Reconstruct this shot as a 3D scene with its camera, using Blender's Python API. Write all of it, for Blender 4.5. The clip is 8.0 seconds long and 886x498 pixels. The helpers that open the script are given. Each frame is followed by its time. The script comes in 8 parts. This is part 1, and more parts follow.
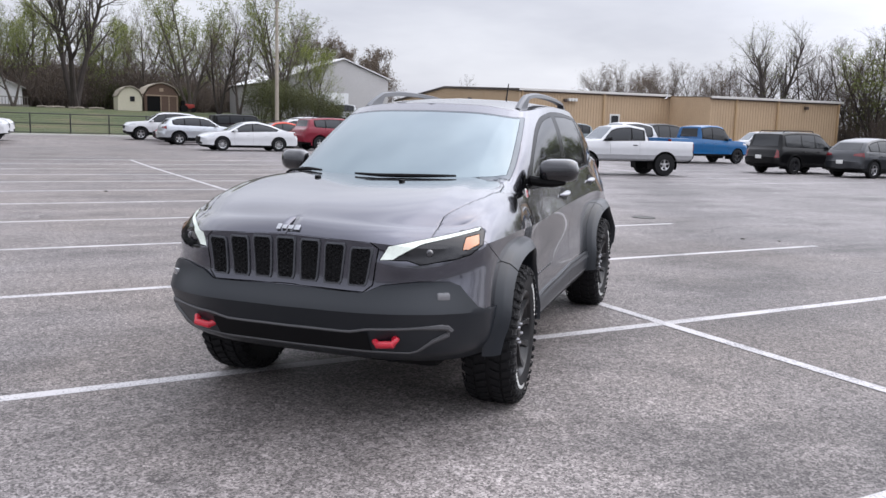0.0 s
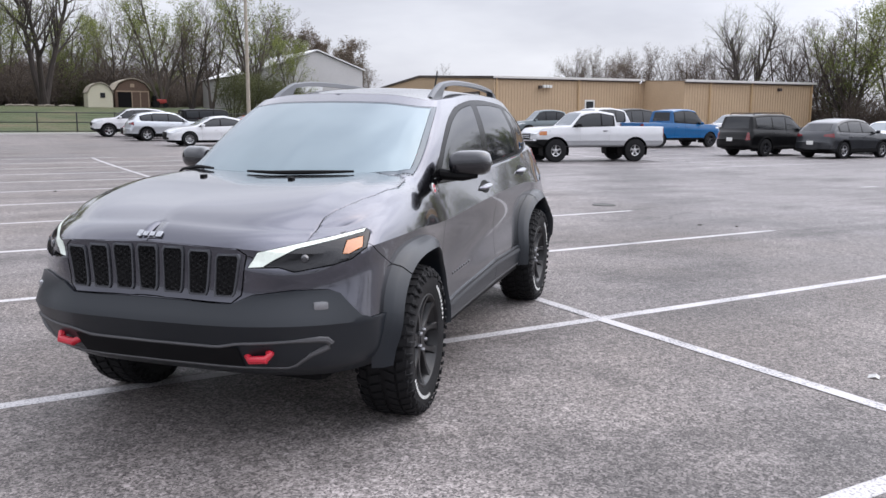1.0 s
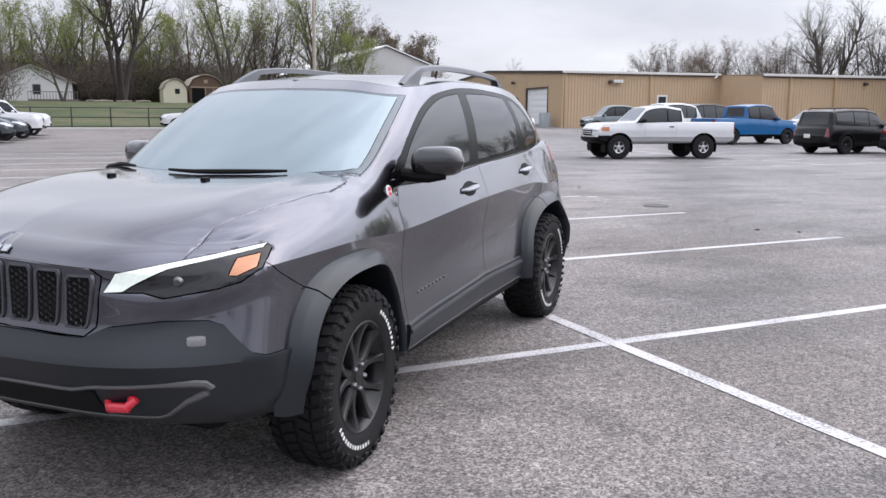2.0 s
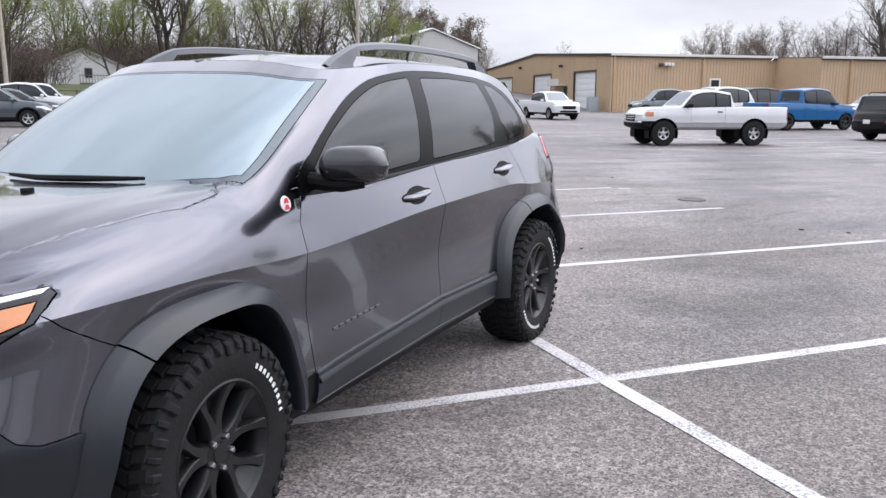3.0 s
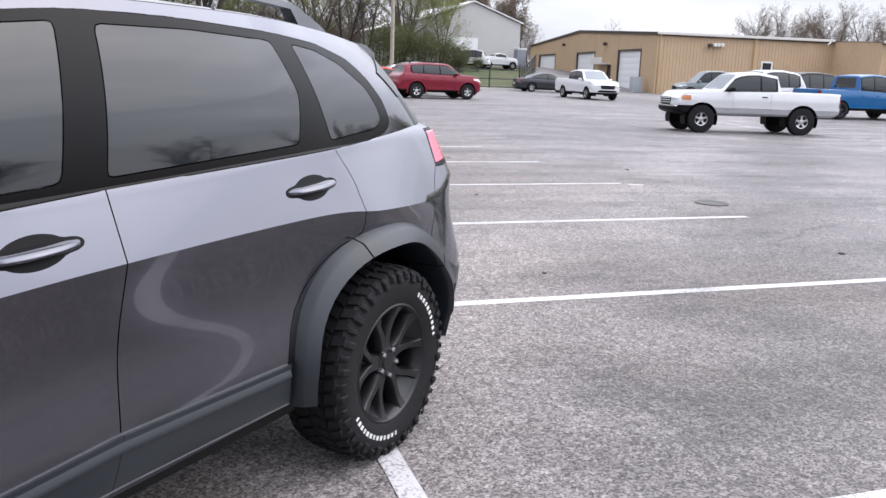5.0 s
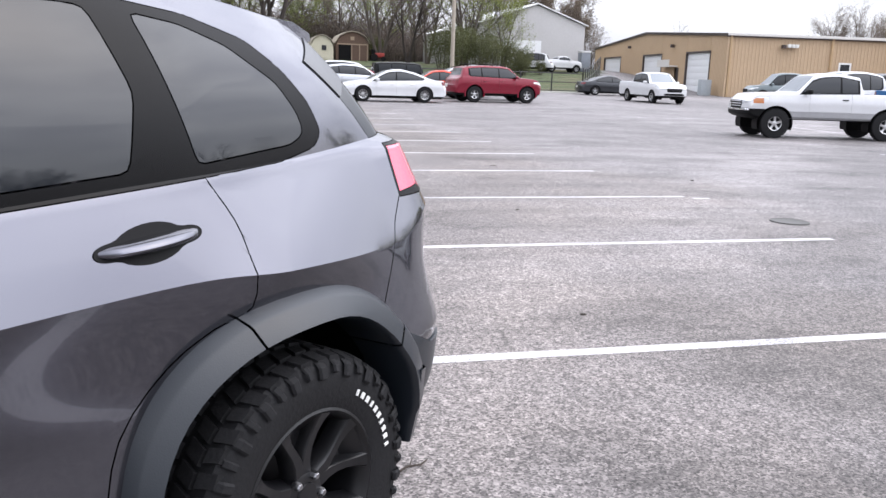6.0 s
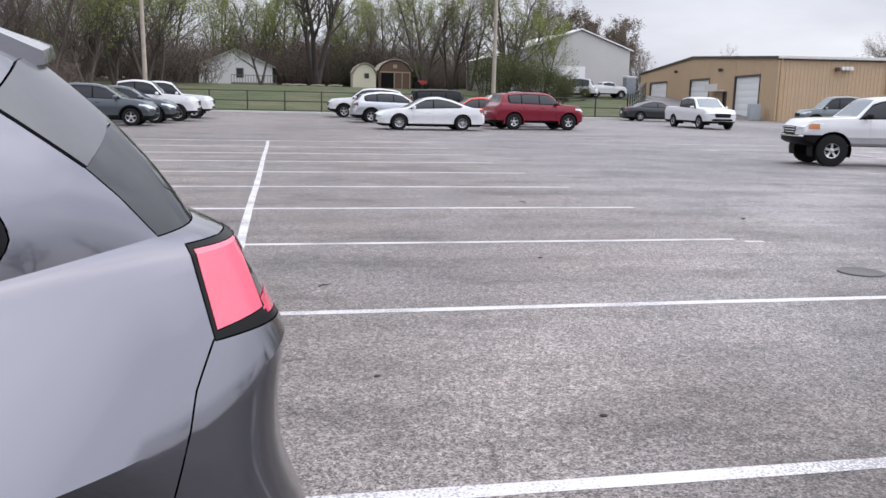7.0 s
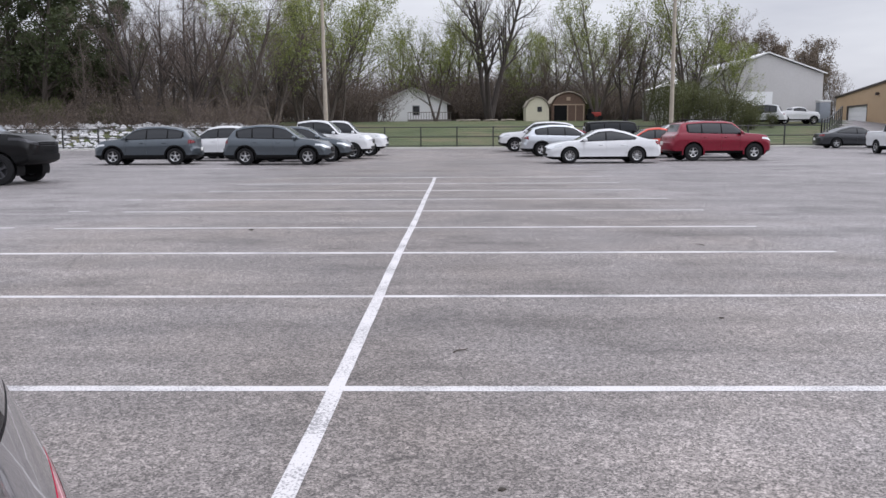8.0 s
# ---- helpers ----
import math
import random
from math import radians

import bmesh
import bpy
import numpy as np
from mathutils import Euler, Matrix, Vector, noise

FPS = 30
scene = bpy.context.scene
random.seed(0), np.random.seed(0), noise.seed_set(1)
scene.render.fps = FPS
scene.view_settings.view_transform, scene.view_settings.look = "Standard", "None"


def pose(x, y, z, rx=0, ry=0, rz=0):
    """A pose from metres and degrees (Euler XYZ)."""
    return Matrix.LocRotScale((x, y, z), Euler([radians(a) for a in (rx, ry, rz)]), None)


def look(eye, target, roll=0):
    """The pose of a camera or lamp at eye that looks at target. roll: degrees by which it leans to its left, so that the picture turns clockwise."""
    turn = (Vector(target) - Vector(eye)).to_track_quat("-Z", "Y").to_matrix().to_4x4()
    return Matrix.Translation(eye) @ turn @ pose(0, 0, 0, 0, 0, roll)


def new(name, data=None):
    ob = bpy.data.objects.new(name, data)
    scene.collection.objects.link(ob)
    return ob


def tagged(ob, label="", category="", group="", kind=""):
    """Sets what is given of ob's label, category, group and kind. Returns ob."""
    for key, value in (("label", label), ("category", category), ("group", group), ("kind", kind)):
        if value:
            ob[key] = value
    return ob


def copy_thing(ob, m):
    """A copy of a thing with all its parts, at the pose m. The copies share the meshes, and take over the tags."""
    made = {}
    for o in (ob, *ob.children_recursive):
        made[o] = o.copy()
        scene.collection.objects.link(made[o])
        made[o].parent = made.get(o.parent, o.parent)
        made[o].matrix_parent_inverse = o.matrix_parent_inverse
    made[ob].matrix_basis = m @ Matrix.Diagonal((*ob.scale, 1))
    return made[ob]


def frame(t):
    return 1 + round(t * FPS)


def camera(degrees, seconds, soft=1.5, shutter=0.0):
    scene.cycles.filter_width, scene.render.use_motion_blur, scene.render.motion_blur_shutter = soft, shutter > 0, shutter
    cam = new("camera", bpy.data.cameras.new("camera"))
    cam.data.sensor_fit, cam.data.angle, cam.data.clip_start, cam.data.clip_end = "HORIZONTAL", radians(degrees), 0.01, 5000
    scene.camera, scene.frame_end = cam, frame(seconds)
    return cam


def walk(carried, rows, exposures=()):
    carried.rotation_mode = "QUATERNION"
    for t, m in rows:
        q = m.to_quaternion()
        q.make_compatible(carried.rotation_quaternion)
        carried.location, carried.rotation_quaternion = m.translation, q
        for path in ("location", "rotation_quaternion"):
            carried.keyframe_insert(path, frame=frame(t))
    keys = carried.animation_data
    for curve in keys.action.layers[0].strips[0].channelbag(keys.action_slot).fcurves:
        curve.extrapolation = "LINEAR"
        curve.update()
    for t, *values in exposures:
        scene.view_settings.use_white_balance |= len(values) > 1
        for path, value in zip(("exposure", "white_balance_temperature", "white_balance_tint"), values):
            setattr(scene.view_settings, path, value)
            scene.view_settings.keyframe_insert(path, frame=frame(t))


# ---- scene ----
cam = camera(56.2, 8.0)

PATH = [
    (0, (-4.512, -4.66, 1.427), (-3.56, -2.924, 1.143), 1.6),
    (0.5, (-4.322, -4.762, 1.443), (-3.321, -3.056, 1.149), 1.3),
    (1, (-3.98, -4.59, 1.443), (-2.993, -2.878, 1.135), 0.3),
    (1.5, (-3.565, -4.38, 1.408), (-2.646, -2.63, 1.102), 0.1),
    (3, (-2.325, -3.564, 1.445), (-1.6, -1.735, 1.088), 0.4),
    (3.5, (-1.939, -3.173, 1.426), (-1.221, -1.345, 1.048), 0.4),
    (4, (-1.509, -2.914, 1.422), (-0.804, -1.084, 1.028), 0.5),
    (4.5, (-1.128, -2.539, 1.453), (-0.444, -0.705, 1.042), 1.5),
    (6, (-0.17, -1.147, 1.419), (0.316, 0.749, 1.007), 1.9),
    (6.5, (0.127, -0.637, 1.397), (0.569, 1.274, 1.007), 1.6),
    (7, (0.414, -0.114, 1.458), (0.794, 1.818, 1.104), 1.3),
    (7.5, (0.582, 0.402, 1.472), (0.801, 2.365, 1.158), 0.5),
    (8, (0.718, 0.805, 1.483), (0.683, 2.785, 1.203), -0.3),
]
EXPOSURES = [(0, 0.0), (1.5, 0.04), (3.5, 0.22), (4.5, 0.24), (6.0, 0.46), (6.5, 0.38), (7.0, 0.02), (7.5, -0.12), (8, -0.12)]
walk(cam, [(t, look(eye, target, roll)) for t, eye, target, roll in PATH], EXPOSURES)


def light_setup():
    """Overcast spring daylight: a Nishita sky behind a thin, streaky cloud deck, and one wide soft sun."""
    w = bpy.data.worlds.new("overcast_sky")
    scene.world = w
    w.use_nodes = True
    nt = w.node_tree
    nt.nodes.clear()
    out = nt.nodes.new("ShaderNodeOutputWorld")
    bg = nt.nodes.new("ShaderNodeBackground")
    sky = nt.nodes.new("ShaderNodeTexSky")
    sky.sky_type, sky.sun_disc = "NISHITA", False
    sky.sun_elevation, sky.sun_rotation = radians(SUN_UP), radians(SUN_TURN)
    sky.air_density, sky.dust_density, sky.ozone_density = 1.0, 3.0, 1.0
    co = nt.nodes.new("ShaderNodeTexCoord")
    mp = nt.nodes.new("ShaderNodeMapping")
    mp.inputs["Scale"].default_value = (1.6, 2.4, 7.0)
    n1 = nt.nodes.new("ShaderNodeTexNoise")
    n1.inputs["Scale"].default_value, n1.inputs["Detail"].default_value, n1.inputs["Roughness"].default_value = 1.3, 5.0, 0.55
    ramp = nt.nodes.new("ShaderNodeValToRGB")
    ramp.color_ramp.elements[0].position, ramp.color_ramp.elements[1].position = 0.30, 0.72
    ramp.color_ramp.elements[0].color = (5.85, 6.0, 6.85, 1)
    ramp.color_ramp.elements[1].color = (8.7, 8.85, 9.6, 1)
    mix = nt.nodes.new("ShaderNodeMix")
    mix.data_type = "RGBA"
    mix.inputs["Factor"].default_value = 0.88
    L = nt.links.new
    L(co.outputs["Generated"], mp.inputs["Vector"])
    L(mp.outputs["Vector"], n1.inputs["Vector"])
    L(n1.outputs["Fac"], ramp.inputs["Fac"])
    L(sky.outputs["Color"], mix.inputs["A"])
    L(ramp.outputs["Color"], mix.inputs["B"])
    # an overcast sky brightens from the horizon upwards, and in a broad glow round the veiled sun
    a, e = radians(SUN_TURN), radians(SUN_UP)
    toward = Vector((math.sin(a) * math.cos(e), math.cos(a) * math.cos(e), math.sin(e)))
    sep = nt.nodes.new("ShaderNodeSeparateXYZ")
    L(co.outputs["Generated"], sep.inputs["Vector"])
    up = nt.nodes.new("ShaderNodeMapRange")
    up.interpolation_type = "SMOOTHSTEP"
    for key, x in zip(("From Min", "From Max", "To Min", "To Max"), (0.15, 0.58, 1.03, 1.03 + SKY_RISE)):
        up.inputs[key].default_value = x
    L(sep.outputs["Z"], up.inputs["Value"])
    near = nt.nodes.new("ShaderNodeVectorMath")
    near.operation = "DOT_PRODUCT"
    near.inputs[1].default_value = toward
    L(co.outputs["Generated"], near.inputs[0])
    glow = nt.nodes.new("ShaderNodeMapRange")
    glow.interpolation_type = "SMOOTHSTEP"
    for key, x in zip(("From Min", "From Max", "To Min", "To Max"), (0.42, 0.99, 0.0, SKY_GLOW)):
        glow.inputs[key].default_value = x
    L(near.outputs["Value"], glow.inputs["Value"])
    both = nt.nodes.new("ShaderNodeMath")
    both.operation = "ADD"
    L(up.outputs["Result"], both.inputs[0])
    L(glow.outputs["Result"], both.inputs[1])
    mul = nt.nodes.new("ShaderNodeVectorMath")
    mul.operation = "SCALE"
    L(mix.outputs["Result"], mul.inputs[0])
    L(both.outputs[0], mul.inputs["Scale"])
    L(mul.outputs["Vector"], bg.inputs["Color"])
    bg.inputs["Strength"].default_value = SKY_STRENGTH
    L(bg.outputs["Background"], out.inputs["Surface"])
    sun = bpy.data.lights.new("sun", "SUN")
    sun.energy, sun.angle, sun.color = SUN_STRENGTH, radians(60), (1.0, 0.985, 0.965)
    ob = new("sun", sun)
    ob.matrix_world = look((60 * math.sin(a) * math.cos(e), 60 * math.cos(a) * math.cos(e), 60 * math.sin(e)), (0, 0, 0))


SUN_UP, SUN_TURN, SUN_STRENGTH, SKY_STRENGTH = 50, 97, 0.3, 0.112
SKY_RISE, SKY_GLOW = 0.95, 1.9
light_setup()
scene.view_settings.exposure = 0.0


# ---- materials ----
MATS = {}


def mat(name, color, rough=0.5, metal=0.0, var=0.12, scale=6.0, fine=90.0, bump=0.0, coat=0.0, ior=1.5, emit=0.0, per_object=0.0, spec=0.5):
    """A surface with a base colour that varies at two scales, and a fine relief."""
    if name in MATS:
        return MATS[name]
    m = bpy.data.materials.new(name)
    m.use_nodes = True
    nt = m.node_tree
    p = nt.nodes["Principled BSDF"]
    p.inputs["Roughness"].default_value, p.inputs["Metallic"].default_value = rough, metal
    p.inputs["IOR"].default_value, p.inputs["Specular IOR Level"].default_value = ior, spec
    p.inputs["Coat Weight"].default_value, p.inputs["Coat Roughness"].default_value = coat, 0.03
    co = nt.nodes.new("ShaderNodeTexCoord")
    L = nt.links.new
    n1, n2 = nt.nodes.new("ShaderNodeTexNoise"), nt.nodes.new("ShaderNodeTexNoise")
    n1.inputs["Scale"].default_value, n2.inputs["Scale"].default_value = scale, fine
    n1.inputs["Detail"].default_value, n2.inputs["Detail"].default_value = 4.0, 2.0
    add = nt.nodes.new("ShaderNodeMath")
    add.operation = "ADD"
    for n in (n1, n2):
        L(co.outputs["Object"], n.inputs["Vector"])
    L(n1.outputs["Fac"], add.inputs[0])
    L(n2.outputs["Fac"], add.inputs[1])
    rng = nt.nodes.new("ShaderNodeMapRange")
    rng.inputs["From Min"].default_value, rng.inputs["From Max"].default_value = 0.6, 1.4
    rng.inputs["To Min"].default_value, rng.inputs["To Max"].default_value = 1 - var, 1 + var
    L(add.outputs[0], rng.inputs["Value"])
    val = rng.outputs["Result"]
    if per_object:
        info = nt.nodes.new("ShaderNodeObjectInfo")
        r2 = nt.nodes.new("ShaderNodeMapRange")
        r2.inputs["To Min"].default_value, r2.inputs["To Max"].default_value = 1 - per_object, 1 + per_object
        L(info.outputs["Random"], r2.inputs["Value"])
        mul = nt.nodes.new("ShaderNodeMath")
        mul.operation = "MULTIPLY"
        L(val, mul.inputs[0])
        L(r2.outputs["Result"], mul.inputs[1])
        val = mul.outputs[0]
    hsv = nt.nodes.new("ShaderNodeHueSaturation")
    hsv.inputs["Color"].default_value = (*color, 1)
    L(val, hsv.inputs["Value"])
    L(hsv.outputs["Color"], p.inputs["Base Color"])
    if bump:
        b = nt.nodes.new("ShaderNodeBump")
        b.inputs["Strength"].default_value, b.inputs["Distance"].default_value = bump, 0.01
        L(n2.outputs["Fac"], b.inputs["Height"])
        L(b.outputs["Normal"], p.inputs["Normal"])
    if emit:
        p.inputs["Emission Color"].default_value, p.inputs["Emission Strength"].default_value = (*color, 1), emit
    MATS[name] = m
    return m


def asphalt_mat():
    """Weathered grey asphalt: pale and dark stones, traffic-worn streaks, stains and hair cracks."""
    m = bpy.data.materials.new("weathered_asphalt")
    m.use_nodes = True
    nt = m.node_tree
    p = nt.nodes["Principled BSDF"]
    p.inputs["Roughness"].default_value, p.inputs["Specular IOR Level"].default_value = 0.64, 0.28
    L = nt.links.new
    co = nt.nodes.new("ShaderNodeTexCoord")

    def noise_at(scale, detail, rough, stretch=(1, 1, 1), turn=0):
        mp = nt.nodes.new("ShaderNodeMapping")
        mp.inputs["Scale"].default_value, mp.inputs["Rotation"].default_value = stretch, (0, 0, turn)
        n = nt.nodes.new("ShaderNodeTexNoise")
        n.inputs["Scale"].default_value, n.inputs["Detail"].default_value, n.inputs["Roughness"].default_value = scale, detail, rough
        L(co.outputs["Object"], mp.inputs["Vector"])
        L(mp.outputs["Vector"], n.inputs["Vector"])
        return n.outputs["Fac"]

    def mapped(v, a, b, c, d):
        r = nt.nodes.new("ShaderNodeMapRange")
        for key, x in zip(("From Min", "From Max", "To Min", "To Max"), (a, b, c, d)):
            r.inputs[key].default_value = x
        L(v, r.inputs["Value"])
        return r.outputs["Result"]

    def math_of(op, a, b):
        n = nt.nodes.new("ShaderNodeMath")
        n.operation = op
        for i, v in enumerate((a, b)):
            if isinstance(v, float):
                n.inputs[i].default_value = v
            else:
                L(v, n.inputs[i])
        return n.outputs[0]

    stones = nt.nodes.new("ShaderNodeTexVoronoi")
    stones.inputs["Scale"].default_value = 115.0
    L(co.outputs["Object"], stones.inputs["Vector"])
    grey = nt.nodes.new("ShaderNodeSeparateColor")
    L(stones.outputs["Color"], grey.inputs["Color"])
    chip = mapped(grey.outputs["Red"], 0.0, 1.0, 0.30, 1.70)
    grit = nt.nodes.new("ShaderNodeTexVoronoi")
    grit.inputs["Scale"].default_value = 48.0
    L(co.outputs["Object"], grit.inputs["Vector"])
    grey2 = nt.nodes.new("ShaderNodeSeparateColor")
    L(grit.outputs["Color"], grey2.inputs["Color"])
    pit = math_of("MULTIPLY", mapped(grey2.outputs["Green"], 0.0, 1.0, 0.68, 1.32), mapped(noise_at(13.0, 4.0, 0.65), 0.35, 0.65, 0.90, 1.10))
    patch = mapped(noise_at(0.9, 6.0, 0.66), 0.3, 0.7, 0.85, 1.15)
    broad = mapped(noise_at(0.13, 4.0, 0.55, (1.0, 0.45, 1.0), 0.35), 0.3, 0.7, 0.80, 1.17)
    # a darker band of asphalt that runs past the car, and a paler strip that partly paints out shade beside it
    turned = nt.nodes.new("ShaderNodeVectorMath")
    turned.operation = "DOT_PRODUCT"
    turned.inputs[1].default_value = (0.76, -0.65, 0.0)
    L(co.outputs["Object"], turned.inputs[0])
    across = math_of("ADD", turned.outputs["Value"], mapped(noise_at(0.7, 4.0, 0.6), 0.3, 0.7, -0.45, 0.45))
    far = nt.nodes.new("ShaderNodeMath")
    far.operation = "ABSOLUTE"
    L(math_of("SUBTRACT", across, 0.95), far.inputs[0])
    pale = nt.nodes.new("ShaderNodeMath")
    pale.operation = "ABSOLUTE"
    L(math_of("ADD", across, 1.1), pale.inputs[0])
    band = math_of("MULTIPLY", mapped(far.outputs[0], 0.15, 1.0, 0.80, 1.0), mapped(pale.outputs[0], 0.2, 1.3, 1.28, 1.0))
    stain = mapped(noise_at(0.42, 5.0, 0.7, (1.0, 1.6, 1.0), 1.9), 0.52, 0.66, 1.0, 0.64)
    streak = math_of("MULTIPLY", mapped(noise_at(0.5, 4.0, 0.6, (0.25, 2.2, 1), 0.55), 0.44, 0.66, 1.0, 0.80), mapped(noise_at(0.8, 3.0, 0.6, (0.12, 1.8, 1), -0.22), 0.52, 0.66, 1.0, 0.80))
    v = math_of("MULTIPLY", math_of("MULTIPLY", chip, pit), math_of("MULTIPLY", math_of("MULTIPLY", patch, broad), math_of("MULTIPLY", math_of("MULTIPLY", streak, stain), band)))
    crack = nt.nodes.new("ShaderNodeTexVoronoi")
    crack.feature = "DISTANCE_TO_EDGE"
    crack.inputs["Scale"].default_value = 0.24
    warp = nt.nodes.new("ShaderNodeMix")
    warp.data_type = "VECTOR"
    warp.inputs["Factor"].default_value = 0.35
    wn = nt.nodes.new("ShaderNodeTexNoise")
    wn.inputs["Scale"].default_value, wn.inputs["Detail"].default_value = 1.4, 6.0
    L(co.outputs["Object"], wn.inputs["Vector"])
    L(co.outputs["Object"], warp.inputs["A"])
    L(wn.outputs["Color"], warp.inputs["B"])
    L(warp.outputs["Result"], crack.inputs["Vector"])
    where = mapped(noise_at(0.35, 2.0, 0.5), 0.52, 0.6, 0.0, 1.0)
    line = mapped(crack.outputs["Distance"], 0.0, 0.004, 0.45, 0.0)
    v = math_of("MULTIPLY", v, math_of("SUBTRACT", 1.0, math_of("MULTIPLY", line, where)))
    # the parking stalls are browner and darker than the lanes that tyres polish
    place = nt.nodes.new("ShaderNodeSeparateXYZ")
    L(co.outputs["Object"], place.inputs["Vector"])
    aside = nt.nodes.new("ShaderNodeMath")
    aside.operation = "ABSOLUTE"
    L(place.outputs["X"], aside.inputs[0])
    stall = mapped(math_of("ADD", aside.outputs[0], mapped(noise_at(0.4, 4.0, 0.6), 0.3, 0.7, -1.6, 1.6)), 3.6, 6.6, 1.0, 0.0)
    north = mapped(place.outputs["Y"], -4.5, -1.0, 0.15, 1.0)
    worn = math_of("MULTIPLY", stall, north)
    v = math_of("MULTIPLY", v, math_of("SUBTRACT", 1.03, math_of("MULTIPLY", worn, 0.13)))
    tone = nt.nodes.new("ShaderNodeMix")
    tone.data_type = "RGBA"
    tone.inputs["A"].default_value, tone.inputs["B"].default_value = (*ASPHALT, 1), (*STALL_TONE, 1)
    L(math_of("MULTIPLY", worn, mapped(noise_at(0.3, 5.0, 0.6), 0.38, 0.62, 0.35, 1.0)), tone.inputs["Factor"])
    hsv = nt.nodes.new("ShaderNodeHueSaturation")
    L(tone.outputs["Result"], hsv.inputs["Color"])
    L(v, hsv.inputs["Value"])
    L(hsv.outputs["Color"], p.inputs["Base Color"])
    b = nt.nodes.new("ShaderNodeBump")
    b.inputs["Strength"].default_value, b.inputs["Distance"].default_value = 0.3, 0.003
    L(math_of("ADD", chip, pit), b.inputs["Height"])
    L(b.outputs["Normal"], p.inputs["Normal"])
    return m


ASPHALT = (0.179, 0.166, 0.166)
STALL_TONE = (0.194, 0.170, 0.158)


def line_mat():
    """White traffic paint, worn through to the asphalt in specks and patches."""
    m = bpy.data.materials.new("worn_line_paint")
    m.use_nodes = True
    nt = m.node_tree
    p = nt.nodes["Principled BSDF"]
    p.inputs["Roughness"].default_value = 0.7
    L = nt.links.new
    co = nt.nodes.new("ShaderNodeTexCoord")
    n1, n2 = nt.nodes.new("ShaderNodeTexNoise"), nt.nodes.new("ShaderNodeTexNoise")
    n1.inputs["Scale"].default_value, n1.inputs["Detail"].default_value = 75.0, 5.0
    n2.inputs["Scale"].default_value, n2.inputs["Detail"].default_value = 1.7, 3.0
    add = nt.nodes.new("ShaderNodeMath")
    add.operation = "MULTIPLY_ADD"
    add.inputs[1].default_value = 1.5
    L(co.outputs["Object"], n1.inputs["Vector"])
    L(co.outputs["Object"], n2.inputs["Vector"])
    L(n1.outputs["Fac"], add.inputs[0])
    L(n2.outputs["Fac"], add.inputs[2])
    ramp = nt.nodes.new("ShaderNodeValToRGB")
    e = ramp.color_ramp.elements
    e[0].position, e[0].color = 0.42, (0.22, 0.215, 0.22, 1)
    e[1].position, e[1].color = 0.495, (0.49, 0.475, 0.48, 1)
    half = nt.nodes.new("ShaderNodeMath")
    half.operation = "MULTIPLY"
    half.inputs[1].default_value = 0.4
    L(add.outputs[0], half.inputs[0])
    L(half.outputs[0], ramp.inputs["Fac"])
    L(ramp.outputs["Color"], p.inputs["Base Color"])
    return m


def grass_mat():
    m = bpy.data.materials.new("rough_spring_grass")
    m.use_nodes = True
    nt = m.node_tree
    p = nt.nodes["Principled BSDF"]
    p.inputs["Roughness"].default_value = 0.95
    L = nt.links.new
    co = nt.nodes.new("ShaderNodeTexCoord")
    n1, n2 = nt.nodes.new("ShaderNodeTexNoise"), nt.nodes.new("ShaderNodeTexNoise")
    n1.inputs["Scale"].default_value, n1.inputs["Detail"].default_value = 0.22, 6.0
    n2.inputs["Scale"].default_value, n2.inputs["Detail"].default_value = 9.0, 3.0
    L(co.outputs["Object"], n1.inputs["Vector"])
    L(co.outputs["Object"], n2.inputs["Vector"])
    ramp = nt.nodes.new("ShaderNodeValToRGB")
    e = ramp.color_ramp.elements
    e[0].position, e[0].color = 0.32, (0.042, 0.058, 0.020, 1)
    e[1].position, e[1].color = 0.68, (0.105, 0.092, 0.048, 1)
    mid = e.new(0.5)
    mid.color = (0.062, 0.078, 0.028, 1)
    mixn = nt.nodes.new("ShaderNodeMath")
    mixn.operation = "MULTIPLY_ADD"
    mixn.inputs[1].default_value, mixn.inputs[2].default_value = 0.45, 0.28
    L(n2.outputs["Fac"], mixn.inputs[0])
    addn = nt.nodes.new("ShaderNodeMath")
    addn.operation = "MULTIPLY"
    L(mixn.outputs[0], addn.inputs[0])
    L(n1.outputs["Fac"], addn.inputs[1])
    dbl = nt.nodes.new("ShaderNodeMath")
    dbl.operation = "MULTIPLY"
    dbl.inputs[1].default_value = 2.0
    L(addn.outputs[0], dbl.inputs[0])
    L(dbl.outputs[0], ramp.inputs["Fac"])
    L(ramp.outputs["Color"], p.inputs["Base Color"])
    b = nt.nodes.new("ShaderNodeBump")
    b.inputs["Strength"].default_value, b.inputs["Distance"].default_value = 1.0, 0.08
    L(n2.outputs["Fac"], b.inputs["Height"])
    L(b.outputs["Normal"], p.inputs["Normal"])
    return m


M_ASPHALT, M_LINE, M_GRASS = asphalt_mat(), line_mat(), grass_mat()
M_BLACK = mat("black_plastic", (0.004, 0.004, 0.0045), 0.55, ior=1.38, spec=0.22)
M_RUBBER = mat("tyre_rubber", (0.0075, 0.0075, 0.0085), 0.7, var=0.25, bump=0.2, ior=1.4, spec=0.35)
M_ALLOY = mat("alloy_wheel", (0.55, 0.55, 0.56), 0.3, 1.0)
M_DARKALLOY = mat("dark_alloy_wheel", (0.05, 0.05, 0.055), 0.4, 0.6)
M_GLASS = mat("tinted_car_glass", (0.006, 0.008, 0.011), 0.04, var=0.05, ior=1.50)
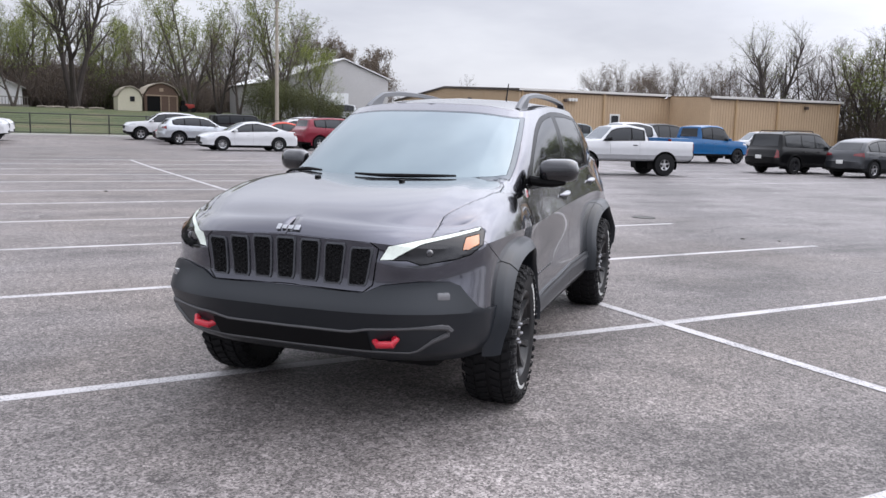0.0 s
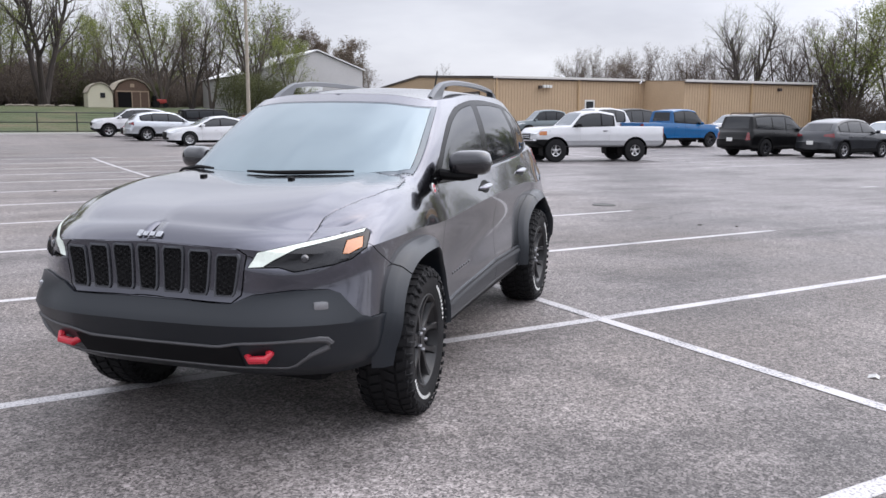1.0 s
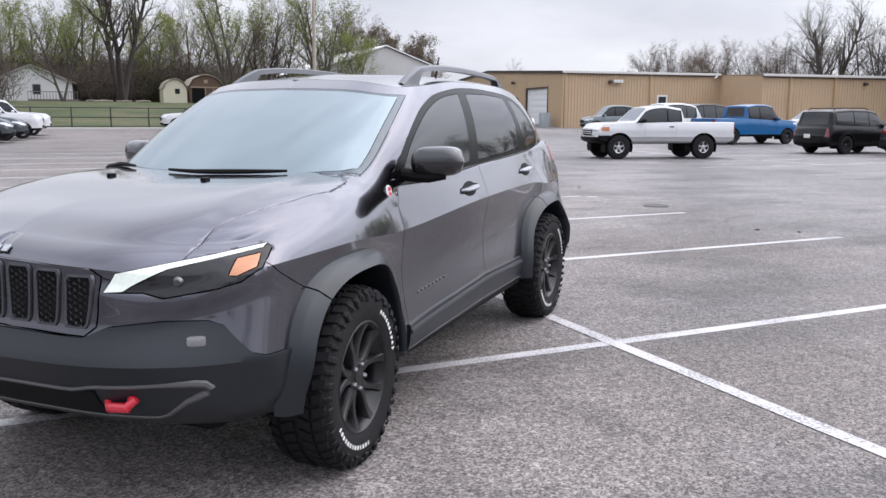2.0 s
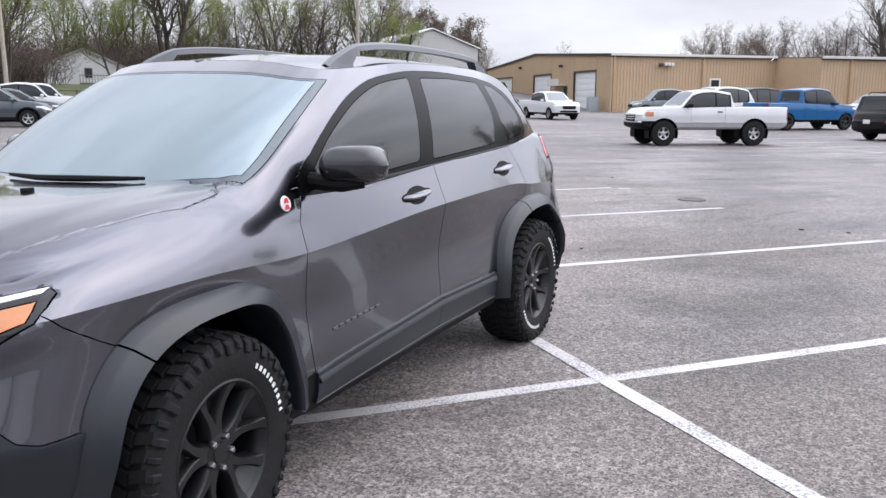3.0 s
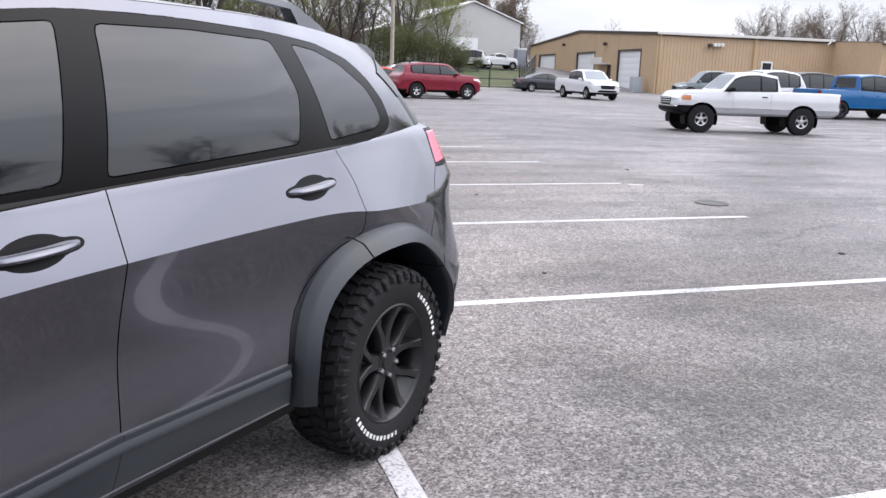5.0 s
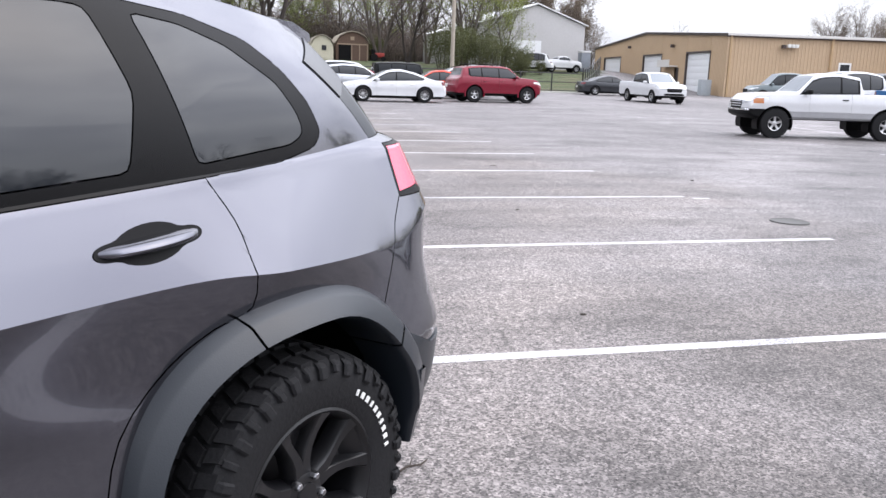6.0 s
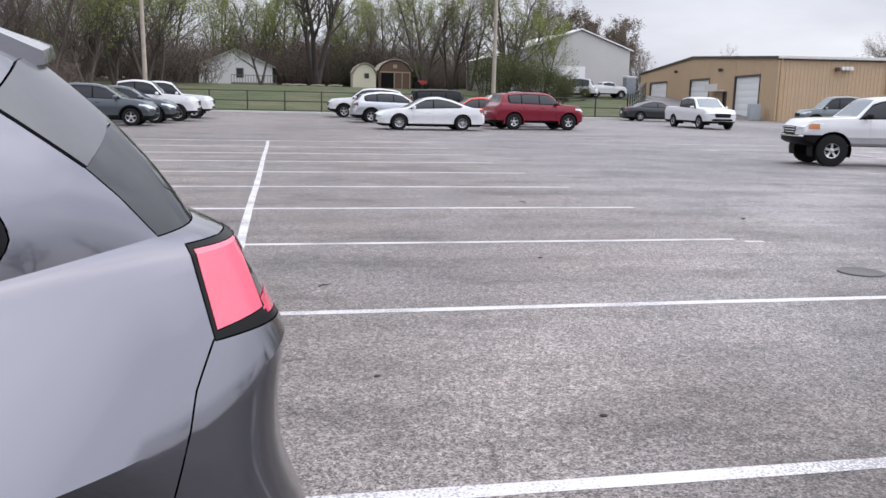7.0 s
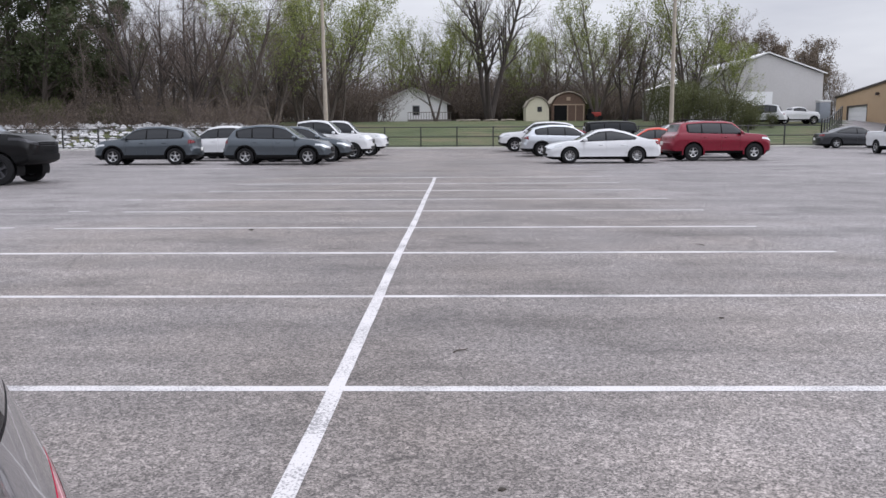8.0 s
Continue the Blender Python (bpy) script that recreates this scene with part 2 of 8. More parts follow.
M_SCREEN = mat("windscreen_glass", (0.14, 0.16, 0.18), 0.05, 0.35, var=0.04)
M_CHROME = mat("chrome", (0.75, 0.75, 0.77), 0.12, 1.0, var=0.03)
M_LAMP = mat("clear_headlamp", (0.62, 0.64, 0.66), 0.08, 0.3, coat=1.0)
M_DARKRED = mat("dark_red_lamp_lens", (0.14, 0.006, 0.010), 0.15, coat=0.6)
M_AMBER = mat("amber_lamp_lens", (0.40, 0.125, 0.022), 0.15, coat=1.0)
M_PLATE = mat("number_plate", (0.7, 0.7, 0.68), 0.4)
M_CONCRETE = mat("pale_concrete", (0.42, 0.41, 0.39), 0.85, var=0.2, scale=0.8, fine=25, bump=0.3)
M_STEELPOST = mat("black_fence_steel", (0.02, 0.02, 0.02), 0.5)
M_POLEWOOD = mat("weathered_pole_wood", (0.33, 0.29, 0.24), 0.85, var=0.25, scale=3, fine=40, bump=0.4)


def part(name, bm, material, parent, label="", smooth=True, sharp=35):
    """Links a bmesh as one mesh object under a thing or part."""
    me = bpy.data.meshes.new(name)
    bmesh.ops.recalc_face_normals(bm, faces=bm.faces)
    for f in bm.faces:
        f.smooth = smooth
    lim = radians(sharp)
    for e in bm.edges:
        if len(e.link_faces) == 2 and e.calc_face_angle(0) > lim:
            e.smooth = False
    bm.to_mesh(me)
    bm.free()
    me.materials.append(material)
    ob = new(name, me)
    if parent is not None:
        ob.parent = parent
    if label:
        tagged(ob, label)
    return ob


def thing(name, label, category, m, group="", kind=""):
    e = new(name)
    e.empty_display_size = 0.2
    e.matrix_basis = m
    return tagged(e, label, category, group, kind)


def box(bm, x0, x1, y0, y1, z0, z1, bevel=0.0):
    vs = [bm.verts.new((x, y, z)) for x in (x0, x1) for y in (y0, y1) for z in (z0, z1)]
    fs = [bm.faces.new([vs[i] for i in q]) for q in ((0, 1, 3, 2), (4, 6, 7, 5), (0, 4, 5, 1), (2, 3, 7, 6), (0, 2, 6, 4), (1, 5, 7, 3))]
    if bevel:
        es = {e for f in fs for e in f.edges}
        bmesh.ops.bevel(bm, geom=list(es), offset=bevel, segments=2, affect="EDGES", profile=0.6)
    return bm


def quad_strip(bm, rows, close=False):
    """Faces between successive rows of points, each of the same length."""
    vr = [[bm.verts.new(p) for p in r] for r in rows]
    n = len(vr[0])
    for a, b in zip(vr, vr[1:]):
        for i in range(n if close else n - 1):
            j = (i + 1) % n
            try:
                bm.faces.new((a[i], a[j], b[j], b[i]))
            except ValueError:
                pass
    return vr


def lathe(bm, profile, seg=32, axis="y", y0=0.0, centre=(0, 0)):
    """Turns a profile of (radius, offset) round the axis y through (x, z) = centre."""
    rows = []
    for k in range(seg):
        a = 2 * math.pi * k / seg
        rows.append([(centre[0] + r * math.cos(a), y0 + o, centre[1] + r * math.sin(a)) for r, o in profile])
    rows.append(rows[0])
    vr = quad_strip(bm, rows)
    bmesh.ops.remove_doubles(bm, verts=[v for r in vr for v in r], dist=1e-5)
    return bm


def tube(bm, points, radius, seg=8, cap=True):
    """A round bar along points; radius may be a list."""
    pts = [Vector(p) for p in points]
    rad = radius if isinstance(radius, (list, tuple)) else [radius] * len(pts)
    rows = []
    ref = Vector((0.123, 0.345, 0.93)).normalized()
    for i, p in enumerate(pts):
        d = (pts[min(i + 1, len(pts) - 1)] - pts[max(i - 1, 0)]).normalized()
        u = d.cross(ref)
        if u.length < 1e-3:
            u = d.cross(Vector((1, 0, 0)))
        u.normalize()
        w = d.cross(u)
        rows.append([tuple(p + (u * math.cos(2 * math.pi * k / seg) + w * math.sin(2 * math.pi * k / seg)) * rad[i]) for k in range(seg)])
    vr = quad_strip(bm, rows, close=True)
    if cap:
        bm.faces.new(vr[0][::-1])
        bm.faces.new(vr[-1])
    return bm


def smoothstep(a, b, v):
    u = min(max((v - a) / (b - a), 0.0), 1.0)
    return u * u * (3 - 2 * u)


def ground_z(x, y):
    """The height of the ground: a lot that is nearly level, and a grassy rise behind its fence."""
    z = 0.13 * smoothstep(22, 38, y) + 0.25 * smoothstep(38, 75, y) - 0.12 * smoothstep(7, 16, x) * (1 - smoothstep(22, 36, y))
    z += 2.3 * smoothstep(61, 100, y) * (1 - 0.75 * smoothstep(42, 60, x)) + 1.2 * smoothstep(95, 160, y) * (1 - smoothstep(40, 70, x))
    return z


# ---- ground, lines, kerb ----
def ground_sheet():
    xs = [-900, -400, -200, -120, -90] + list(range(-75, 25, 5)) + list(range(25, 45)) + list(range(45, 100, 5)) + [110, 140, 200, 400, 900]
    ys = [-900, -400, -200, -100] + list(range(-60, 22, 6)) + list(range(22, 60, 2)) + [60, 60.01] + list(range(63, 165, 3)) + [180, 220, 400, 900]
    bm = bmesh.new()
    vs = [[bm.verts.new((x, y, ground_z(x, y))) for x in xs] for y in ys]
    for j in range(len(ys) - 1):
        for i in range(len(xs) - 1):
            f = bm.faces.new((vs[j][i], vs[j][i + 1], vs[j + 1][i + 1], vs[j + 1][i]))
            cx, cy = (xs[i] + xs[i + 1]) / 2, (ys[j] + ys[j + 1]) / 2
            f.material_index = 0 if -75 < cx < 95 and -60 < cy < 60 or (26.5 + 0.513 * (cy - 60.6) < cx < 95 and 0 < cy < 112) else 1
    ob = part("ground", bm, M_ASPHALT, None)
    ob.data.materials.append(M_GRASS)
    return tagged(ob, "weathered grey asphalt parking lot with grass beyond its fence", "ground", kind="structure")


ground_sheet()


def painted_line(x0, y0, x1, y1, width=0.098, wob=0.006, lift=0.002):
    n = max(2, int(math.hypot(x1 - x0, y1 - y0) / 0.35))
    d = Vector((x1 - x0, y1 - y0)).normalized()
    s = Vector((-d.y, d.x)) * width / 2
    bm = bmesh.new()
    rows = []
    for i in range(n + 1):
        p = Vector((x0, y0)).lerp(Vector((x1, y1)), i / n)
        a = p + s * (1 + random.uniform(-wob, wob) * 9) + s.normalized() * 0.006 * math.sin(i * 0.23 + x0)
        b = p - s * (1 + random.uniform(-wob, wob) * 9) + s.normalized() * 0.006 * math.sin(i * 0.23 + x0)
        rows.append([(a.x, a.y, ground_z(*a) + lift), (b.x, b.y, ground_z(*b) + lift)])
    quad_strip(bm, rows)
    ob = part("parking_line", bm, M_LINE, None)
    return tagged(ob, "worn white painted parking stall line on asphalt", "marking", "parking lot lines", "structure")


STALL = 2.74
for k in range(-4, 11):
    painted_line(-5.65, k * STALL, 5.36, k * STALL, 0.098 if k < 4 else 0.118)
painted_line(0, -11.0, 0, 27.42, 0.096, lift=0.004)
for k in (5, 6, 7):
    painted_line(-6.75, k * STALL + 0.12, -6.35, k * STALL + 0.12)
painted_line(5.40, 8.08, 5.62, 8.06)
painted_line(13.8, 7.72, 25.0, 7.72)
for k in range(6):
    painted_line(14.4, 15.5 + k * STALL, 25.4, 15.5 + k * STALL)
painted_line(19.9, 15.5, 19.9, 29.2, lift=0.004)
for k in range(3):
    painted_line(-16.0, 33.2 + k * STALL * 1.05, -5.2, 33.2 + k * STALL * 1.05)
    painted_line(4.6, 34.3 + k * STALL * 1.05, 15.4, 34.3 + k * STALL * 1.05)


def long_kerb(x0, x1, y):
    bm = bmesh.new()
    n = int((x1 - x0) / 3)
    rows = []
    for i in range(n + 1):
        x = x0 + (x1 - x0) * i / n
        z = ground_z(x, y)
        rows.append([(x, y - 0.08, z - 0.1), (x, y - 0.07, z + 0.11), (x, y - 0.05, z + 0.13), (x, y + 0.08, z + 0.13), (x, y + 0.1, z - 0.1)])
    quad_strip(bm, rows)
    return tagged(part("kerb", bm, M_CONCRETE, None), "pale concrete kerb along the lot's edge", "kerb", kind="structure")


long_kerb(-40, 29, 59.75)


def manhole(x, y):
    bm = bmesh.new()
    lathe(bm, [(0.0, 0.0), (0.17, 0.0), (0.18, 0.004), (0.20, 0.004), (0.205, -0.02)], 32)
    bmesh.ops.rotate(bm, verts=bm.verts, cent=(0, 0, 0), matrix=Matrix.Rotation(radians(90), 3, "X"))
    bmesh.ops.translate(bm, verts=bm.verts, vec=(x, y, ground_z(x, y) + 0.006))
    tagged(part("manhole_cover", bm, mat("dark_cast_iron", (0.09, 0.088, 0.085), 0.8, 0.1, bump=0.4), None),
           "dark round iron manhole cover in the asphalt", "manhole cover")


manhole(5.57, 6.41)


# ---- tan steel building ----
def steel_building():
    d, n = Vector((0.985, -0.174, 0)), Vector((0.174, 0.985, 0))
    o = Vector((40.1, 62.2, 0.30))
    th = thing("metal_building", "long tan corrugated steel building with white overhead doors", "building", Matrix.Translation(o) @ Matrix((d, n, (0, 0, 1))).transposed().to_4x4())
    tan = mat("tan_ribbed_steel", (0.46, 0.335, 0.215), 0.55, var=0.07, scale=0.5, fine=6)
    brown = mat("dark_brown_trim", (0.055, 0.04, 0.035), 0.5)
    white = mat("white_door_steel", (0.74, 0.75, 0.76), 0.45, var=0.05)
    trim = mat("pale_roof_edge", (0.62, 0.60, 0.57), 0.45)
    E1, PK, W2, LEN, ST, PR, E2 = 5.15, 6.25, 22.5, 16.4, 31.5, 6.8, 4.85

    def ribbed(p, q, z0, top, name="wall", holes=()):
        """A ribbed wall from p to q in plan, its top given along the run; holes are (from, to, height)."""
        bm = bmesh.new()
        run = Vector((q[0] - p[0], q[1] - p[1]))
        ln = run.length
        run.normalize()
        out = Vector((run.y, -run.x))
        rows = []
        cuts = []
        s = 0.0
        while s < ln - 1e-6:
            for ds, h in ((0.0, 0.0), (0.20, 0.0), (0.225, 0.035), (0.28, 0.035), (0.305, 0.0)):
                if s + ds < ln:
                    cuts.append((s + ds, h))
            s += 0.305
        cuts.append((ln, 0.0))
        for a, b, _ in holes:
            cuts += [(a, 0.0), (b, 0.0)]
        cuts.sort()
        prev = None
        for s, h in cuts:
            mid_in = lambda v: next((g[2] for g in holes if g[0] - 1e-4 <= v <= g[1] + 1e-4), 0.0)
            x, y = p[0] + run.x * s + out.x * h, p[1] + run.y * s + out.y * h
            cur = (x, y, s)
            if prev:
                base = mid_in((prev[2] + s) / 2)
                lo = z0 + base
                bm.faces.new([bm.verts.new(c) for c in ((prev[0], prev[1], lo), (x, y, lo), (x, y, top(s)), (prev[0], prev[1], top(prev[2])))])
            prev = cur
        bmesh.ops.remove_doubles(bm, verts=bm.verts, dist=1e-4)
        return part(name, bm, tan, th, smooth=False)

    ribbed((0, 0), (LEN, 0), -0.4, lambda s: E1)
    ribbed((LEN, 0), (LEN, -PR), -0.4, lambda s: E1 - (E1 - E2) * s / PR)
    ribbed((LEN, -PR), (ST, -PR), -0.4, lambda s: E2)
    ribbed((ST, -PR), (ST, 2 * W2), -0.4, lambda s: E2)
    doors = ((W2 * 2 - 9.7, W2 * 2 - 3.9), (W2 * 2 - 23.2, W2 * 2 - 17.0), (W2 * 2 - 39.8, W2 * 2 - 32.2))
    gab = lambda s: E1 + (PK - E1) * (1 - abs(s - W2) / W2)
    ribbed((0, 2 * W2), (0, 0), -0.4, gab, holes=[(a, b, 4.2) for a, b in doors] + [(W2 * 2 - 12.8, W2 * 2 - 11.6, 2.9)])
    bm = bmesh.new()
    quad_strip(bm, [[(ST, 2 * W2, E1), (0, 2 * W2, E1)], [(ST, 2 * W2, -0.4), (0, 2 * W2, -0.4)]])
    part("back_wall", bm, tan, th)
    # roof sheets
    bm = bmesh.new()
    quad_strip(bm, [[(-0.25, -0.25, E1 + 0.02), (LEN, -0.25, E1 + 0.02), (ST + 0.2, -0.25, E1 + 0.02)],
                    [(-0.25, W2, PK + 0.03), (LEN, W2, PK + 0.03), (ST + 0.2, W2, PK + 0.03)],
                    [(-0.25, 2 * W2 + 0.2, E1 + 0.02), (LEN, 2 * W2 + 0.2, E1 + 0.02), (ST + 0.2, 2 * W2 + 0.2, E1 + 0.02)]])
    quad_strip(bm, [[(LEN - 0.1, -PR - 0.25, E2 + 0.02), (ST + 0.2, -PR - 0.25, E2 + 0.02)], [(LEN - 0.1, 0, E1 + 0.02), (ST + 0.2, 0, E1 + 0.02)]])
    part("roof", bm, mat("galvanised_roof", (0.5, 0.5, 0.5), 0.4, 0.5), th)
    # eave gutters and rake trim
    for a, b, z, w in (((-0.25, -0.26), (LEN - 0.1, -0.26), E1, trim), ((LEN - 0.15, -PR - 0.26), (ST + 0.2, -PR - 0.26), E2, trim)):
        bm = bmesh.new()
        box(bm, a[0], b[0], a[1] - 0.08, a[1] + 0.08, z - 0.10, z + 0.12, 0.02)
        part("gutter", bm, w, th)
        bm = bmesh.new()
        box(bm, a[0], b[0], a[1] + 0.08, a[1] + 0.2, z - 0.2, z - 0.04)
        part("eave_trim", bm, brown, th)
    for y0, z0, y1, z1 in ((-0.26, E1, W2, PK), (W2, PK, 2 * W2 + 0.2, E1)):
        bm = bmesh.new()
        quad_strip(bm, [[(-0.06, y0, z0 - 0.14), (-0.18, y0, z0 - 0.14), (-0.18, y0, z0 + 0.10), (-0.06, y0, z0 + 0.10)],
                        [(-0.06, y1, z1 - 0.14), (-0.18, y1, z1 - 0.14), (-0.18, y1, z1 + 0.10), (-0.06, y1, z1 + 0.10)]], close=True)
        part("rake_trim", bm, brown, th)
    # overhead doors with panels, jambs
    for a, b in doors:
        y0, y1 = 2 * W2 - b, 2 * W2 - a
        bm = bmesh.new()
        box(bm, 0.17, 0.2, y0, y1, -0.35, 3.78)
        ob = part("overhead_door", bm, white, th, "white sectional overhead door")
        for i in range(7):
            z0 = -0.35 + i * 0.59
            bm = bmesh.new()
            box(bm, 0.13, 0.169, y0, y1, z0, z0 + 0.57, 0.008)
            part("door_panel", bm, white, ob)
        bm = bmesh.new()
        box(bm, -0.05, 0.2, y0 - 0.16, y0, -0.4, 3.86)
        box(bm, -0.05, 0.2, y1, y1 + 0.16, -0.4, 3.86)
        box(bm, -0.05, 0.2, y0 - 0.16, y1 + 0.16, 3.78, 3.94)
        part("door_frame", bm, brown, th)
    bm = bmesh.new()
    box(bm, 0.1, 0.14, 11.6, 12.8, -0.4, 2.5)
    part("entry_door", bm, brown, th)
    bm = bmesh.new()
    box(bm, -0.9, 0.0, 12.0, 15.6, 2.55, 2.7, 0.02)
    box(bm, -0.9, -0.86, 12.0, 15.6, 2.7, 3.25)
    part("door_canopy", bm, trim, th)
    # downspouts, wall lamps, window
    for x, y, z in ((0.12, -0.1, E1), (LEN - 7.5, -0.1, E1), (ST - 0.2, -PR - 0.1, E2), (LEN + 2.8, -PR - 0.1, E2), (LEN + 7.6, -PR - 0.1, E2)):
        bm = bmesh.new()
        box(bm, x - 0.09, x + 0.09, y - 0.1, y + 0.06, -0.4, z, 0.02)
        part("downspout", bm, mat("tan_downspout", (0.42, 0.29, 0.16), 0.5), th)
    bm = bmesh.new()
    box(bm, -0.14, -0.02, -0.14, 0.0, -0.4, E1)
    part("corner_trim", bm, tan, th)
    for x, y, z, ax in ((-0.3, 13.2, 4.6, 0), (-0.3, 28.0, 4.9, 0), (4.6, -0.3, 4.3, 1), (ST - 4.3, -PR - 0.3, 4.2, 1)):
        bm = bmesh.new()
        box(bm, x - 0.16, x + 0.16, y - 0.18, y + 0.18, z - 0.16, z + 0.14, 0.04)
        box(bm, x - 0.05, x + 0.35 if ax == 0 else x + 0.05, y - 0.05, y + (0.35 if ax else 0.05), z - 0.05, z + 0.05)
        part("wall_lamp", bm, brown, th)
    for i in range(3):
        bm = bmesh.new()
        box(bm, 4.9 + i * 0.34, 5.16 + i * 0.34, -0.42, -0.12, 4.22, 4.5, 0.03)
        part("flood_lamp", bm, M_PLATE, th)
    win = bmesh.new()
    box(win, LEN - 6.75, LEN - 5.65, -0.06, -0.02, 2.0, 3.15)
    wo = part("side_window", win, mat("white_frame_paint", (0.72, 0.72, 0.7), 0.5), th, "small white framed window")
    bm = bmesh.new()
    box(bm, LEN - 6.6, LEN - 5.8, -0.085, -0.061, 2.15, 3.0)
    part("pane", bm, M_GLASS, wo)
    bm = bmesh.new()
    tube(bm, [(LEN - 0.5, -0.35, E1 + 0.9), (LEN - 0.5, -0.35, E1 - 0.1), (LEN - 0.8, -0.4, E1 - 0.35)], 0.06)
    part("vent_pipe", bm, M_CHROME, th)
    bm = bmesh.new()
    box(bm, -1.6, -0.7, 1.2, 2.0, -0.3, 1.4, 0.04)
    ob = part("utility_cabinet", bm, mat("grey_cabinet_paint", (0.33, 0.36, 0.38), 0.5), None, smooth=True)
    ob.matrix_basis = th.matrix_basis.copy()
    tagged(ob, "grey steel utility cabinet beside the tan building", "cabinet")


steel_building()


# ---- fence ----
def fence_run(x0, y0, x1, y1, height=1.5, step=2.55, label="black steel rail fence with thin mesh"):
    ln = math.hypot(x1 - x0, y1 - y0)
    n = max(1, round(ln / step))
    th = thing("fence", label, "fence", Matrix.Translation((x0, y0, 0)))
    for i in range(n + 1):
        x, y = (x1 - x0) * i / n, (y1 - y0) * i / n
        z = ground_z(x0 + x, y0 + y)
        bm = bmesh.new()
        box(bm, x - 0.045, x + 0.045, y - 0.045, y + 0.045, z - 0.2, z + height + 0.06, 0.01)
        part("post", bm, M_STEELPOST, th)
    for h, r in ((height, 0.035), (height * 0.55, 0.03), (0.18, 0.03)):
        bm = bmesh.new()
        tube(bm, [((x1 - x0) * i / n, (y1 - y0) * i / n, ground_z(x0 + (x1 - x0) * i / n, y0 + (y1 - y0) * i / n) + h) for i in range(n + 1)], r, 6)
        part("rail", bm, M_STEELPOST, th)
    bm = bmesh.new()
    for k in range(9):
        h = 0.25 + k * (height - 0.3) / 9
        tube(bm, [((x1 - x0) * i / n, (y1 - y0) * i / n - 0.05, ground_z(x0 + (x1 - x0) * i / n, y0 + (y1 - y0) * i / n) + h) for i in range(n + 1)], 0.007, 3, False)
    tagged(part("mesh_wire", bm, M_STEELPOST, th), kind="stuff")


fence_run(-38, 60.6, 26.5, 60.6)
fence_run(26.5, 60.6, 38.5, 84, 1.9, 3.0)


# ---- poles ----
def utility_pole(x, y, h, lean=0.0, wood=True):
    z = ground_z(x, y)
    th = thing("utility_pole", "tall weathered wooden utility pole behind parked cars", "pole", pose(x, y, z, 0, lean, 0))
    bm = bmesh.new()
    tube(bm, [(0, 0, -0.5 + (h + 0.5) * i / 8) for i in range(9)], [0.17 - 0.06 * i / 8 for i in range(9)], 12)
    part("shaft", bm, M_POLEWOOD, th)
    bm = bmesh.new()
    box(bm, -0.28, 0.28, -0.2, 0.08, h - 0.9, h - 0.3, 0.05)
    part("lamp_head", bm, mat("galvanised_fitting", (0.4, 0.4, 0.4), 0.4, 0.6), th)


utility_pole(16.2, 61.8, 11.8)
utility_pole(-9.0, 63.0, 11.6, -0.6)


# ---- skins cut into panels ----
import mathutils.bvhtree

def crom(P, n):
    """Catmull-Rom through the points P, n samples a span."""
    P = [np.array(p, float) for p in P]
    Q = [2 * P[0] - P[1]] + P + [2 * P[-1] - P[-2]]
    out = []
    for i in range(len(P) - 1):
        a, b, c, d = Q[i:i + 4]
        for k in range(n):
            t = k / n
            out.append(0.5 * (2 * b + (c - a) * t + (2 * a - 5 * b + 4 * c - d) * t * t + (3 * b - a - 3 * c + d) * t ** 3))
    out.append(P[-1])
    return out


def inside(poly, x, y):
    hit = False
    for i in range(len(poly)):
        (x0, y0), (x1, y1) = poly[i - 1], poly[i]
        if (y0 > y) != (y1 > y) and x < (x1 - x0) * (y - y0) / (y1 - y0) + x0:
            hit = not hit
    return hit


AX, AY, AZ = Vector((1, 0, 0)), Vector((0, 1, 0)), Vector((0, 0, 1))


def soft_corners(poly, cut=0.022):
    """Rounds the corners of a polygon off over a short length."""
    out = []
    for i in range(len(poly)):
        p, q, r = Vector(poly[i - 1]), Vector(poly[i]), Vector(poly[(i + 1) % len(poly)])
        a, b = q + (p - q).normalized() * min(cut, (p - q).length * 0.4), q + (r - q).normalized() * min(cut, (r - q).length * 0.4)
        out += [tuple(a), tuple(a * 0.25 + q * 0.5 + b * 0.25), tuple(b)]
    return out


def carve(bm, keep, poly, a, b, tag, layer):
    """Cuts the skin along a polygon seen in the plane of a and b, and tags the faces within it."""
    for i in range(len(poly)):
        p, q = poly[i - 1], poly[i]
        n = a * (q[1] - p[1]) - b * (q[0] - p[0])
        if n.length < 1e-7:
            continue
        lo, hi = (min(p[0], q[0]) - 1e-4, min(p[1], q[1]) - 1e-4), (max(p[0], q[0]) + 1e-4, max(p[1], q[1]) + 1e-4)
        sel = []
        for f in bm.faces:
            if keep(f.calc_center_median()):
                u, w = [v.co.dot(a) for v in f.verts], [v.co.dot(b) for v in f.verts]
                if max(u) >= lo[0] and min(u) <= hi[0] and max(w) >= lo[1] and min(w) <= hi[1]:
                    sel.append(f)
        es, vs = {e for f in sel for e in f.edges}, {v for f in sel for v in f.verts}
        bmesh.ops.bisect_plane(bm, geom=list(vs) + list(es) + sel, dist=1e-5, plane_co=a * p[0] + b * p[1], plane_no=n.normalized())
    if tag is not None:
        for f in bm.faces:
            c = f.calc_center_median()
            if keep(c) and inside(poly, c.dot(a), c.dot(b)):
                f[layer] = tag


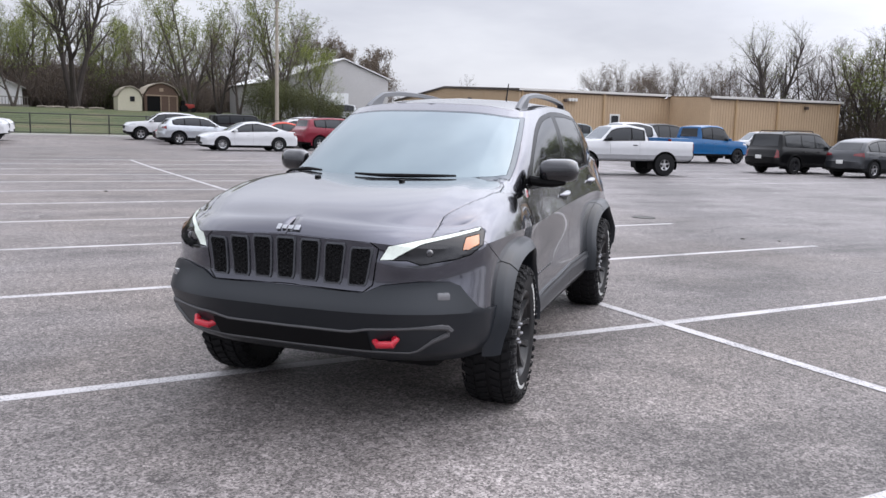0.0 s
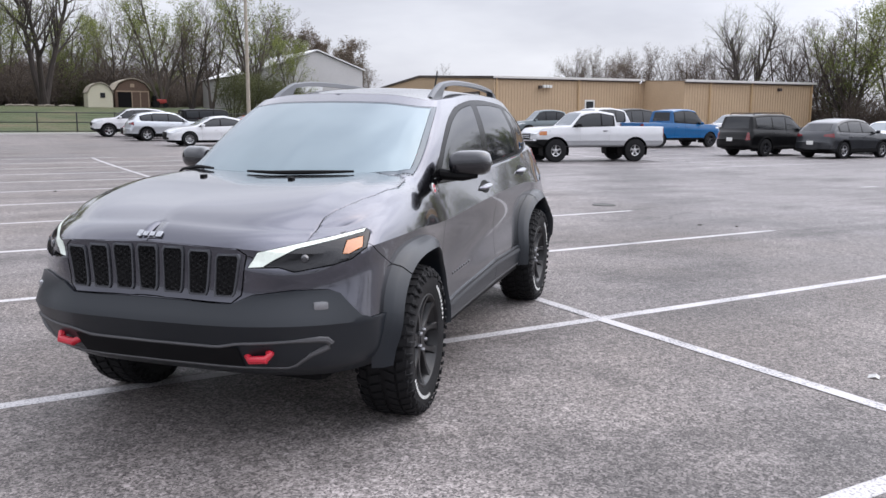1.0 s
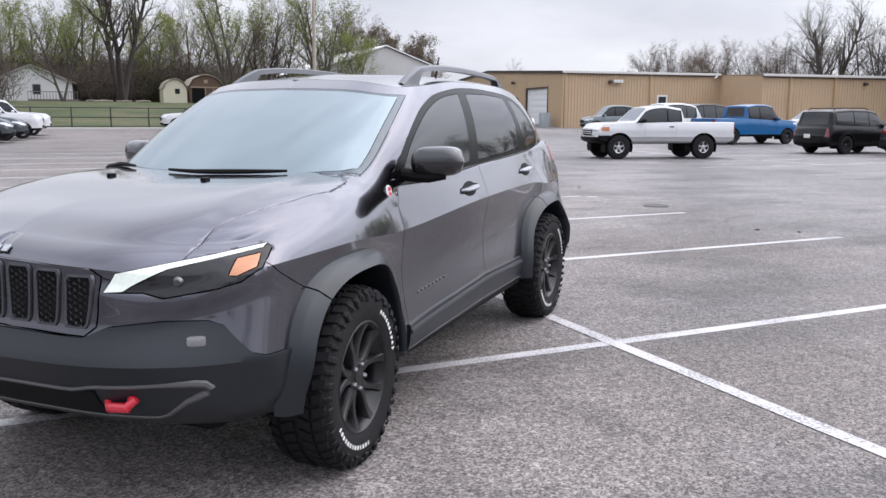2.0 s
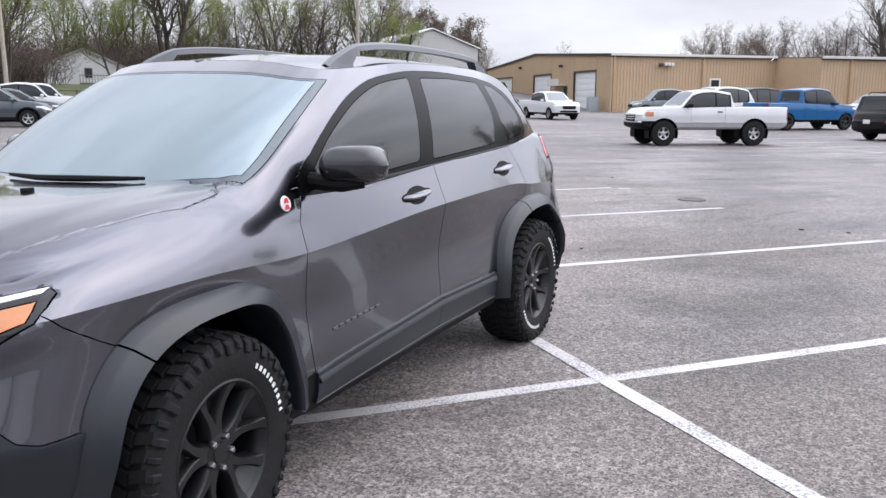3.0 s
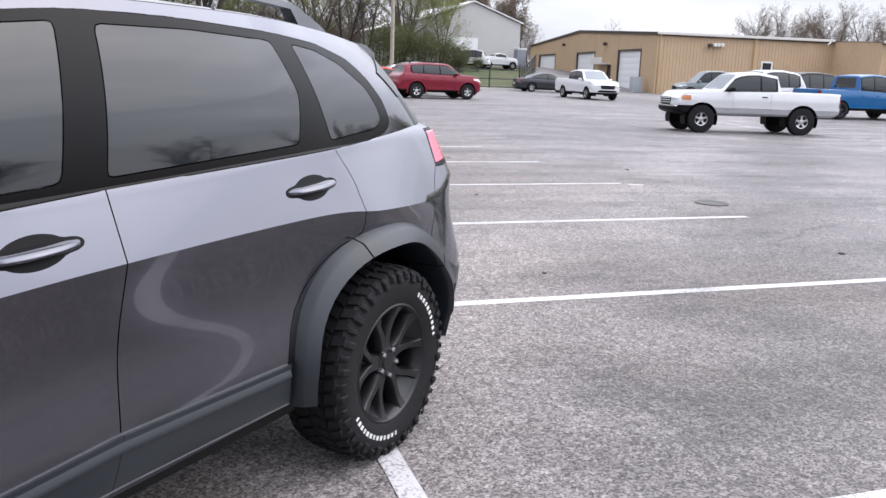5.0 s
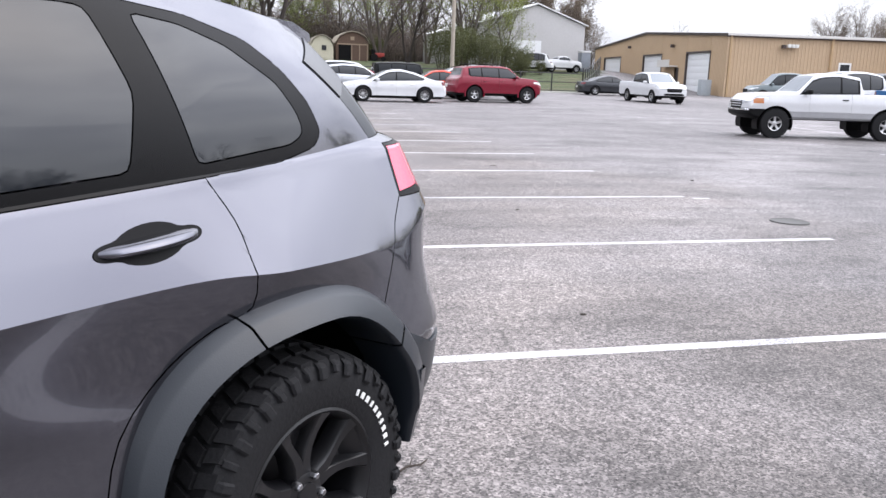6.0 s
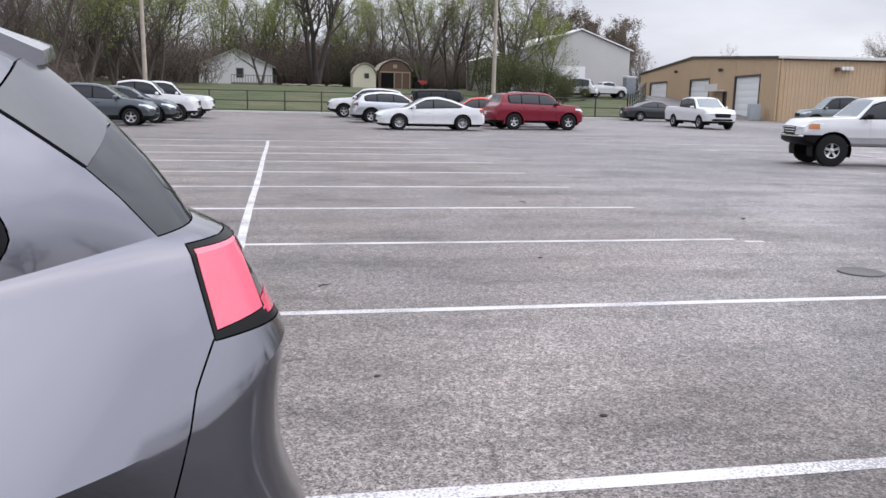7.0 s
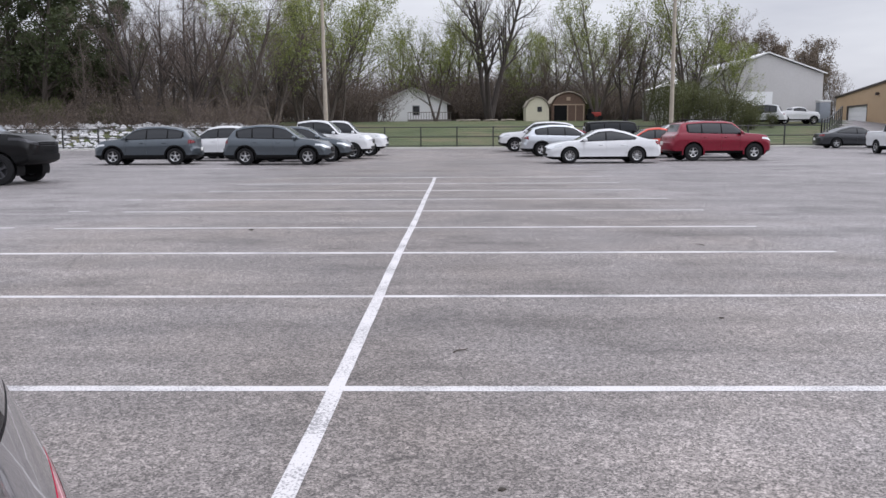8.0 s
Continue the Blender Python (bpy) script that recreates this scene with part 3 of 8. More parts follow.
def panel(bm, layer, tags, gap=0.0025, depth=0.018, mirror="join", push=0.0):
    """The faces with those tags as a panel of their own: edges drawn back by gap and turned in by depth."""
    nb = bm.copy()
    ly = nb.faces.layers.int["region"]
    bmesh.ops.delete(nb, geom=[f for f in nb.faces if f[ly] not in tags], context="FACES")
    nb.normal_update()
    if push:
        for v in nb.verts:
            n = v.normal.copy()
            if n.dot(v.co - Vector((v.co.x * 0.8, 0, 0.85))) < 0:
                n = -n
            if abs(v.co.y) < 1e-4:
                n.y = 0
            v.co += n * push
    edge = [e for e in nb.edges if e.is_boundary and not all(abs(v.co.y) < 1e-4 for v in e.verts)]
    vs = {v for e in edge for v in e.verts}
    shift = {}
    for v in vs:
        nrm = Vector((0, 0, 0))
        for e in v.link_edges:
            if e.is_boundary and not all(abs(w.co.y) < 1e-4 for w in e.verts):
                t = (e.verts[1].co - e.verts[0].co).normalized()
                c = e.link_faces[0].calc_center_median() - e.verts[0].co
                nrm += (c - t * c.dot(t)).normalized()
        if nrm.length > 1e-6:
            d = nrm.normalized() * gap
            if abs(v.co.y) < 1e-4:
                d.y = 0
            shift[v] = d
    normals = {v: v.normal.copy() for v in vs}
    for v, d in shift.items():
        v.co += d
    if depth:
        ret = bmesh.ops.extrude_edge_only(nb, edges=edge)
        news = [g for g in ret["geom"] if isinstance(g, bmesh.types.BMVert)]
        for v in news:
            src = min((w for e in v.link_edges for w in e.verts if w is not v and w in normals), key=lambda w: (w.co - v.co).length, default=None)
            if src:
                n = normals[src]
                if n.dot(src.co - Vector((src.co.x * 0.8, 0, 0.85))) < 0:
                    n = -n
                dd = n * depth
                if abs(v.co.y) < 1e-4:
                    dd.y = 0
                v.co -= dd
    if mirror == "join":
        geo = bmesh.ops.duplicate(nb, geom=nb.faces[:])["geom"]
        bmesh.ops.scale(nb, vec=(1, -1, 1), verts=[g for g in geo if isinstance(g, bmesh.types.BMVert)])
        bmesh.ops.remove_doubles(nb, verts=[v for v in nb.verts if abs(v.co.y) < 1e-3], dist=1e-3)
    return nb


def flipped(bm):
    nb = bm.copy()
    for v in nb.verts:
        v.co.y = -v.co.y
    return nb


# ---- parked vehicles of the lot ----
def paint(name, color, metal=0.0, rough=0.3, coat=0.7):
    return mat("car_paint_" + name, color, rough, metal, var=0.05, scale=2, fine=30, coat=coat, ior=1.25)


def lerp_table(table, x):
    """Smooth interpolation in a table of (x, value), x falling from front to rear."""
    if x >= table[0][0]:
        return table[0][1]
    for (xa, va), (xb, vb) in zip(table, table[1:]):
        if x >= xb:
            u = (xa - x) / max(1e-6, xa - xb)
            return va + (vb - va) * u
    return table[-1][1]


def wheel_parts(parent, x, y, r, width, rim_mat, spokes=5, side=1, rf=1.0):
    """One wheel: tyre with shoulder ribs and a dished rim with spokes."""
    bm = bmesh.new()
    h = width / 2
    lathe(bm, [(r * 0.66 * rf, -h), (r * 0.80, -h * 1.04), (r * 0.95, -h * 0.95), (r, -h * 0.72), (r, h * 0.72), (r * 0.95, h * 0.95), (r * 0.80, h * 1.04), (r * 0.66 * rf, h), (r * 0.64 * rf, h * 0.5), (r * 0.64 * rf, -h)], 30)
    wh = part("wheel", bm, M_RUBBER, parent)
    wh.location = (x, y, r)
    bm = bmesh.new()
    for k in range(30):
        a = 2 * math.pi * k / 30
        for s in (-1, 1):
            c, n = Vector((math.cos(a), 0, math.sin(a))), Vector((-math.sin(a), 0, math.cos(a)))
            p0 = c * r * 0.985 + Vector((0, s * h * 0.72, 0))
            q = [p0 + n * 0.018 + Vector((0, s * 0.0, 0)), p0 - n * 0.018, p0 - n * 0.018 + Vector((0, s * 0.035, 0)) - c * 0.02, p0 + n * 0.018 + Vector((0, s * 0.035, 0)) - c * 0.02]
            up = [v + c * 0.014 for v in q]
            vs = [bm.verts.new(v) for v in q + up]
            for f in ((4, 5, 6, 7), (0, 1, 5, 4), (1, 2, 6, 5), (2, 3, 7, 6), (3, 0, 4, 7)):
                bm.faces.new([vs[i] for i in f])
    tagged(part("tread", bm, M_RUBBER, wh), kind="stuff")
    bm = bmesh.new()
    lathe(bm, [(r * 0.65 * rf, h * 0.8), (r * 0.62 * rf, h * 0.86), (r * 0.58 * rf, h * 0.62), (r * 0.56 * rf, -h * 0.3), (0.0, -h * 0.32)], 28)
    for v in bm.verts:
        v.co.y *= side
    part("rim_barrel", bm, M_DARKALLOY, wh)
    bm = bmesh.new()
    lathe(bm, [(r * 0.645 * rf, h * 0.78), (r * 0.635 * rf, h * 0.90), (r * 0.60 * rf, h * 0.84), (r * 0.585 * rf, h * 0.66)], 28)
    lathe(bm, [(r * 0.17, h * 0.35), (r * 0.16, h * 0.62), (r * 0.10, h * 0.68), (0.0, h * 0.68)], 16)
    for k in range(spokes):
        a = 2 * math.pi * (k + 0.25) / spokes
        c, n = Vector((math.cos(a), 0, math.sin(a))), Vector((-math.sin(a), 0, math.cos(a)))
        rows = []
        for rr, wd, yy in ((0.12, 0.5 / spokes, 0.60), (0.36, 0.42 / spokes, 0.58), (0.61, 0.56 / spokes, 0.74)):
            p = c * r * rr * rf
            w = n * r * wd
            rows.append([p - w + Vector((0, h * yy - 0.03, 0)), p - w * 0.8 + Vector((0, h * yy, 0)), p + w * 0.8 + Vector((0, h * yy, 0)), p + w + Vector((0, h * yy - 0.03, 0))])
        quad_strip(bm, rows)
    for v in bm.verts:
        v.co.y *= side
    part("rim", bm, rim_mat, wh)
    return wh


STYLES = {
    "suv": dict(L=4.65, W=1.86, H=1.68, wb=2.70, fo=0.93, r=0.36, zb=0.25, nose=0.78, hood=0.98, cowl=1.12, belt=1.03, rear=1.13, xa=0.98, xf=0.18, xr=-1.78, xd=-2.14, tum=0.70, rake=0.10, pillars=(-0.12, -1.02), tail=-1.72, clad=True),
    "sedan": dict(L=4.88, W=1.84, H=1.45, wb=2.82, fo=0.97, r=0.335, zb=0.19, nose=0.66, hood=0.80, cowl=0.96, belt=0.87, rear=1.00, xa=1.02, xf=0.18, xr=-1.00, xd=-1.92, tum=0.68, rake=0.05, pillars=(-0.10,), tail=-1.42),
    "pickup": dict(L=5.85, W=2.00, H=1.92, wb=3.65, fo=0.98, r=0.40, zb=0.42, nose=1.02, hood=1.19, cowl=1.28, belt=1.20, rear=1.33, xa=1.18, xf=0.55, xr=-0.86, xd=-0.96, tum=0.78, rake=0.02, pillars=(-0.05,), tail=-0.84, bed=(-1.04, 0.85)),
}


def spread(table, x, h=0.07):
    """The table's value, rounded off over h to either side."""
    return sum(lerp_table(table, x + h * k / 3) * (4 - abs(k)) for k in range(-3, 4)) / 16


def vehicle(style, x, y, heading, color, label, category, name=None, rim=None, grille=None, lower=None, plate=True, **over):
    """A parked vehicle: one lofted skin, cut along its door, glass and lamp lines into panels, on four wheels."""
    s = dict(STYLES[style])
    s.update(over)
    W2, H, wb, r, zb, tum = s["W"] / 2, s["H"], s["wb"], s["r"], s["zb"], s["tum"]
    xf0 = wb / 2 + s["fo"]
    xr0 = xf0 - s["L"]
    nose, hood, cowl, belt, rear, xa, xf, xr, xd = [s[k] for k in ("nose", "hood", "cowl", "belt", "rear", "xa", "xf", "xr", "xd")]
    bed = s.get("bed")
    th = thing(name or {"suv": "parked_suv", "sedan": "parked_sedan", "pickup": "pickup_truck"}[style], label, category,
               pose(x, y, ground_z(x, y), 0, 0, heading), "cars parked in the lot")
    rim = rim or M_ALLOY
    top = [(xf0, nose - 0.04), (xf0 - 0.04, nose + 0.03), (xf0 - 0.22, hood), (xf0 - 0.60, hood + (cowl - hood) * 0.5), (xa + 0.04, cowl), (xf + 0.12, H - 0.085), (xf - 0.25, H - 0.015), ((xf + xr) / 2, H), (xr + 0.35, H - 0.035 - s["rake"] * 0.4), (xr, H - 0.08 - s["rake"])]
    if bed:
        top += [(xd, rear), (xr0, rear)]
    elif style == "sedan":
        top += [(xd + 0.35, rear + 0.09), (xd, rear), (xr0 + 0.10, rear - 0.03), (xr0 + 0.03, rear - 0.20), (xr0, rear - 0.34)]
    else:
        top += [(xd, rear), (xr0 + 0.09, rear - 0.14), (xr0 + 0.04, rear - 0.34), (xr0, rear - 0.44)]
    beltt = [(xa + 0.1, belt), (xd + 0.3, belt + (rear - belt) * 0.75)]
    up = lambda px: lerp_table(top, px) if bed and px < xr + 0.05 else spread(top, px, 0.06 if px > xr + 0.3 else 0.04)
    xs = []
    px = xf0
    while px > xr0 + 1e-6:
        xs.append(px)
        near = min(xf0 - px, px - xr0)
        px -= 0.025 if near < 0.20 or (bed and abs(px - xr) < 0.3) else 0.075
    xs.append(xr0)
    if bed:
        xs = sorted(set(xs) | {bed[0] + 0.012, bed[0] - 0.012, xr0 + 0.085, xr0 + 0.06}, reverse=True)
    rows = []

    def warp(px, yy):
        a = max(0.0, 1 - (xf0 - px) / 0.9) ** 1.5 * s.get("bow", 0.30)
        b = max(0.0, 1 - (px - xr0) / 0.7) ** 1.5 * (0.06 if bed else 0.20)
        q = abs(yy / W2)
        return px - a * q ** 2.6 + b * q ** 3

    for px in xs:
        ef, er = max(0.0, 1 - (xf0 - px) / 0.5), max(0.0, 1 - (px - xr0) / 0.4)
        w = W2 * (1 - 0.05 * ef ** 2 - (0.01 if bed else 0.05) * er ** 2)
        b = zb + 0.09 * ef ** 3 + 0.12 * er ** 3
        t = up(px)
        zs = min(lerp_table(beltt, px), t - 0.04)
        inbed = bed and xr0 + 0.07 < px < bed[0]
        zc = b + 0.64 * (zs - b)
        sec = [(0.0, b), (0.80 * w, b), (0.93 * w, b + 0.015), (0.972 * w, b + 0.07)]
        sec += [(w * (0.972 + 0.028 * math.sin(k / 6 * math.pi / 2)) - 0.016 * math.sin(math.pi * k / 6), b + 0.07 + (zc - b - 0.07) * k / 6) for k in range(1, 7)]
        sec += [(w * (1 - 0.055 * (k / 5) ** 1.5), zc + (zs - zc) * k / 5) for k in range(1, 6)]
        crown = 0.012 + 0.05 * min(1.0, (t - zs) / 0.45)
        zt, yb = t - crown, 0.935 * w
        yt = yb - (yb - tum * W2) * min(1.05, max(0.0, (zt - zs) / (H - 0.06 - belt)))
        sec += [(yb + (yt - yb) * u + 0.02 * 4 * u * (1 - u) * min(1.0, (zt - zs) / 0.4), zs + (zt - zs) * u) for u in (0.06, 0.25, 0.45, 0.65, 0.85, 1.0)]
        sec += [(w * 0.90, t), (w * 0.88, t), (w * 0.86, bed[1]), (w * 0.4, bed[1]), (0.0, bed[1])] if inbed else [(yt * 0.955, t - crown * 0.40), (yt * 0.86, t - crown * 0.12), (yt * 0.6, t), (yt * 0.3, t + 0.006), (0.0, t + 0.008)]
        rows.append([(warp(px, yy), yy, zz) for yy, zz in sec])
    for first, sg in ((True, 1), (False, -1)):
        end = rows[0] if first else rows[-1]
        zm = sum(p[2] for p in end) / len(end)
        caps = []
        for sc, dx, sz in ((0.975, 0.016, 0.97), (0.88, 0.030, 0.95), (0.70, 0.036, 0.94), (0.5, 0.040, 0.94), (0.25, 0.042, 0.94), (0.0, 0.042, 0.94)):
            base = xf0 if first else xr0
            caps.append([(warp(base, p[1] * sc) + sg * dx, p[1] * sc, zm + (p[2] - zm) * sz) for p in end])
        rows = caps[::-1] + rows if first else rows + caps
    bm = bmesh.new()
    ly = bm.faces.layers.int.new("region")
    quad_strip(bm, rows)
    bmesh.ops.remove_doubles(bm, verts=bm.verts, dist=1e-4)
    for f in bm.faces:
        f[ly] = 1
    R = r + s.get("gap", 0.065)

    def cut(keep, poly, a, b, tag, old=(1,)):
        carve(bm, keep, poly, a, b, None, ly)
        for f in bm.faces:
            if f[ly] in old:
                c = f.calc_center_median()
                if keep(c) and inside(poly, c.dot(a), c.dot(b)):
                    f[ly] = tag

    for hx in (wb / 2, -wb / 2):
        arc = [(hx + R * math.cos(math.pi * k / 12), r + R * math.sin(math.pi * k / 12) * 0.98) for k in range(13)] + [(hx - R, 0.0), (hx + R, 0.0)]
        cut(lambda c: c.y > W2 * 0.5 and c.z < r + R + 0.1 and abs(c.x - hx) < R + 0.1, arc, AX, AZ, 99)
    bmesh.ops.delete(bm, geom=[f for f in bm.faces if f[ly] == 99], context="FACES")
    # glass
    cab = lambda c: c.y > 0.25 and c.z > belt - 0.02 and xd - 0.1 < c.x < xa + 0.15
    zl = lambda px: lerp_table(beltt, px) + 0.025
    zu = lambda px: up(px) - (0.095 if px < xf else 0.07)
    xw = xa + 0.05
    while zu(xw) < zl(xw) + 0.01:
        xw -= 0.02
    tail = s["tail"]
    kick = 0.0 if bed else 0.10
    n = 9
    dx = [xw + (tail - xw) * k / n for k in range(n + 1)]
    dlo = [(q, zl(q)) for q in (xw, (xw + tail) / 2, tail + kick)] + [(tail, zl(tail) + kick * 0.8)] + [(q, zu(q)) for q in dx[::-1][:-1]]
    cut(cab, dlo, AX, AZ, 21)
    posts = [xw - 0.10] + [p for p in s["pillars"]] + [tail]
    for i, (p0, p1) in enumerate(zip(posts, posts[1:])):
        q0 = p0 - (0.0 if i == 0 else 0.035)
        q1 = p1 + (0.035 if i < len(posts) - 2 else 0.06)
        lean = 0.05
        bot = [(q0, zl(q0) + 0.03), (q1 + (lean if q1 == tail + 0.06 and kick else 0), zl(q1) + 0.03)]
        ups = [q1 + (q0 - q1) * k / 4 - (lean * 0.6 if k == 0 and i < len(posts) - 2 else 0) for k in range(5)]
        tops = [(q, max(zl(q) + 0.045, zu(q) - 0.028)) for q in ups]
        cut(cab, bot + tops, AX, AZ, 22 + i, (21,))
    cut(lambda c: xf - 0.15 < c.x < xa + 0.2 and c.z > cowl - 0.05, [(-0.1, cowl + 0.015), (W2 * 0.76, cowl + 0.03), (W2 * tum * 0.90, H - 0.10), (-0.1, H - 0.07)], AY, AZ, 25)
    if bed:
        cut(lambda c: xd - 0.05 < c.x < xr + 0.06 and c.z > rear, [(-0.1, rear + 0.10), (W2 * 0.66, rear + 0.10), (W2 * 0.60, H - 0.18), (-0.1, H - 0.18)], AY, AZ, 26)
    else:
        cut(lambda c: xd - 0.1 < c.x < xr + 0.12 and c.z > rear - 0.02, [(-0.1, rear + 0.03), (W2 * 0.72, rear + 0.05), (W2 * tum * 0.84, H - 0.13 - s["rake"]), (-0.1, H - 0.12 - s["rake"])], AY, AZ, 26)
    # fascia: lamps, grille, lower intake, tail lamps
    front, back = lambda c: c.x > xf0 - 0.62, lambda c: c.x < xr0 + (0.07 if bed else 0.20 if s.get("tall_lamp") else 0.30)
    zn = nose
    cut(front, [(W2 * 0.50, zn - 0.13), (W2 * 0.50, zn - 0.03), (W2 * 0.75, zn + 0.03), (W2 * 0.99, zn + 0.115), (W2 * 1.01, zn + 0.05), (W2 * 0.86, zn - 0.07)], AY, AZ, 5)
    gh = s.get("grille_h", 0.20)
    cut(front, [(-0.1, zn - 0.04 - gh), (W2 * 0.44, zn - 0.04 - gh), (W2 * 0.50, zn - 0.12), (W2 * 0.49, zn - 0.02), (-0.1, zn - 0.015)], AY, AZ, 4)
    cut(front, [(-0.1, zb + 0.12), (W2 * 0.62, zb + 0.12), (W2 * 0.66, zb + 0.20), (W2 * 0.5, zb + 0.235), (-0.1, zb + 0.235)], AY, AZ, 9)
    zt_ = rear - (0.06 if bed else 0.10)
    if bed or s.get("tall_lamp"):
        cut(back, [(W2 * 0.78, zt_ - 0.36), (W2 * 0.78, zt_), (W2 * 1.02, zt_), (W2 * 1.02, zt_ - 0.36)], AY, AZ, 6)
    else:
        cut(back, [(W2 * 0.55, zt_ - 0.09), (W2 * 0.57, zt_), (W2 * 1.02, zt_ + 0.05), (W2 * 1.02, zt_ - 0.13), (W2 * 0.8, zt_ - 0.11)], AY, AZ, 6)
    # lower band, doors
    zk = s.get("stripe", zb + (0.17 if s.get("clad") else 0.09))
    cut(lambda c: c.z < zk + 0.2 and c.y > 0.3, [(-9, 0), (9, 0), (9, zk), (-9, zk)], AX, AZ, 2)
    if s.get("bumper"):
        cut(lambda c: c.x > xf0 - 0.55, [(-0.1, zb - 0.1), (-0.1, zb + 0.27), (W2 * 1.1, zb + 0.27), (W2 * 1.1, zb - 0.1)], AY, AZ, 3, (1, 2, 9))
    doors = s.get("doors") or (xa - 0.22,) + tuple(s["pillars"]) + (s["tail"] + 0.42 if style != "pickup" else xd + 0.14,)
    if style == "suv" and "doors" not in s:
        doors = (xa - 0.22, s["pillars"][0], s["pillars"][1] - 0.05)
    dtags = []
    for i, (d0, d1) in enumerate(zip(doors, doors[1:])):
        bottom = zk + 0.004
        poly = [(d0, belt + 0.12), (d0 + 0.03, belt - 0.2), (d0, bottom), (d1, bottom)]
        if abs(d1 + wb / 2) < R + 0.2:
            poly[-1] = (max(d1, -wb / 2 + R + 0.05), bottom)
            poly += [(max(d1, -wb / 2 + R + 0.07), r + 0.1), (max(d1, -wb / 2 + R * 0.6), r + R * 0.95)]
        poly += [(d1, belt - 0.15), (d1, belt + 0.18)]
        cut(lambda c: c.y > 0.4 and c.z < rear + 0.1, poly, AX, AZ, 40 + i)
        dtags.append(40 + i)
    bm.normal_update()
    skin = bm.copy()
    tree = mathutils.bvhtree.BVHTree.FromBMesh(skin)

    def side_y(px, pz):
        hit = tree.ray_cast(Vector((px, 2.0, pz)), Vector((0, -1, 0)))
        return hit[0].y if hit[0] is not None else W2

    part("body", panel(bm, ly, {1}, 0.003, 0.02), color, th, sharp=30)
    part("lower_body", panel(bm, ly, {2}, 0.001, 0.02, push=0.006), s.get("two_tone") or (M_BLACK if s.get("clad") or lower is None else lower), th, sharp=30)
    if s.get("bumper"):
        fb = part("front_bumper", panel(bm, ly, {3}, 0.001, 0.03, push=0.025), s["bumper"], th, sharp=30)
        if grille is M_CHROME:
            nb = bmesh.new()
            pts = []
            for k in range(15):
                yy = W2 * 0.92 * (-1 + k / 7)
                hit = tree.ray_cast(Vector((4.0, abs(yy), zb + 0.25)), Vector((-1, 0, 0)))
                pts.append((hit[0].x + 0.026, yy, zb + 0.235))
            tube(nb, pts, 0.03, 8)
            part("chrome_strip", nb, M_CHROME, fb, "chrome strip along the bumper's top")
    part("windscreen", panel(bm, ly, {25}, 0.002, 0.008), M_SCREEN, th)
    part("rear_window", panel(bm, ly, {26}, 0.002, 0.008), M_GLASS, th)
    gr = part("grille", panel(bm, ly, {4}, 0.001, 0.03), M_BLACK if grille is M_CHROME else (grille or M_BLACK), th)
    if not s.get("bumper"):
        part("lower_intake", panel(bm, ly, {9}, 0.001, 0.03), M_BLACK, th)
    for zz in ((-0.05, -0.12, -0.19) if grille is M_CHROME else (-0.07, -0.14)):
        nb = bmesh.new()
        pts = []
        for k in range(9):
            yy = W2 * 0.46 * (-1 + k / 4)
            hit = tree.ray_cast(Vector((4.0, abs(yy), zn + zz)), Vector((-1, 0, 0)))
            pts.append(((hit[0].x if hit[0] is not None else xf0) + 0.008, yy, zn + zz))
        tube(nb, pts, 0.013 if grille is M_CHROME else 0.007, 6)
        part("grille_bar", nb, M_CHROME if grille is M_CHROME else M_DARKALLOY, gr)
    for sd in (1, -1):
        def put(pname, tags, material, gap=0.002, depth=0.012, push=0.0, plabel=""):
            p = panel(bm, ly, tags, gap, depth, mirror="", push=push)
            if sd < 0:
                q = flipped(p)
                p.free()
                p = q
            return part(pname, p, material, th, plabel, sharp=30)

        put("window_surround", {21}, M_BLACK, 0.0005, 0.01)
        for i in range(len(posts) - 1):
            put("side_window", {22 + i}, M_GLASS, 0.001, 0.006)
        hl = put("headlight", {5}, s.get("lamp", M_LAMP), 0.002, 0.02)
        put("tail_light", {6}, M_DARKRED, 0.002, 0.02, 0.004)
        for i, tg in enumerate(dtags):
            dr = put("front_door" if i == 0 else "rear_door", {tg}, color, 0.004, 0.02)
            hx, hz = doors[i + 1] + 0.20, belt - 0.10
            nb = bmesh.new()
            rws = []
            for k in range(7):
                u = k / 6
                q = math.sin(math.pi * u) ** 0.5
                pxx = hx + 0.10 - 0.20 * u
                yb = side_y(pxx, hz)
                rws.append([(pxx, sd * (yb + o * q - 0.003), hz + z2) for o, z2 in ((0.0, -0.018), (0.03, -0.012), (0.03, 0.012), (0.0, 0.018))])
            quad_strip(nb, rws)
            part("door_handle", nb, s.get("handle", color), dr)
        if s.get("amber"):
            nb = bmesh.new()
            rws = []
            for k in range(5):
                zz = zn - 0.09 + 0.15 * k / 4
                rws.append([(pxx, sd * (side_y(pxx, zz) + 0.006), zz) for pxx in (xf0 - 0.46, xf0 - 0.38, xf0 - 0.30, xf0 - 0.23, xf0 - 0.17)])
            quad_strip(nb, rws)
            part("indicator", nb, M_AMBER, hl)
        # mirror on a short arm
        nb = bmesh.new()
        zm, xm = belt + 0.11, xw - 0.20
        rws = []
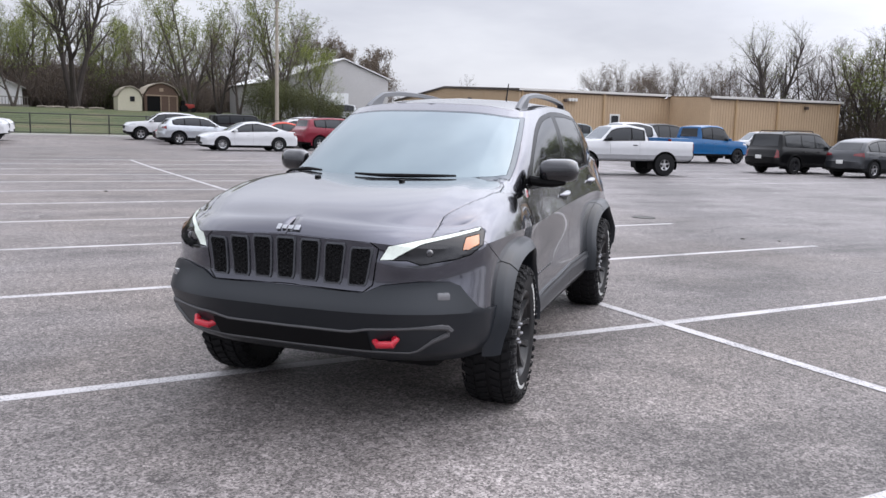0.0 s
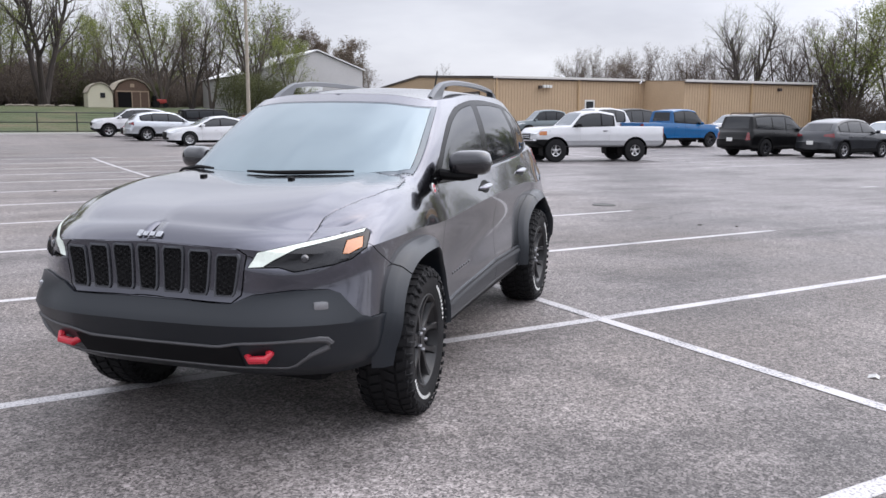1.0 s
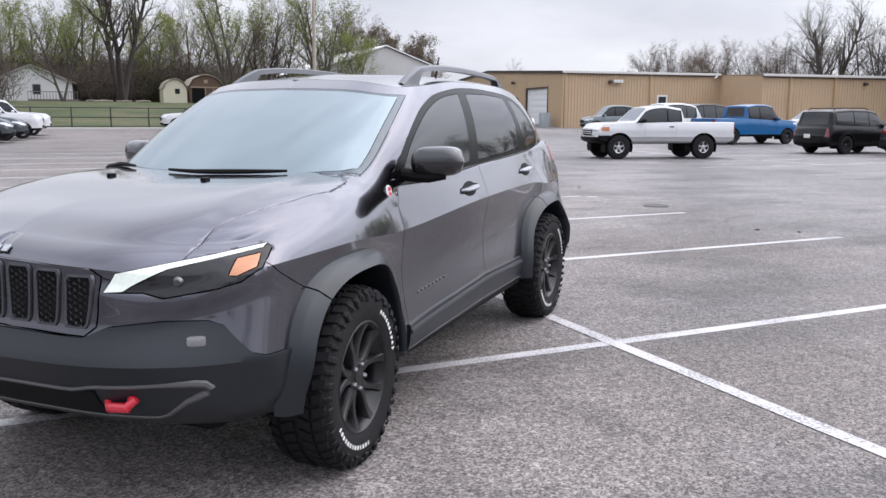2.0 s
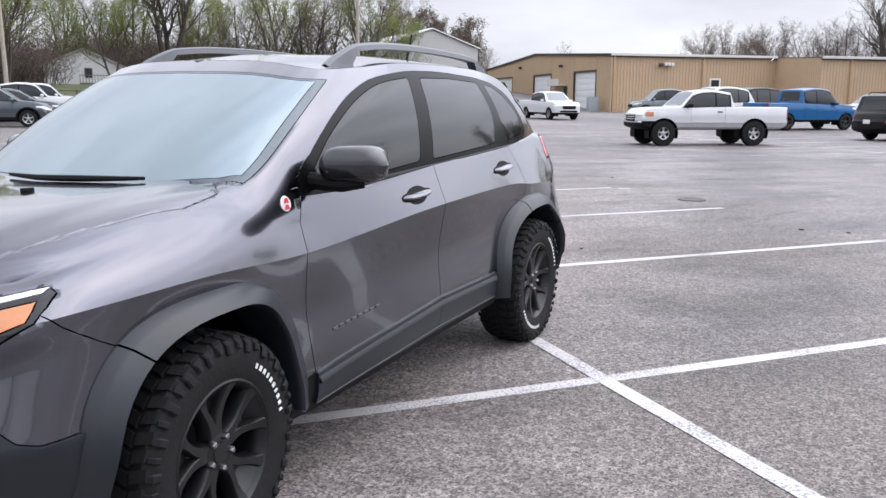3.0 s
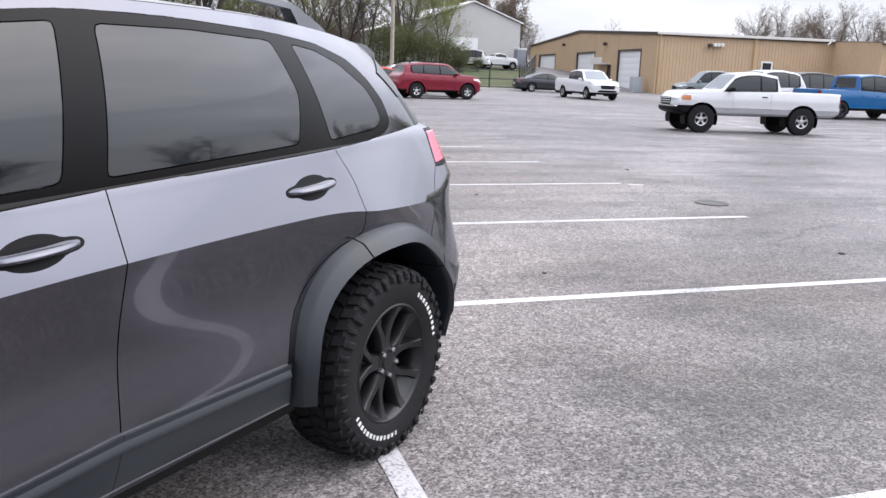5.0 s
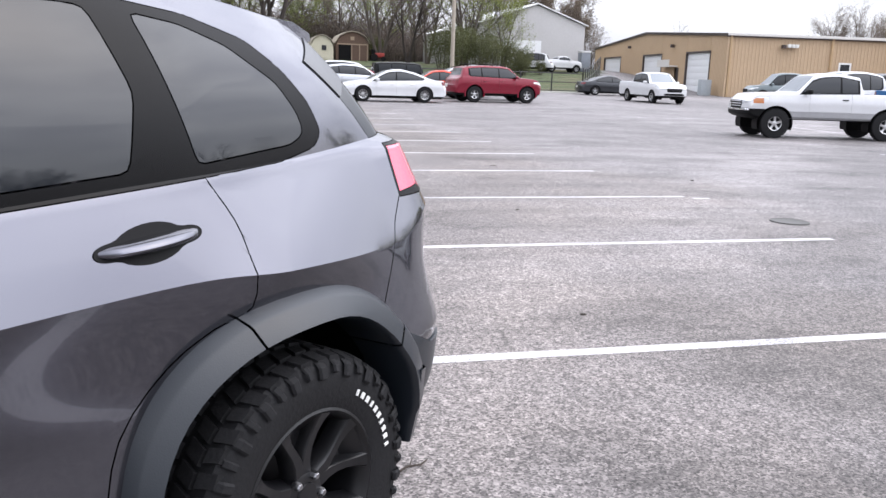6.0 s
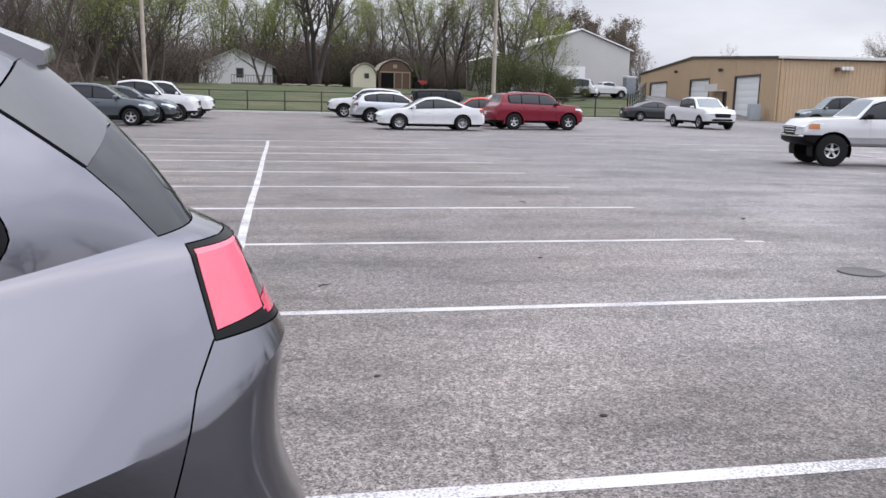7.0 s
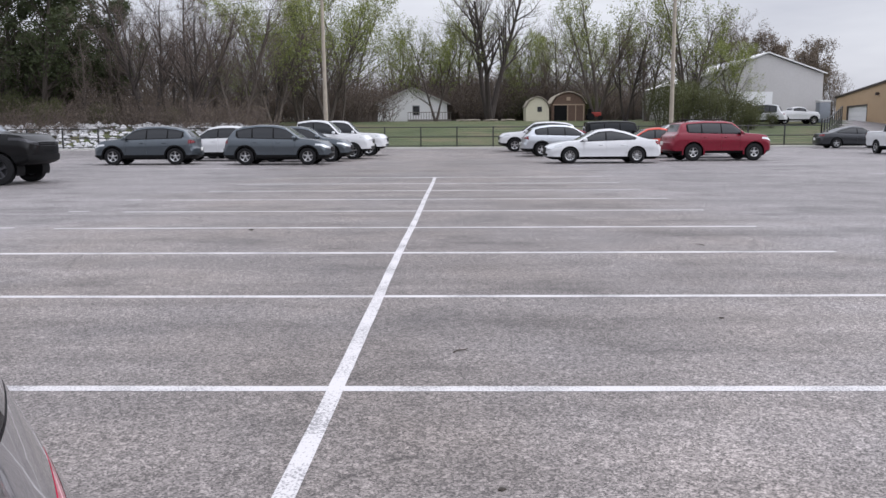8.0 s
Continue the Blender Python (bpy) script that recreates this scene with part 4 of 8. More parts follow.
        for k in range(9):
            u = k / 8
            q = (1 - abs(2 * u - 1) ** 3.5) ** 0.5
            rws.append([(xm - 0.04 * u + 0.075 * q * math.copysign(abs(math.cos(a)) ** 0.7, math.cos(a)), sd * (W2 - 0.02 + 0.21 * u), zm + 0.075 * (0.3 + 0.7 * q) * math.copysign(abs(math.sin(a)) ** 0.7, math.sin(a)) * (q > 0)) for a in [2 * math.pi * i / 14 for i in range(14)]])
        quad_strip(nb, rws, close=True)
        tube(nb, [(xm, sd * (W2 - 0.14), zm - 0.06), (xm, sd * (W2 + 0.04), zm - 0.05)], 0.03, 6)
        part("door_mirror", nb, s.get("mirror", color), th)
        for hx in (wb / 2, -wb / 2):
            nb = bmesh.new()
            arc = [(hx + (R + 0.004) * math.cos(a), r + (R + 0.004) * math.sin(a)) for a in [-0.35 + (math.pi + 0.7) * k / 20 for k in range(21)]]
            quad_strip(nb, [[(q[0], sd * W2 * 0.955, q[1]) for q in arc], [(q[0], sd * W2 * 0.5, q[1]) for q in arc]])
            nb.faces.new([nb.verts.new((q[0], sd * W2 * 0.5, q[1])) for q in arc])
            part("wheel_well", nb, M_BLACK, th)
            wheel_parts(th, hx, sd * (W2 - 0.125), r, 0.225, rim, s.get("spokes", 5), sd, s.get("rf", 0.94))
            if s.get("clad") or s.get("flare"):
                nb = bmesh.new()
                rws = []
                for k in range(23):
                    a = -0.22 + (math.pi + 0.44) * k / 22
                    rws.append([(hx + q * math.cos(a), sd * (min(side_y(hx + (R + 0.06) * math.cos(a), max(zb + 0.1, r + (R + 0.06) * math.sin(a))), W2) + o), r + q * math.sin(a)) for q, o in ((R - 0.006, -0.05), (R - 0.004, 0.016), (R + 0.05, 0.018), (R + 0.062, -0.004))])
                quad_strip(nb, rws)
                part("arch_trim", nb, M_BLACK if s.get("clad") else color, th)
        if s.get("rack"):
            nb = bmesh.new()
            yr = tum * W2 * 0.84
            tube(nb, [(xf - 0.15, sd * yr, H - 0.05), (xf - 0.28, sd * yr, H + 0.045), (xr + 0.35, sd * yr, H + 0.03), (xr + 0.22, sd * yr, H - 0.06)], 0.02, 8)
            part("roof_rail", nb, M_BLACK, th)
    if s.get("basket"):
        for k in range(5):
            nb = bmesh.new()
            bx = xf - 0.35 - (xf - xr - 0.8) * k / 4
            tube(nb, [(bx, -tum * W2 * 0.84, H + 0.04), (bx, 0, H + 0.055), (bx, tum * W2 * 0.84, H + 0.04)], 0.018, 6)
            part("roof_bar", nb, M_BLACK, th)
    if plate:
        nb = bmesh.new()
        zp = zb + 0.42 if not bed else zb + 0.22
        hit = tree.ray_cast(Vector((-5.0, 0.05, zp)), Vector((1, 0, 0)))
        xp = hit[0].x if hit[0] is not None else xr0
        box(nb, xp - 0.020, xp - 0.004, -0.16, 0.16, zp - 0.08, zp + 0.08, 0.004)
        part("number_plate", nb, M_PLATE, th)
    nb = bmesh.new()
    box(nb, xr0 + 0.25, xf0 - 0.25, -W2 * 0.72, W2 * 0.72, zb - 0.03, zb + 0.10, 0.03)
    part("underbody", nb, M_BLACK, th)
    bm.free()
    skin.free()
    return th


P_WHITE, P_BLACK, P_RED = paint("white", (0.58, 0.585, 0.60)), paint("black", (0.003, 0.003, 0.0035), coat=0.3), paint("red", (0.17, 0.006, 0.020), 0.2)
P_BLUE, P_SILVER, P_GREY = paint("blue", (0.004, 0.092, 0.25), 0.0), paint("silver", (0.48, 0.50, 0.53), 0.7), paint("grey", (0.080, 0.094, 0.108), 0.6)
P_DGREY, P_TEAL, P_ORANGE = paint("dark_grey", (0.035, 0.037, 0.042), 0.5), paint("teal_grey", (0.17, 0.20, 0.21), 0.4), paint("orange_red", (0.5, 0.05, 0.025), 0.2)

vehicle("sedan", 6.85, 36.9, 181, P_WHITE, "white four-door sedan parked in a stall", "sedan", spokes=10)
vehicle("suv", 12.55, 39.25, 5, P_RED, "red off-road SUV with roof rack", "suv", L=4.82, W=1.92, H=1.78, wb=2.79, r=0.39, rf=0.82, gap=0.08, zb=0.36, nose=0.94, hood=1.13, cowl=1.24, belt=1.14, rear=1.24, rack=True, basket=True, clad=False, flare=True, xa=0.92, xf=0.34, xr=-1.95, xd=-2.12, rake=0.03, tum=0.74)
vehicle("suv", 6.5, 45.9, 2, P_SILVER, "silver compact crossover parked nose to nose", "suv", H=1.66, rack=False)
vehicle("suv", 5.8, 53.9, 180, P_WHITE, "white full-size SUV beside a red car", "suv", L=5.2, W=2.0, H=1.85, wb=3.0, r=0.40, zb=0.36, nose=0.96, hood=1.14, cowl=1.24, belt=1.14, rear=1.22, xr=-2.1, xd=-2.4, tail=-2.0)
vehicle("sedan", 6.9, 50.0, 180, P_RED, "red compact car between lighter cars", "sedan", L=4.5, wb=2.65, H=1.48)
vehicle("suv", 10.2, 50.0, 0, P_BLACK, "black boxy off-roader with a black top", "suv", L=4.7, H=1.86, wb=2.95, r=0.40, zb=0.4, nose=1.0, hood=1.13, cowl=1.2, belt=1.14, rear=1.2, xa=0.9, xf=0.65, xr=-2.05, xd=-2.12, tum=0.86, rake=0.0, tail=-1.9)
vehicle("sedan", 10.4, 43.2, 180, P_ORANGE, "orange-red hatchback behind a white sedan", "sedan", L=4.4, wb=2.6, H=1.5)
vehicle("suv", 12.4, 46.8, 180, P_WHITE, "white wagon with a roof rack", "suv", H=1.68, rack=True)
vehicle("suv", 13.6, 42.9, 2, P_WHITE, "white crossover beside a red SUV", "suv", H=1.68)
vehicle("suv", 15.4, 50.6, 0, P_WHITE, "white tall SUV in the back row", "suv", H=1.86, L=4.9)
vehicle("sedan", 27.3, 57.4, -4, P_DGREY, "dark grey sedan beside the tan building", "sedan")
vehicle("pickup", 24.7, 45.6, -90, P_WHITE, "white crew-cab pickup truck facing the lot", "pickup", L=5.33, wb=3.18, W=1.98, H=1.80, r=0.37, zb=0.35, nose=0.90, hood=1.08, cowl=1.18, belt=1.09, rear=1.22, bed=(-1.15, 0.8), fo=0.95, xa=1.1, xf=0.42, xr=-0.98, xd=-1.08, tail=-0.96, tum=0.72)
vehicle("pickup", 17.15, 20.93, 167, P_WHITE, "white extended-cab pickup with silver lower body", "pickup", L=5.45, wb=3.33, W=1.83, H=1.94, r=0.435, gap=0.095, rf=0.74, zb=0.58, nose=1.10, hood=1.27, cowl=1.35, belt=1.27, rear=1.34, fo=0.86, xa=1.0, xf=0.42, xr=-0.80, xd=-0.90, tail=-0.78, bed=(-0.98, 0.95), tum=0.72, grille=M_CHROME, amber=True, two_tone=mat("silver_stripe", (0.27, 0.27, 0.28), 0.35), pillars=(-0.22,), doors=(0.68, -0.55), stripe=0.80, bumper=M_BLACK, grille_h=0.27, bow=0.13, mirror=M_BLACK, handle=M_BLACK)
vehicle("pickup", 30.65, 29.7, -2, P_BLUE, "bright blue crew-cab pickup truck", "pickup", W=2.03, H=2.08, rim=M_DARKALLOY, L=5.89, wb=3.68, xa=1.3, xf=0.68, xr=-0.85, xd=-0.95)
vehicle("suv", 28.7, 21.6, 0, P_BLACK, "black full-size SUV seen from behind", "suv", L=5.1, W=1.98, H=1.90, wb=2.95, r=0.39, zb=0.34, nose=1.0, hood=1.14, cowl=1.24, belt=1.12, rear=1.2, xr=-2.25, xd=-2.42, tail=-2.15, tall_lamp=True, tum=0.78, rake=0.02, rack=True, rim=M_DARKALLOY)
vehicle("suv", 29.9, 18.6, 0, P_DGREY, "dark grey crossover with a sloping rear window", "suv", H=1.70, xr=-1.65, xd=-2.15)
vehicle("suv", -12.8, 37.4, 182, P_GREY, "grey compact SUV parked side-on", "suv", H=1.66, L=4.48, wb=2.67)
vehicle("suv", -6.9, 36.8, -1, P_GREY, "metallic grey crossover with dark lower trim", "suv", H=1.69, L=4.62, wb=2.66)
vehicle("suv", -6.5, 40.1, 0, P_GREY, "blue-grey crossover behind another", "suv", H=1.64)
vehicle("pickup", -6.4, 43.4, 0, P_WHITE, "white full-size pickup with chrome grille", "pickup", L=5.9, wb=3.75, H=1.95, grille=M_CHROME)
vehicle("pickup", -6.0, 47.9, 0, P_WHITE, "white pickup truck in the back row", "pickup", H=1.95)
vehicle("suv", -10.9, 41.6, 181, P_WHITE, "white compact SUV seen from behind", "suv", H=1.68)
vehicle("suv", -10.7, 45.0, 180, P_DGREY, "dark SUV in the back row", "suv", H=1.70)
vehicle("pickup", -14.30, 25.5, 0, P_BLACK, "tall black pickup truck with dark wheels", "pickup", rim=M_DARKALLOY, W=2.04, H=2.16, r=0.45, gap=0.09, zb=0.60, nose=1.26, hood=1.44, cowl=1.52, belt=1.44, rear=1.55, bed=(-1.04, 1.0), bow=0.16, lamp=M_DARKALLOY, bumper=M_BLACK)
vehicle("suv", 36.5, 20.8, 180, P_WHITE, "white wagon in the far row", "suv", H=1.62)
vehicle("sedan", 37.0, 17.6, 180, P_RED, "red car in the far row", "sedan")
vehicle("suv", 33.0, 15.2, 0, P_SILVER, "silver crossover in the far row", "suv")
vehicle("suv", 36.5, 50.0, 165, P_TEAL, "teal-grey older SUV facing the lot", "suv", H=2.08, L=4.7, nose=0.95, hood=1.14, cowl=1.26, belt=1.18, rear=1.26, zb=0.36, r=0.39)
vehicle("suv", 26.9, 32.2, 180, P_WHITE, "white SUV behind a white pickup", "suv", H=2.08, belt=1.2, rear=1.28, cowl=1.28, hood=1.14, nose=0.95, zb=0.36, r=0.39)
vehicle("suv", 31.2, 34.6, 180, P_BLACK, "black SUV behind a blue pickup", "suv", H=2.06, L=5.0, wb=2.95, xr=-2.05, xd=-2.35, tail=-1.95)
vehicle("suv", 48.6, 41.5, 160, P_WHITE, "white boxy SUV near the tan building", "suv", H=1.85)


# ---- the dark grey SUV ----
def rounded_path(hx, hz, a, b, n, foot_f, foot_r, steps=30):
    """A squarish wheel-arch line from the front foot over the top to the rear foot, as (x, z)."""
    a, ar = a if isinstance(a, tuple) else (a, a)
    pts = [(hx + a * 0.985, foot_f), (hx + a, (foot_f + hz) / 2)]
    for k in range(steps + 1):
        t = math.pi * k / steps
        c, s = math.cos(t), math.sin(t)
        pts.append((hx + (a if c > 0 else ar) * math.copysign(abs(c) ** (2 / n), c), hz + b * abs(s) ** (2 / n)))
    pts += [(hx - ar, (foot_r + hz) / 2), (hx - ar * 0.985, foot_r)]
    return pts


def hero_levels():
    """Half outlines of the lower body from the nose's middle round to the tail's, level by level."""
    return [
        [(2.12, 0, 0.36), (2.10, 0.40, 0.36), (2.01, 0.66, 0.365), (1.87, 0.79, 0.38), (1.77, 0.82, 0.40), (1.38, 0.83, 0.35), (0.78, 0.785, 0.285), (-0.1, 0.803, 0.315), (-1.0, 0.815, 0.335), (-1.38, 0.835, 0.38), (-1.80, 0.83, 0.42), (-2.02, 0.71, 0.43), (-2.12, 0.40, 0.43), (-2.14, 0, 0.43)],
        [(2.26, 0, 0.43), (2.24, 0.40, 0.43), (2.14, 0.67, 0.44), (1.96, 0.81, 0.455), (1.80, 0.855, 0.47), (1.38, 0.862, 0.43), (0.78, 0.808, 0.355), (-0.1, 0.826, 0.395), (-1.0, 0.838, 0.41), (-1.38, 0.862, 0.45), (-1.84, 0.86, 0.49), (-2.08, 0.74, 0.50), (-2.19, 0.42, 0.50), (-2.21, 0, 0.50)],
        [(2.38, 0, 0.625), (2.355, 0.40, 0.625), (2.235, 0.67, 0.62), (2.03, 0.83, 0.61), (1.83, 0.865, 0.60), (1.38, 0.868, 0.56), (0.78, 0.812, 0.445), (-0.1, 0.831, 0.515), (-1.0, 0.842, 0.525), (-1.38, 0.866, 0.58), (-1.86, 0.865, 0.65), (-2.125, 0.745, 0.69), (-2.25, 0.43, 0.71), (-2.275, 0, 0.71)],
        [(2.338, 0, 0.75), (2.313, 0.40, 0.75), (2.18, 0.65, 0.755), (2.02, 0.80, 0.77), (1.83, 0.85, 0.78), (1.38, 0.836, 0.75), (0.78, 0.787, 0.68), (-0.1, 0.806, 0.73), (-1.0, 0.820, 0.75), (-1.38, 0.836, 0.78), (-1.86, 0.825, 0.83), (-2.085, 0.715, 0.86), (-2.185, 0.43, 0.87), (-2.21, 0, 0.87)],
        [(2.335, 0, 0.945), (2.31, 0.40, 0.93), (2.168, 0.63, 0.90), (2.012, 0.778, 0.905), (1.815, 0.843, 0.915), (1.38, 0.858, 0.922), (0.78, 0.806, 0.895), (-0.1, 0.832, 0.952), (-1.0, 0.846, 0.978), (-1.38, 0.860, 0.955), (-1.82, 0.805, 0.948), (-2.105, 0.71, 1.03), (-2.208, 0.45, 1.055), (-2.238, 0, 1.06)],
        [(2.23, 0, 1.015), (2.19, 0.40, 0.998), (2.06, 0.60, 0.985), (1.93, 0.705, 0.99), (1.76, 0.76, 1.025), (1.38, 0.770, 1.072), (0.86, 0.747, 1.086), (-0.1, 0.773, 1.108), (-1.0, 0.782, 1.155), (-1.40, 0.745, 1.170), (-1.80, 0.70, 1.190), (-2.04, 0.655, 1.205), (-2.142, 0.39, 1.225), (-2.17, 0, 1.232)],
    ]


HERO_BASE = [(1.24, 0, 1.135), (1.19, 0.40, 1.145), (1.05, 0.64, 1.155), (0.86, 0.736, 1.104), (-0.1, 0.760, 1.135), (-1.0, 0.770, 1.180), (-1.40, 0.732, 1.193), (-1.77, 0.68, 1.220), (-1.985, 0.605, 1.240), (-2.085, 0.35, 1.252), (-2.11, 0, 1.258)]
HERO_TOP = [(0.46, 0, 1.60), (0.45, 0.33, 1.59), (0.39, 0.553, 1.561), (0.12, 0.598, 1.578), (-0.25, 0.608, 1.608), (-0.92, 0.600, 1.608), (-1.32, 0.575, 1.585), (-1.66, 0.525, 1.545), (-1.78, 0.42, 1.535), (-1.84, 0.24, 1.54), (-1.86, 0, 1.545)]


def coons(c0, c1, d0, d1):
    """A patch between four border curves; c0 and c1 run along u, d0 and d1 along v."""
    nu, nv = len(c0), len(d0)
    rows = []
    for j in range(nv):
        v = j / (nv - 1)
        row = []
        for i in range(nu):
            u = i / (nu - 1)
            p = (1 - v) * c0[i] + v * c1[i] + (1 - u) * d0[j] + u * d1[j]
            p = p - ((1 - u) * (1 - v) * c0[0] + u * (1 - v) * c0[-1] + (1 - u) * v * c1[0] + u * v * c1[-1])
            row.append(p)
        rows.append(row)
    return rows


def resample(pts, n):
    d = [0.0]
    for a, b in zip(pts, pts[1:]):
        d.append(d[-1] + float(np.linalg.norm(b - a)))
    out = []
    for k in range(n):
        s = d[-1] * k / (n - 1)
        i = max(0, min(len(pts) - 2, int(np.searchsorted(d, s)) - 1))
        u = (s - d[i]) / max(1e-9, d[i + 1] - d[i])
        out.append(pts[i] * (1 - u) + pts[i + 1] * u)
    return out


def all_terrain_wheel(parent, x, y, side, turn=0.0):
    """A knobbly tyre with pale sidewall marks on a black five-spoke alloy rim."""
    r, h = 0.372, 0.122
    bm = bmesh.new()
    lathe(bm, [(0.222, -h * 0.92), (0.26, -h * 1.03), (0.315, -h * 1.06), (0.345, -h * 0.98), (0.360, -h * 0.84), (0.362, 0), (0.360, h * 0.84), (0.345, h * 0.98), (0.315, h * 1.06), (0.29, h * 1.055), (0.26, h * 1.03), (0.235, h * 0.97), (0.222, h * 0.92), (0.215, h * 0.5), (0.215, -h * 0.9)], 72)
    wh = part("wheel", bm, M_RUBBER, parent, "all-terrain tyre on a black alloy rim")
    wh.matrix_basis = Matrix.Translation((x, y, 0.366)) @ Matrix.Rotation(turn, 4, "Z")
    # tread lugs
    bm = bmesh.new()

    def lug(a0, a1, o0, o1, r0, r1, skew):
        v = []
        for rr in (r0, r1):
            for (aa, oo) in ((a0, o0), (a1, o0), (a1 + skew, o1), (a0 + skew, o1)):
                drop = 0.012 * max(0.0, abs(oo) / h - 0.8) / 0.2
                q = 0.94 if rr == r1 else 1.0
                am, om = (a0 + a1 + skew) / 2, (o0 + o1) / 2
                aa2, oo2 = am + (aa - am) * q, om + (oo - om) * q
                v.append(bm.verts.new(((rr - drop) * math.cos(aa2), oo2, (rr - drop) * math.sin(aa2))))
        for f in ((4, 5, 6, 7), (0, 1, 5, 4), (1, 2, 6, 5), (2, 3, 7, 6), (3, 0, 4, 7)):
            bm.faces.new([v[i] for i in f])

    n = 44
    st = 2 * math.pi / n
    for k in range(n):
        a = k * st
        j = random.uniform(-0.06, 0.06) * st
        lug(a + j, a + st * 0.70 + j, h * 0.60, h * (1.0 if k % 2 else 0.93), 0.355, r, 0.03)
        lug(a + j, a + st * 0.70 + j, -h * 0.60, -h * (1.0 if k % 2 else 0.93), 0.355, r, 0.03)
        lug(a + st * 0.2, a + st * 0.95, h * 0.10, h * 0.52, 0.355, r, -0.05)
        lug(a + st * 0.5, a + st * 1.22, -h * 0.52, -h * 0.06, 0.355, r, 0.05)
        # shoulder biters running down the sidewall
        c, t = Vector((math.cos(a + st * 0.35), 0, math.sin(a + st * 0.35))), Vector((-math.sin(a + st * 0.35), 0, math.cos(a + st * 0.35)))
        for sd in (1, -1):
            w = 0.014 if k % 2 else 0.010
            lowr = 0.318 if k % 2 else 0.330
            pts = [c * 0.356 + AY * sd * h * 0.92, c * 0.345 + AY * sd * h * 1.06, c * lowr + AY * sd * h * 1.11, c * (lowr - 0.006) + AY * sd * h * 1.05]
            quad_strip(bm, [[p - t * w for p in pts], [p - t * w * 0.6 + AY * sd * 0.006 for p in pts], [p + t * w * 0.6 + AY * sd * 0.006 for p in pts], [p + t * w for p in pts]])
    tagged(part("tread", bm, M_RUBBER, wh, sharp=25), kind="stuff")
    # pale raised sidewall marks, as plain blocks
    bm = bmesh.new()
    for start, count in ((2.97, 10), (5.78, 13)):
        for k in range(count):
            a = start - k * 0.092
            w = 0.023 if k % 3 else 0.015
            rows = []
            for rr in (0.273, 0.290):
                rows.append([((rr) * math.cos(a + s * w), side * (h * 1.062 + (0.0035 if abs(s) < 0.9 else 0.0)), rr * math.sin(a + s * w)) for s in (-1, -0.8, 0.8, 1)])
            quad_strip(bm, rows)
    tagged(part("sidewall_marks", bm, mat("white_rubber", (0.62, 0.62, 0.6), 0.7), wh, "white raised sidewall marks"), kind="stuff")
    # rim
    rim_m = mat("satin_black_rim", (0.005, 0.005, 0.006), 0.34, 0.0, var=0.15, spec=0.4)
    bm = bmesh.new()
    lathe(bm, [(0.226, h * 0.90), (0.231, h * 0.96), (0.224, h * 0.985), (0.212, h * 0.88), (0.200, h * 0.55), (0.196, -h * 0.55), (0.0, -h * 0.56)], 48)
    for k in range(5):
        a = 2 * math.pi * k / 5 + 0.2
        for sg in (-1, 1):
            rows = []
            for rr, off, wd, yy in ((0.030, 0.25, 0.017, 0.70), (0.060, 0.19, 0.019, 0.73), (0.092, 0.15, 0.018, 0.74), (0.122, 0.20, 0.015, 0.75), (0.160, 0.275, 0.014, 0.78), (0.192, 0.315, 0.017, 0.85), (0.217, 0.335, 0.024, 0.94)):
                aa = a + sg * off
                c, t = Vector((math.cos(aa), 0, math.sin(aa))), Vector((-math.sin(aa), 0, math.cos(aa)))
                p = c * rr
                rows.append([p - t * wd * 1.35 + AY * (h * yy - 0.050), p - t * wd + AY * (h * yy - 0.006), p - t * wd * 0.72 + AY * h * yy, p + t * wd * 0.72 + AY * h * yy, p + t * wd + AY * (h * yy - 0.006), p + t * wd * 1.35 + AY * (h * yy - 0.050)])
            quad_strip(bm, rows)
        # sloping web between the two arms of a spoke
        rows = []
        for rr, off, yy in ((0.085, 0.10, 0.70), (0.120, 0.18, 0.48), (0.165, 0.26, 0.50), (0.212, 0.31, 0.86)):
            rows.append([Vector((rr * math.cos(a + off * u), h * yy, rr * math.sin(a + off * u))) for u in (-1, -0.5, 0, 0.5, 1)])
        quad_strip(bm, rows)
    for v in bm.verts:
        v.co.y *= side
    part("rim", bm, rim_m, wh, "satin black five-spoke alloy rim")
    bm = bmesh.new()
    lathe(bm, [(0.062, h * 0.45), (0.060, h * 0.72), (0.050, h * 0.75), (0.034, h * 0.76), (0.032, h * 0.80), (0.0, h * 0.81)], 24)
    for v in bm.verts:
        v.co.y *= side
    part("centre_cap", bm, rim_m, wh)
    for k in range(5):
        a = 2 * math.pi * k / 5 + 0.83
        bm = bmesh.new()
        lathe(bm, [(0.0115, h * 0.68), (0.011, h * 0.84), (0.007, h * 0.88), (0.0, h * 0.885)], 6, centre=(0.052 * math.cos(a), 0.052 * math.sin(a)))
        for v in bm.verts:
            v.co.y *= side
        part("lug_nut", bm, mat("dull_steel_nut", (0.30, 0.30, 0.31), 0.3, 1.0), wh)
    return wh


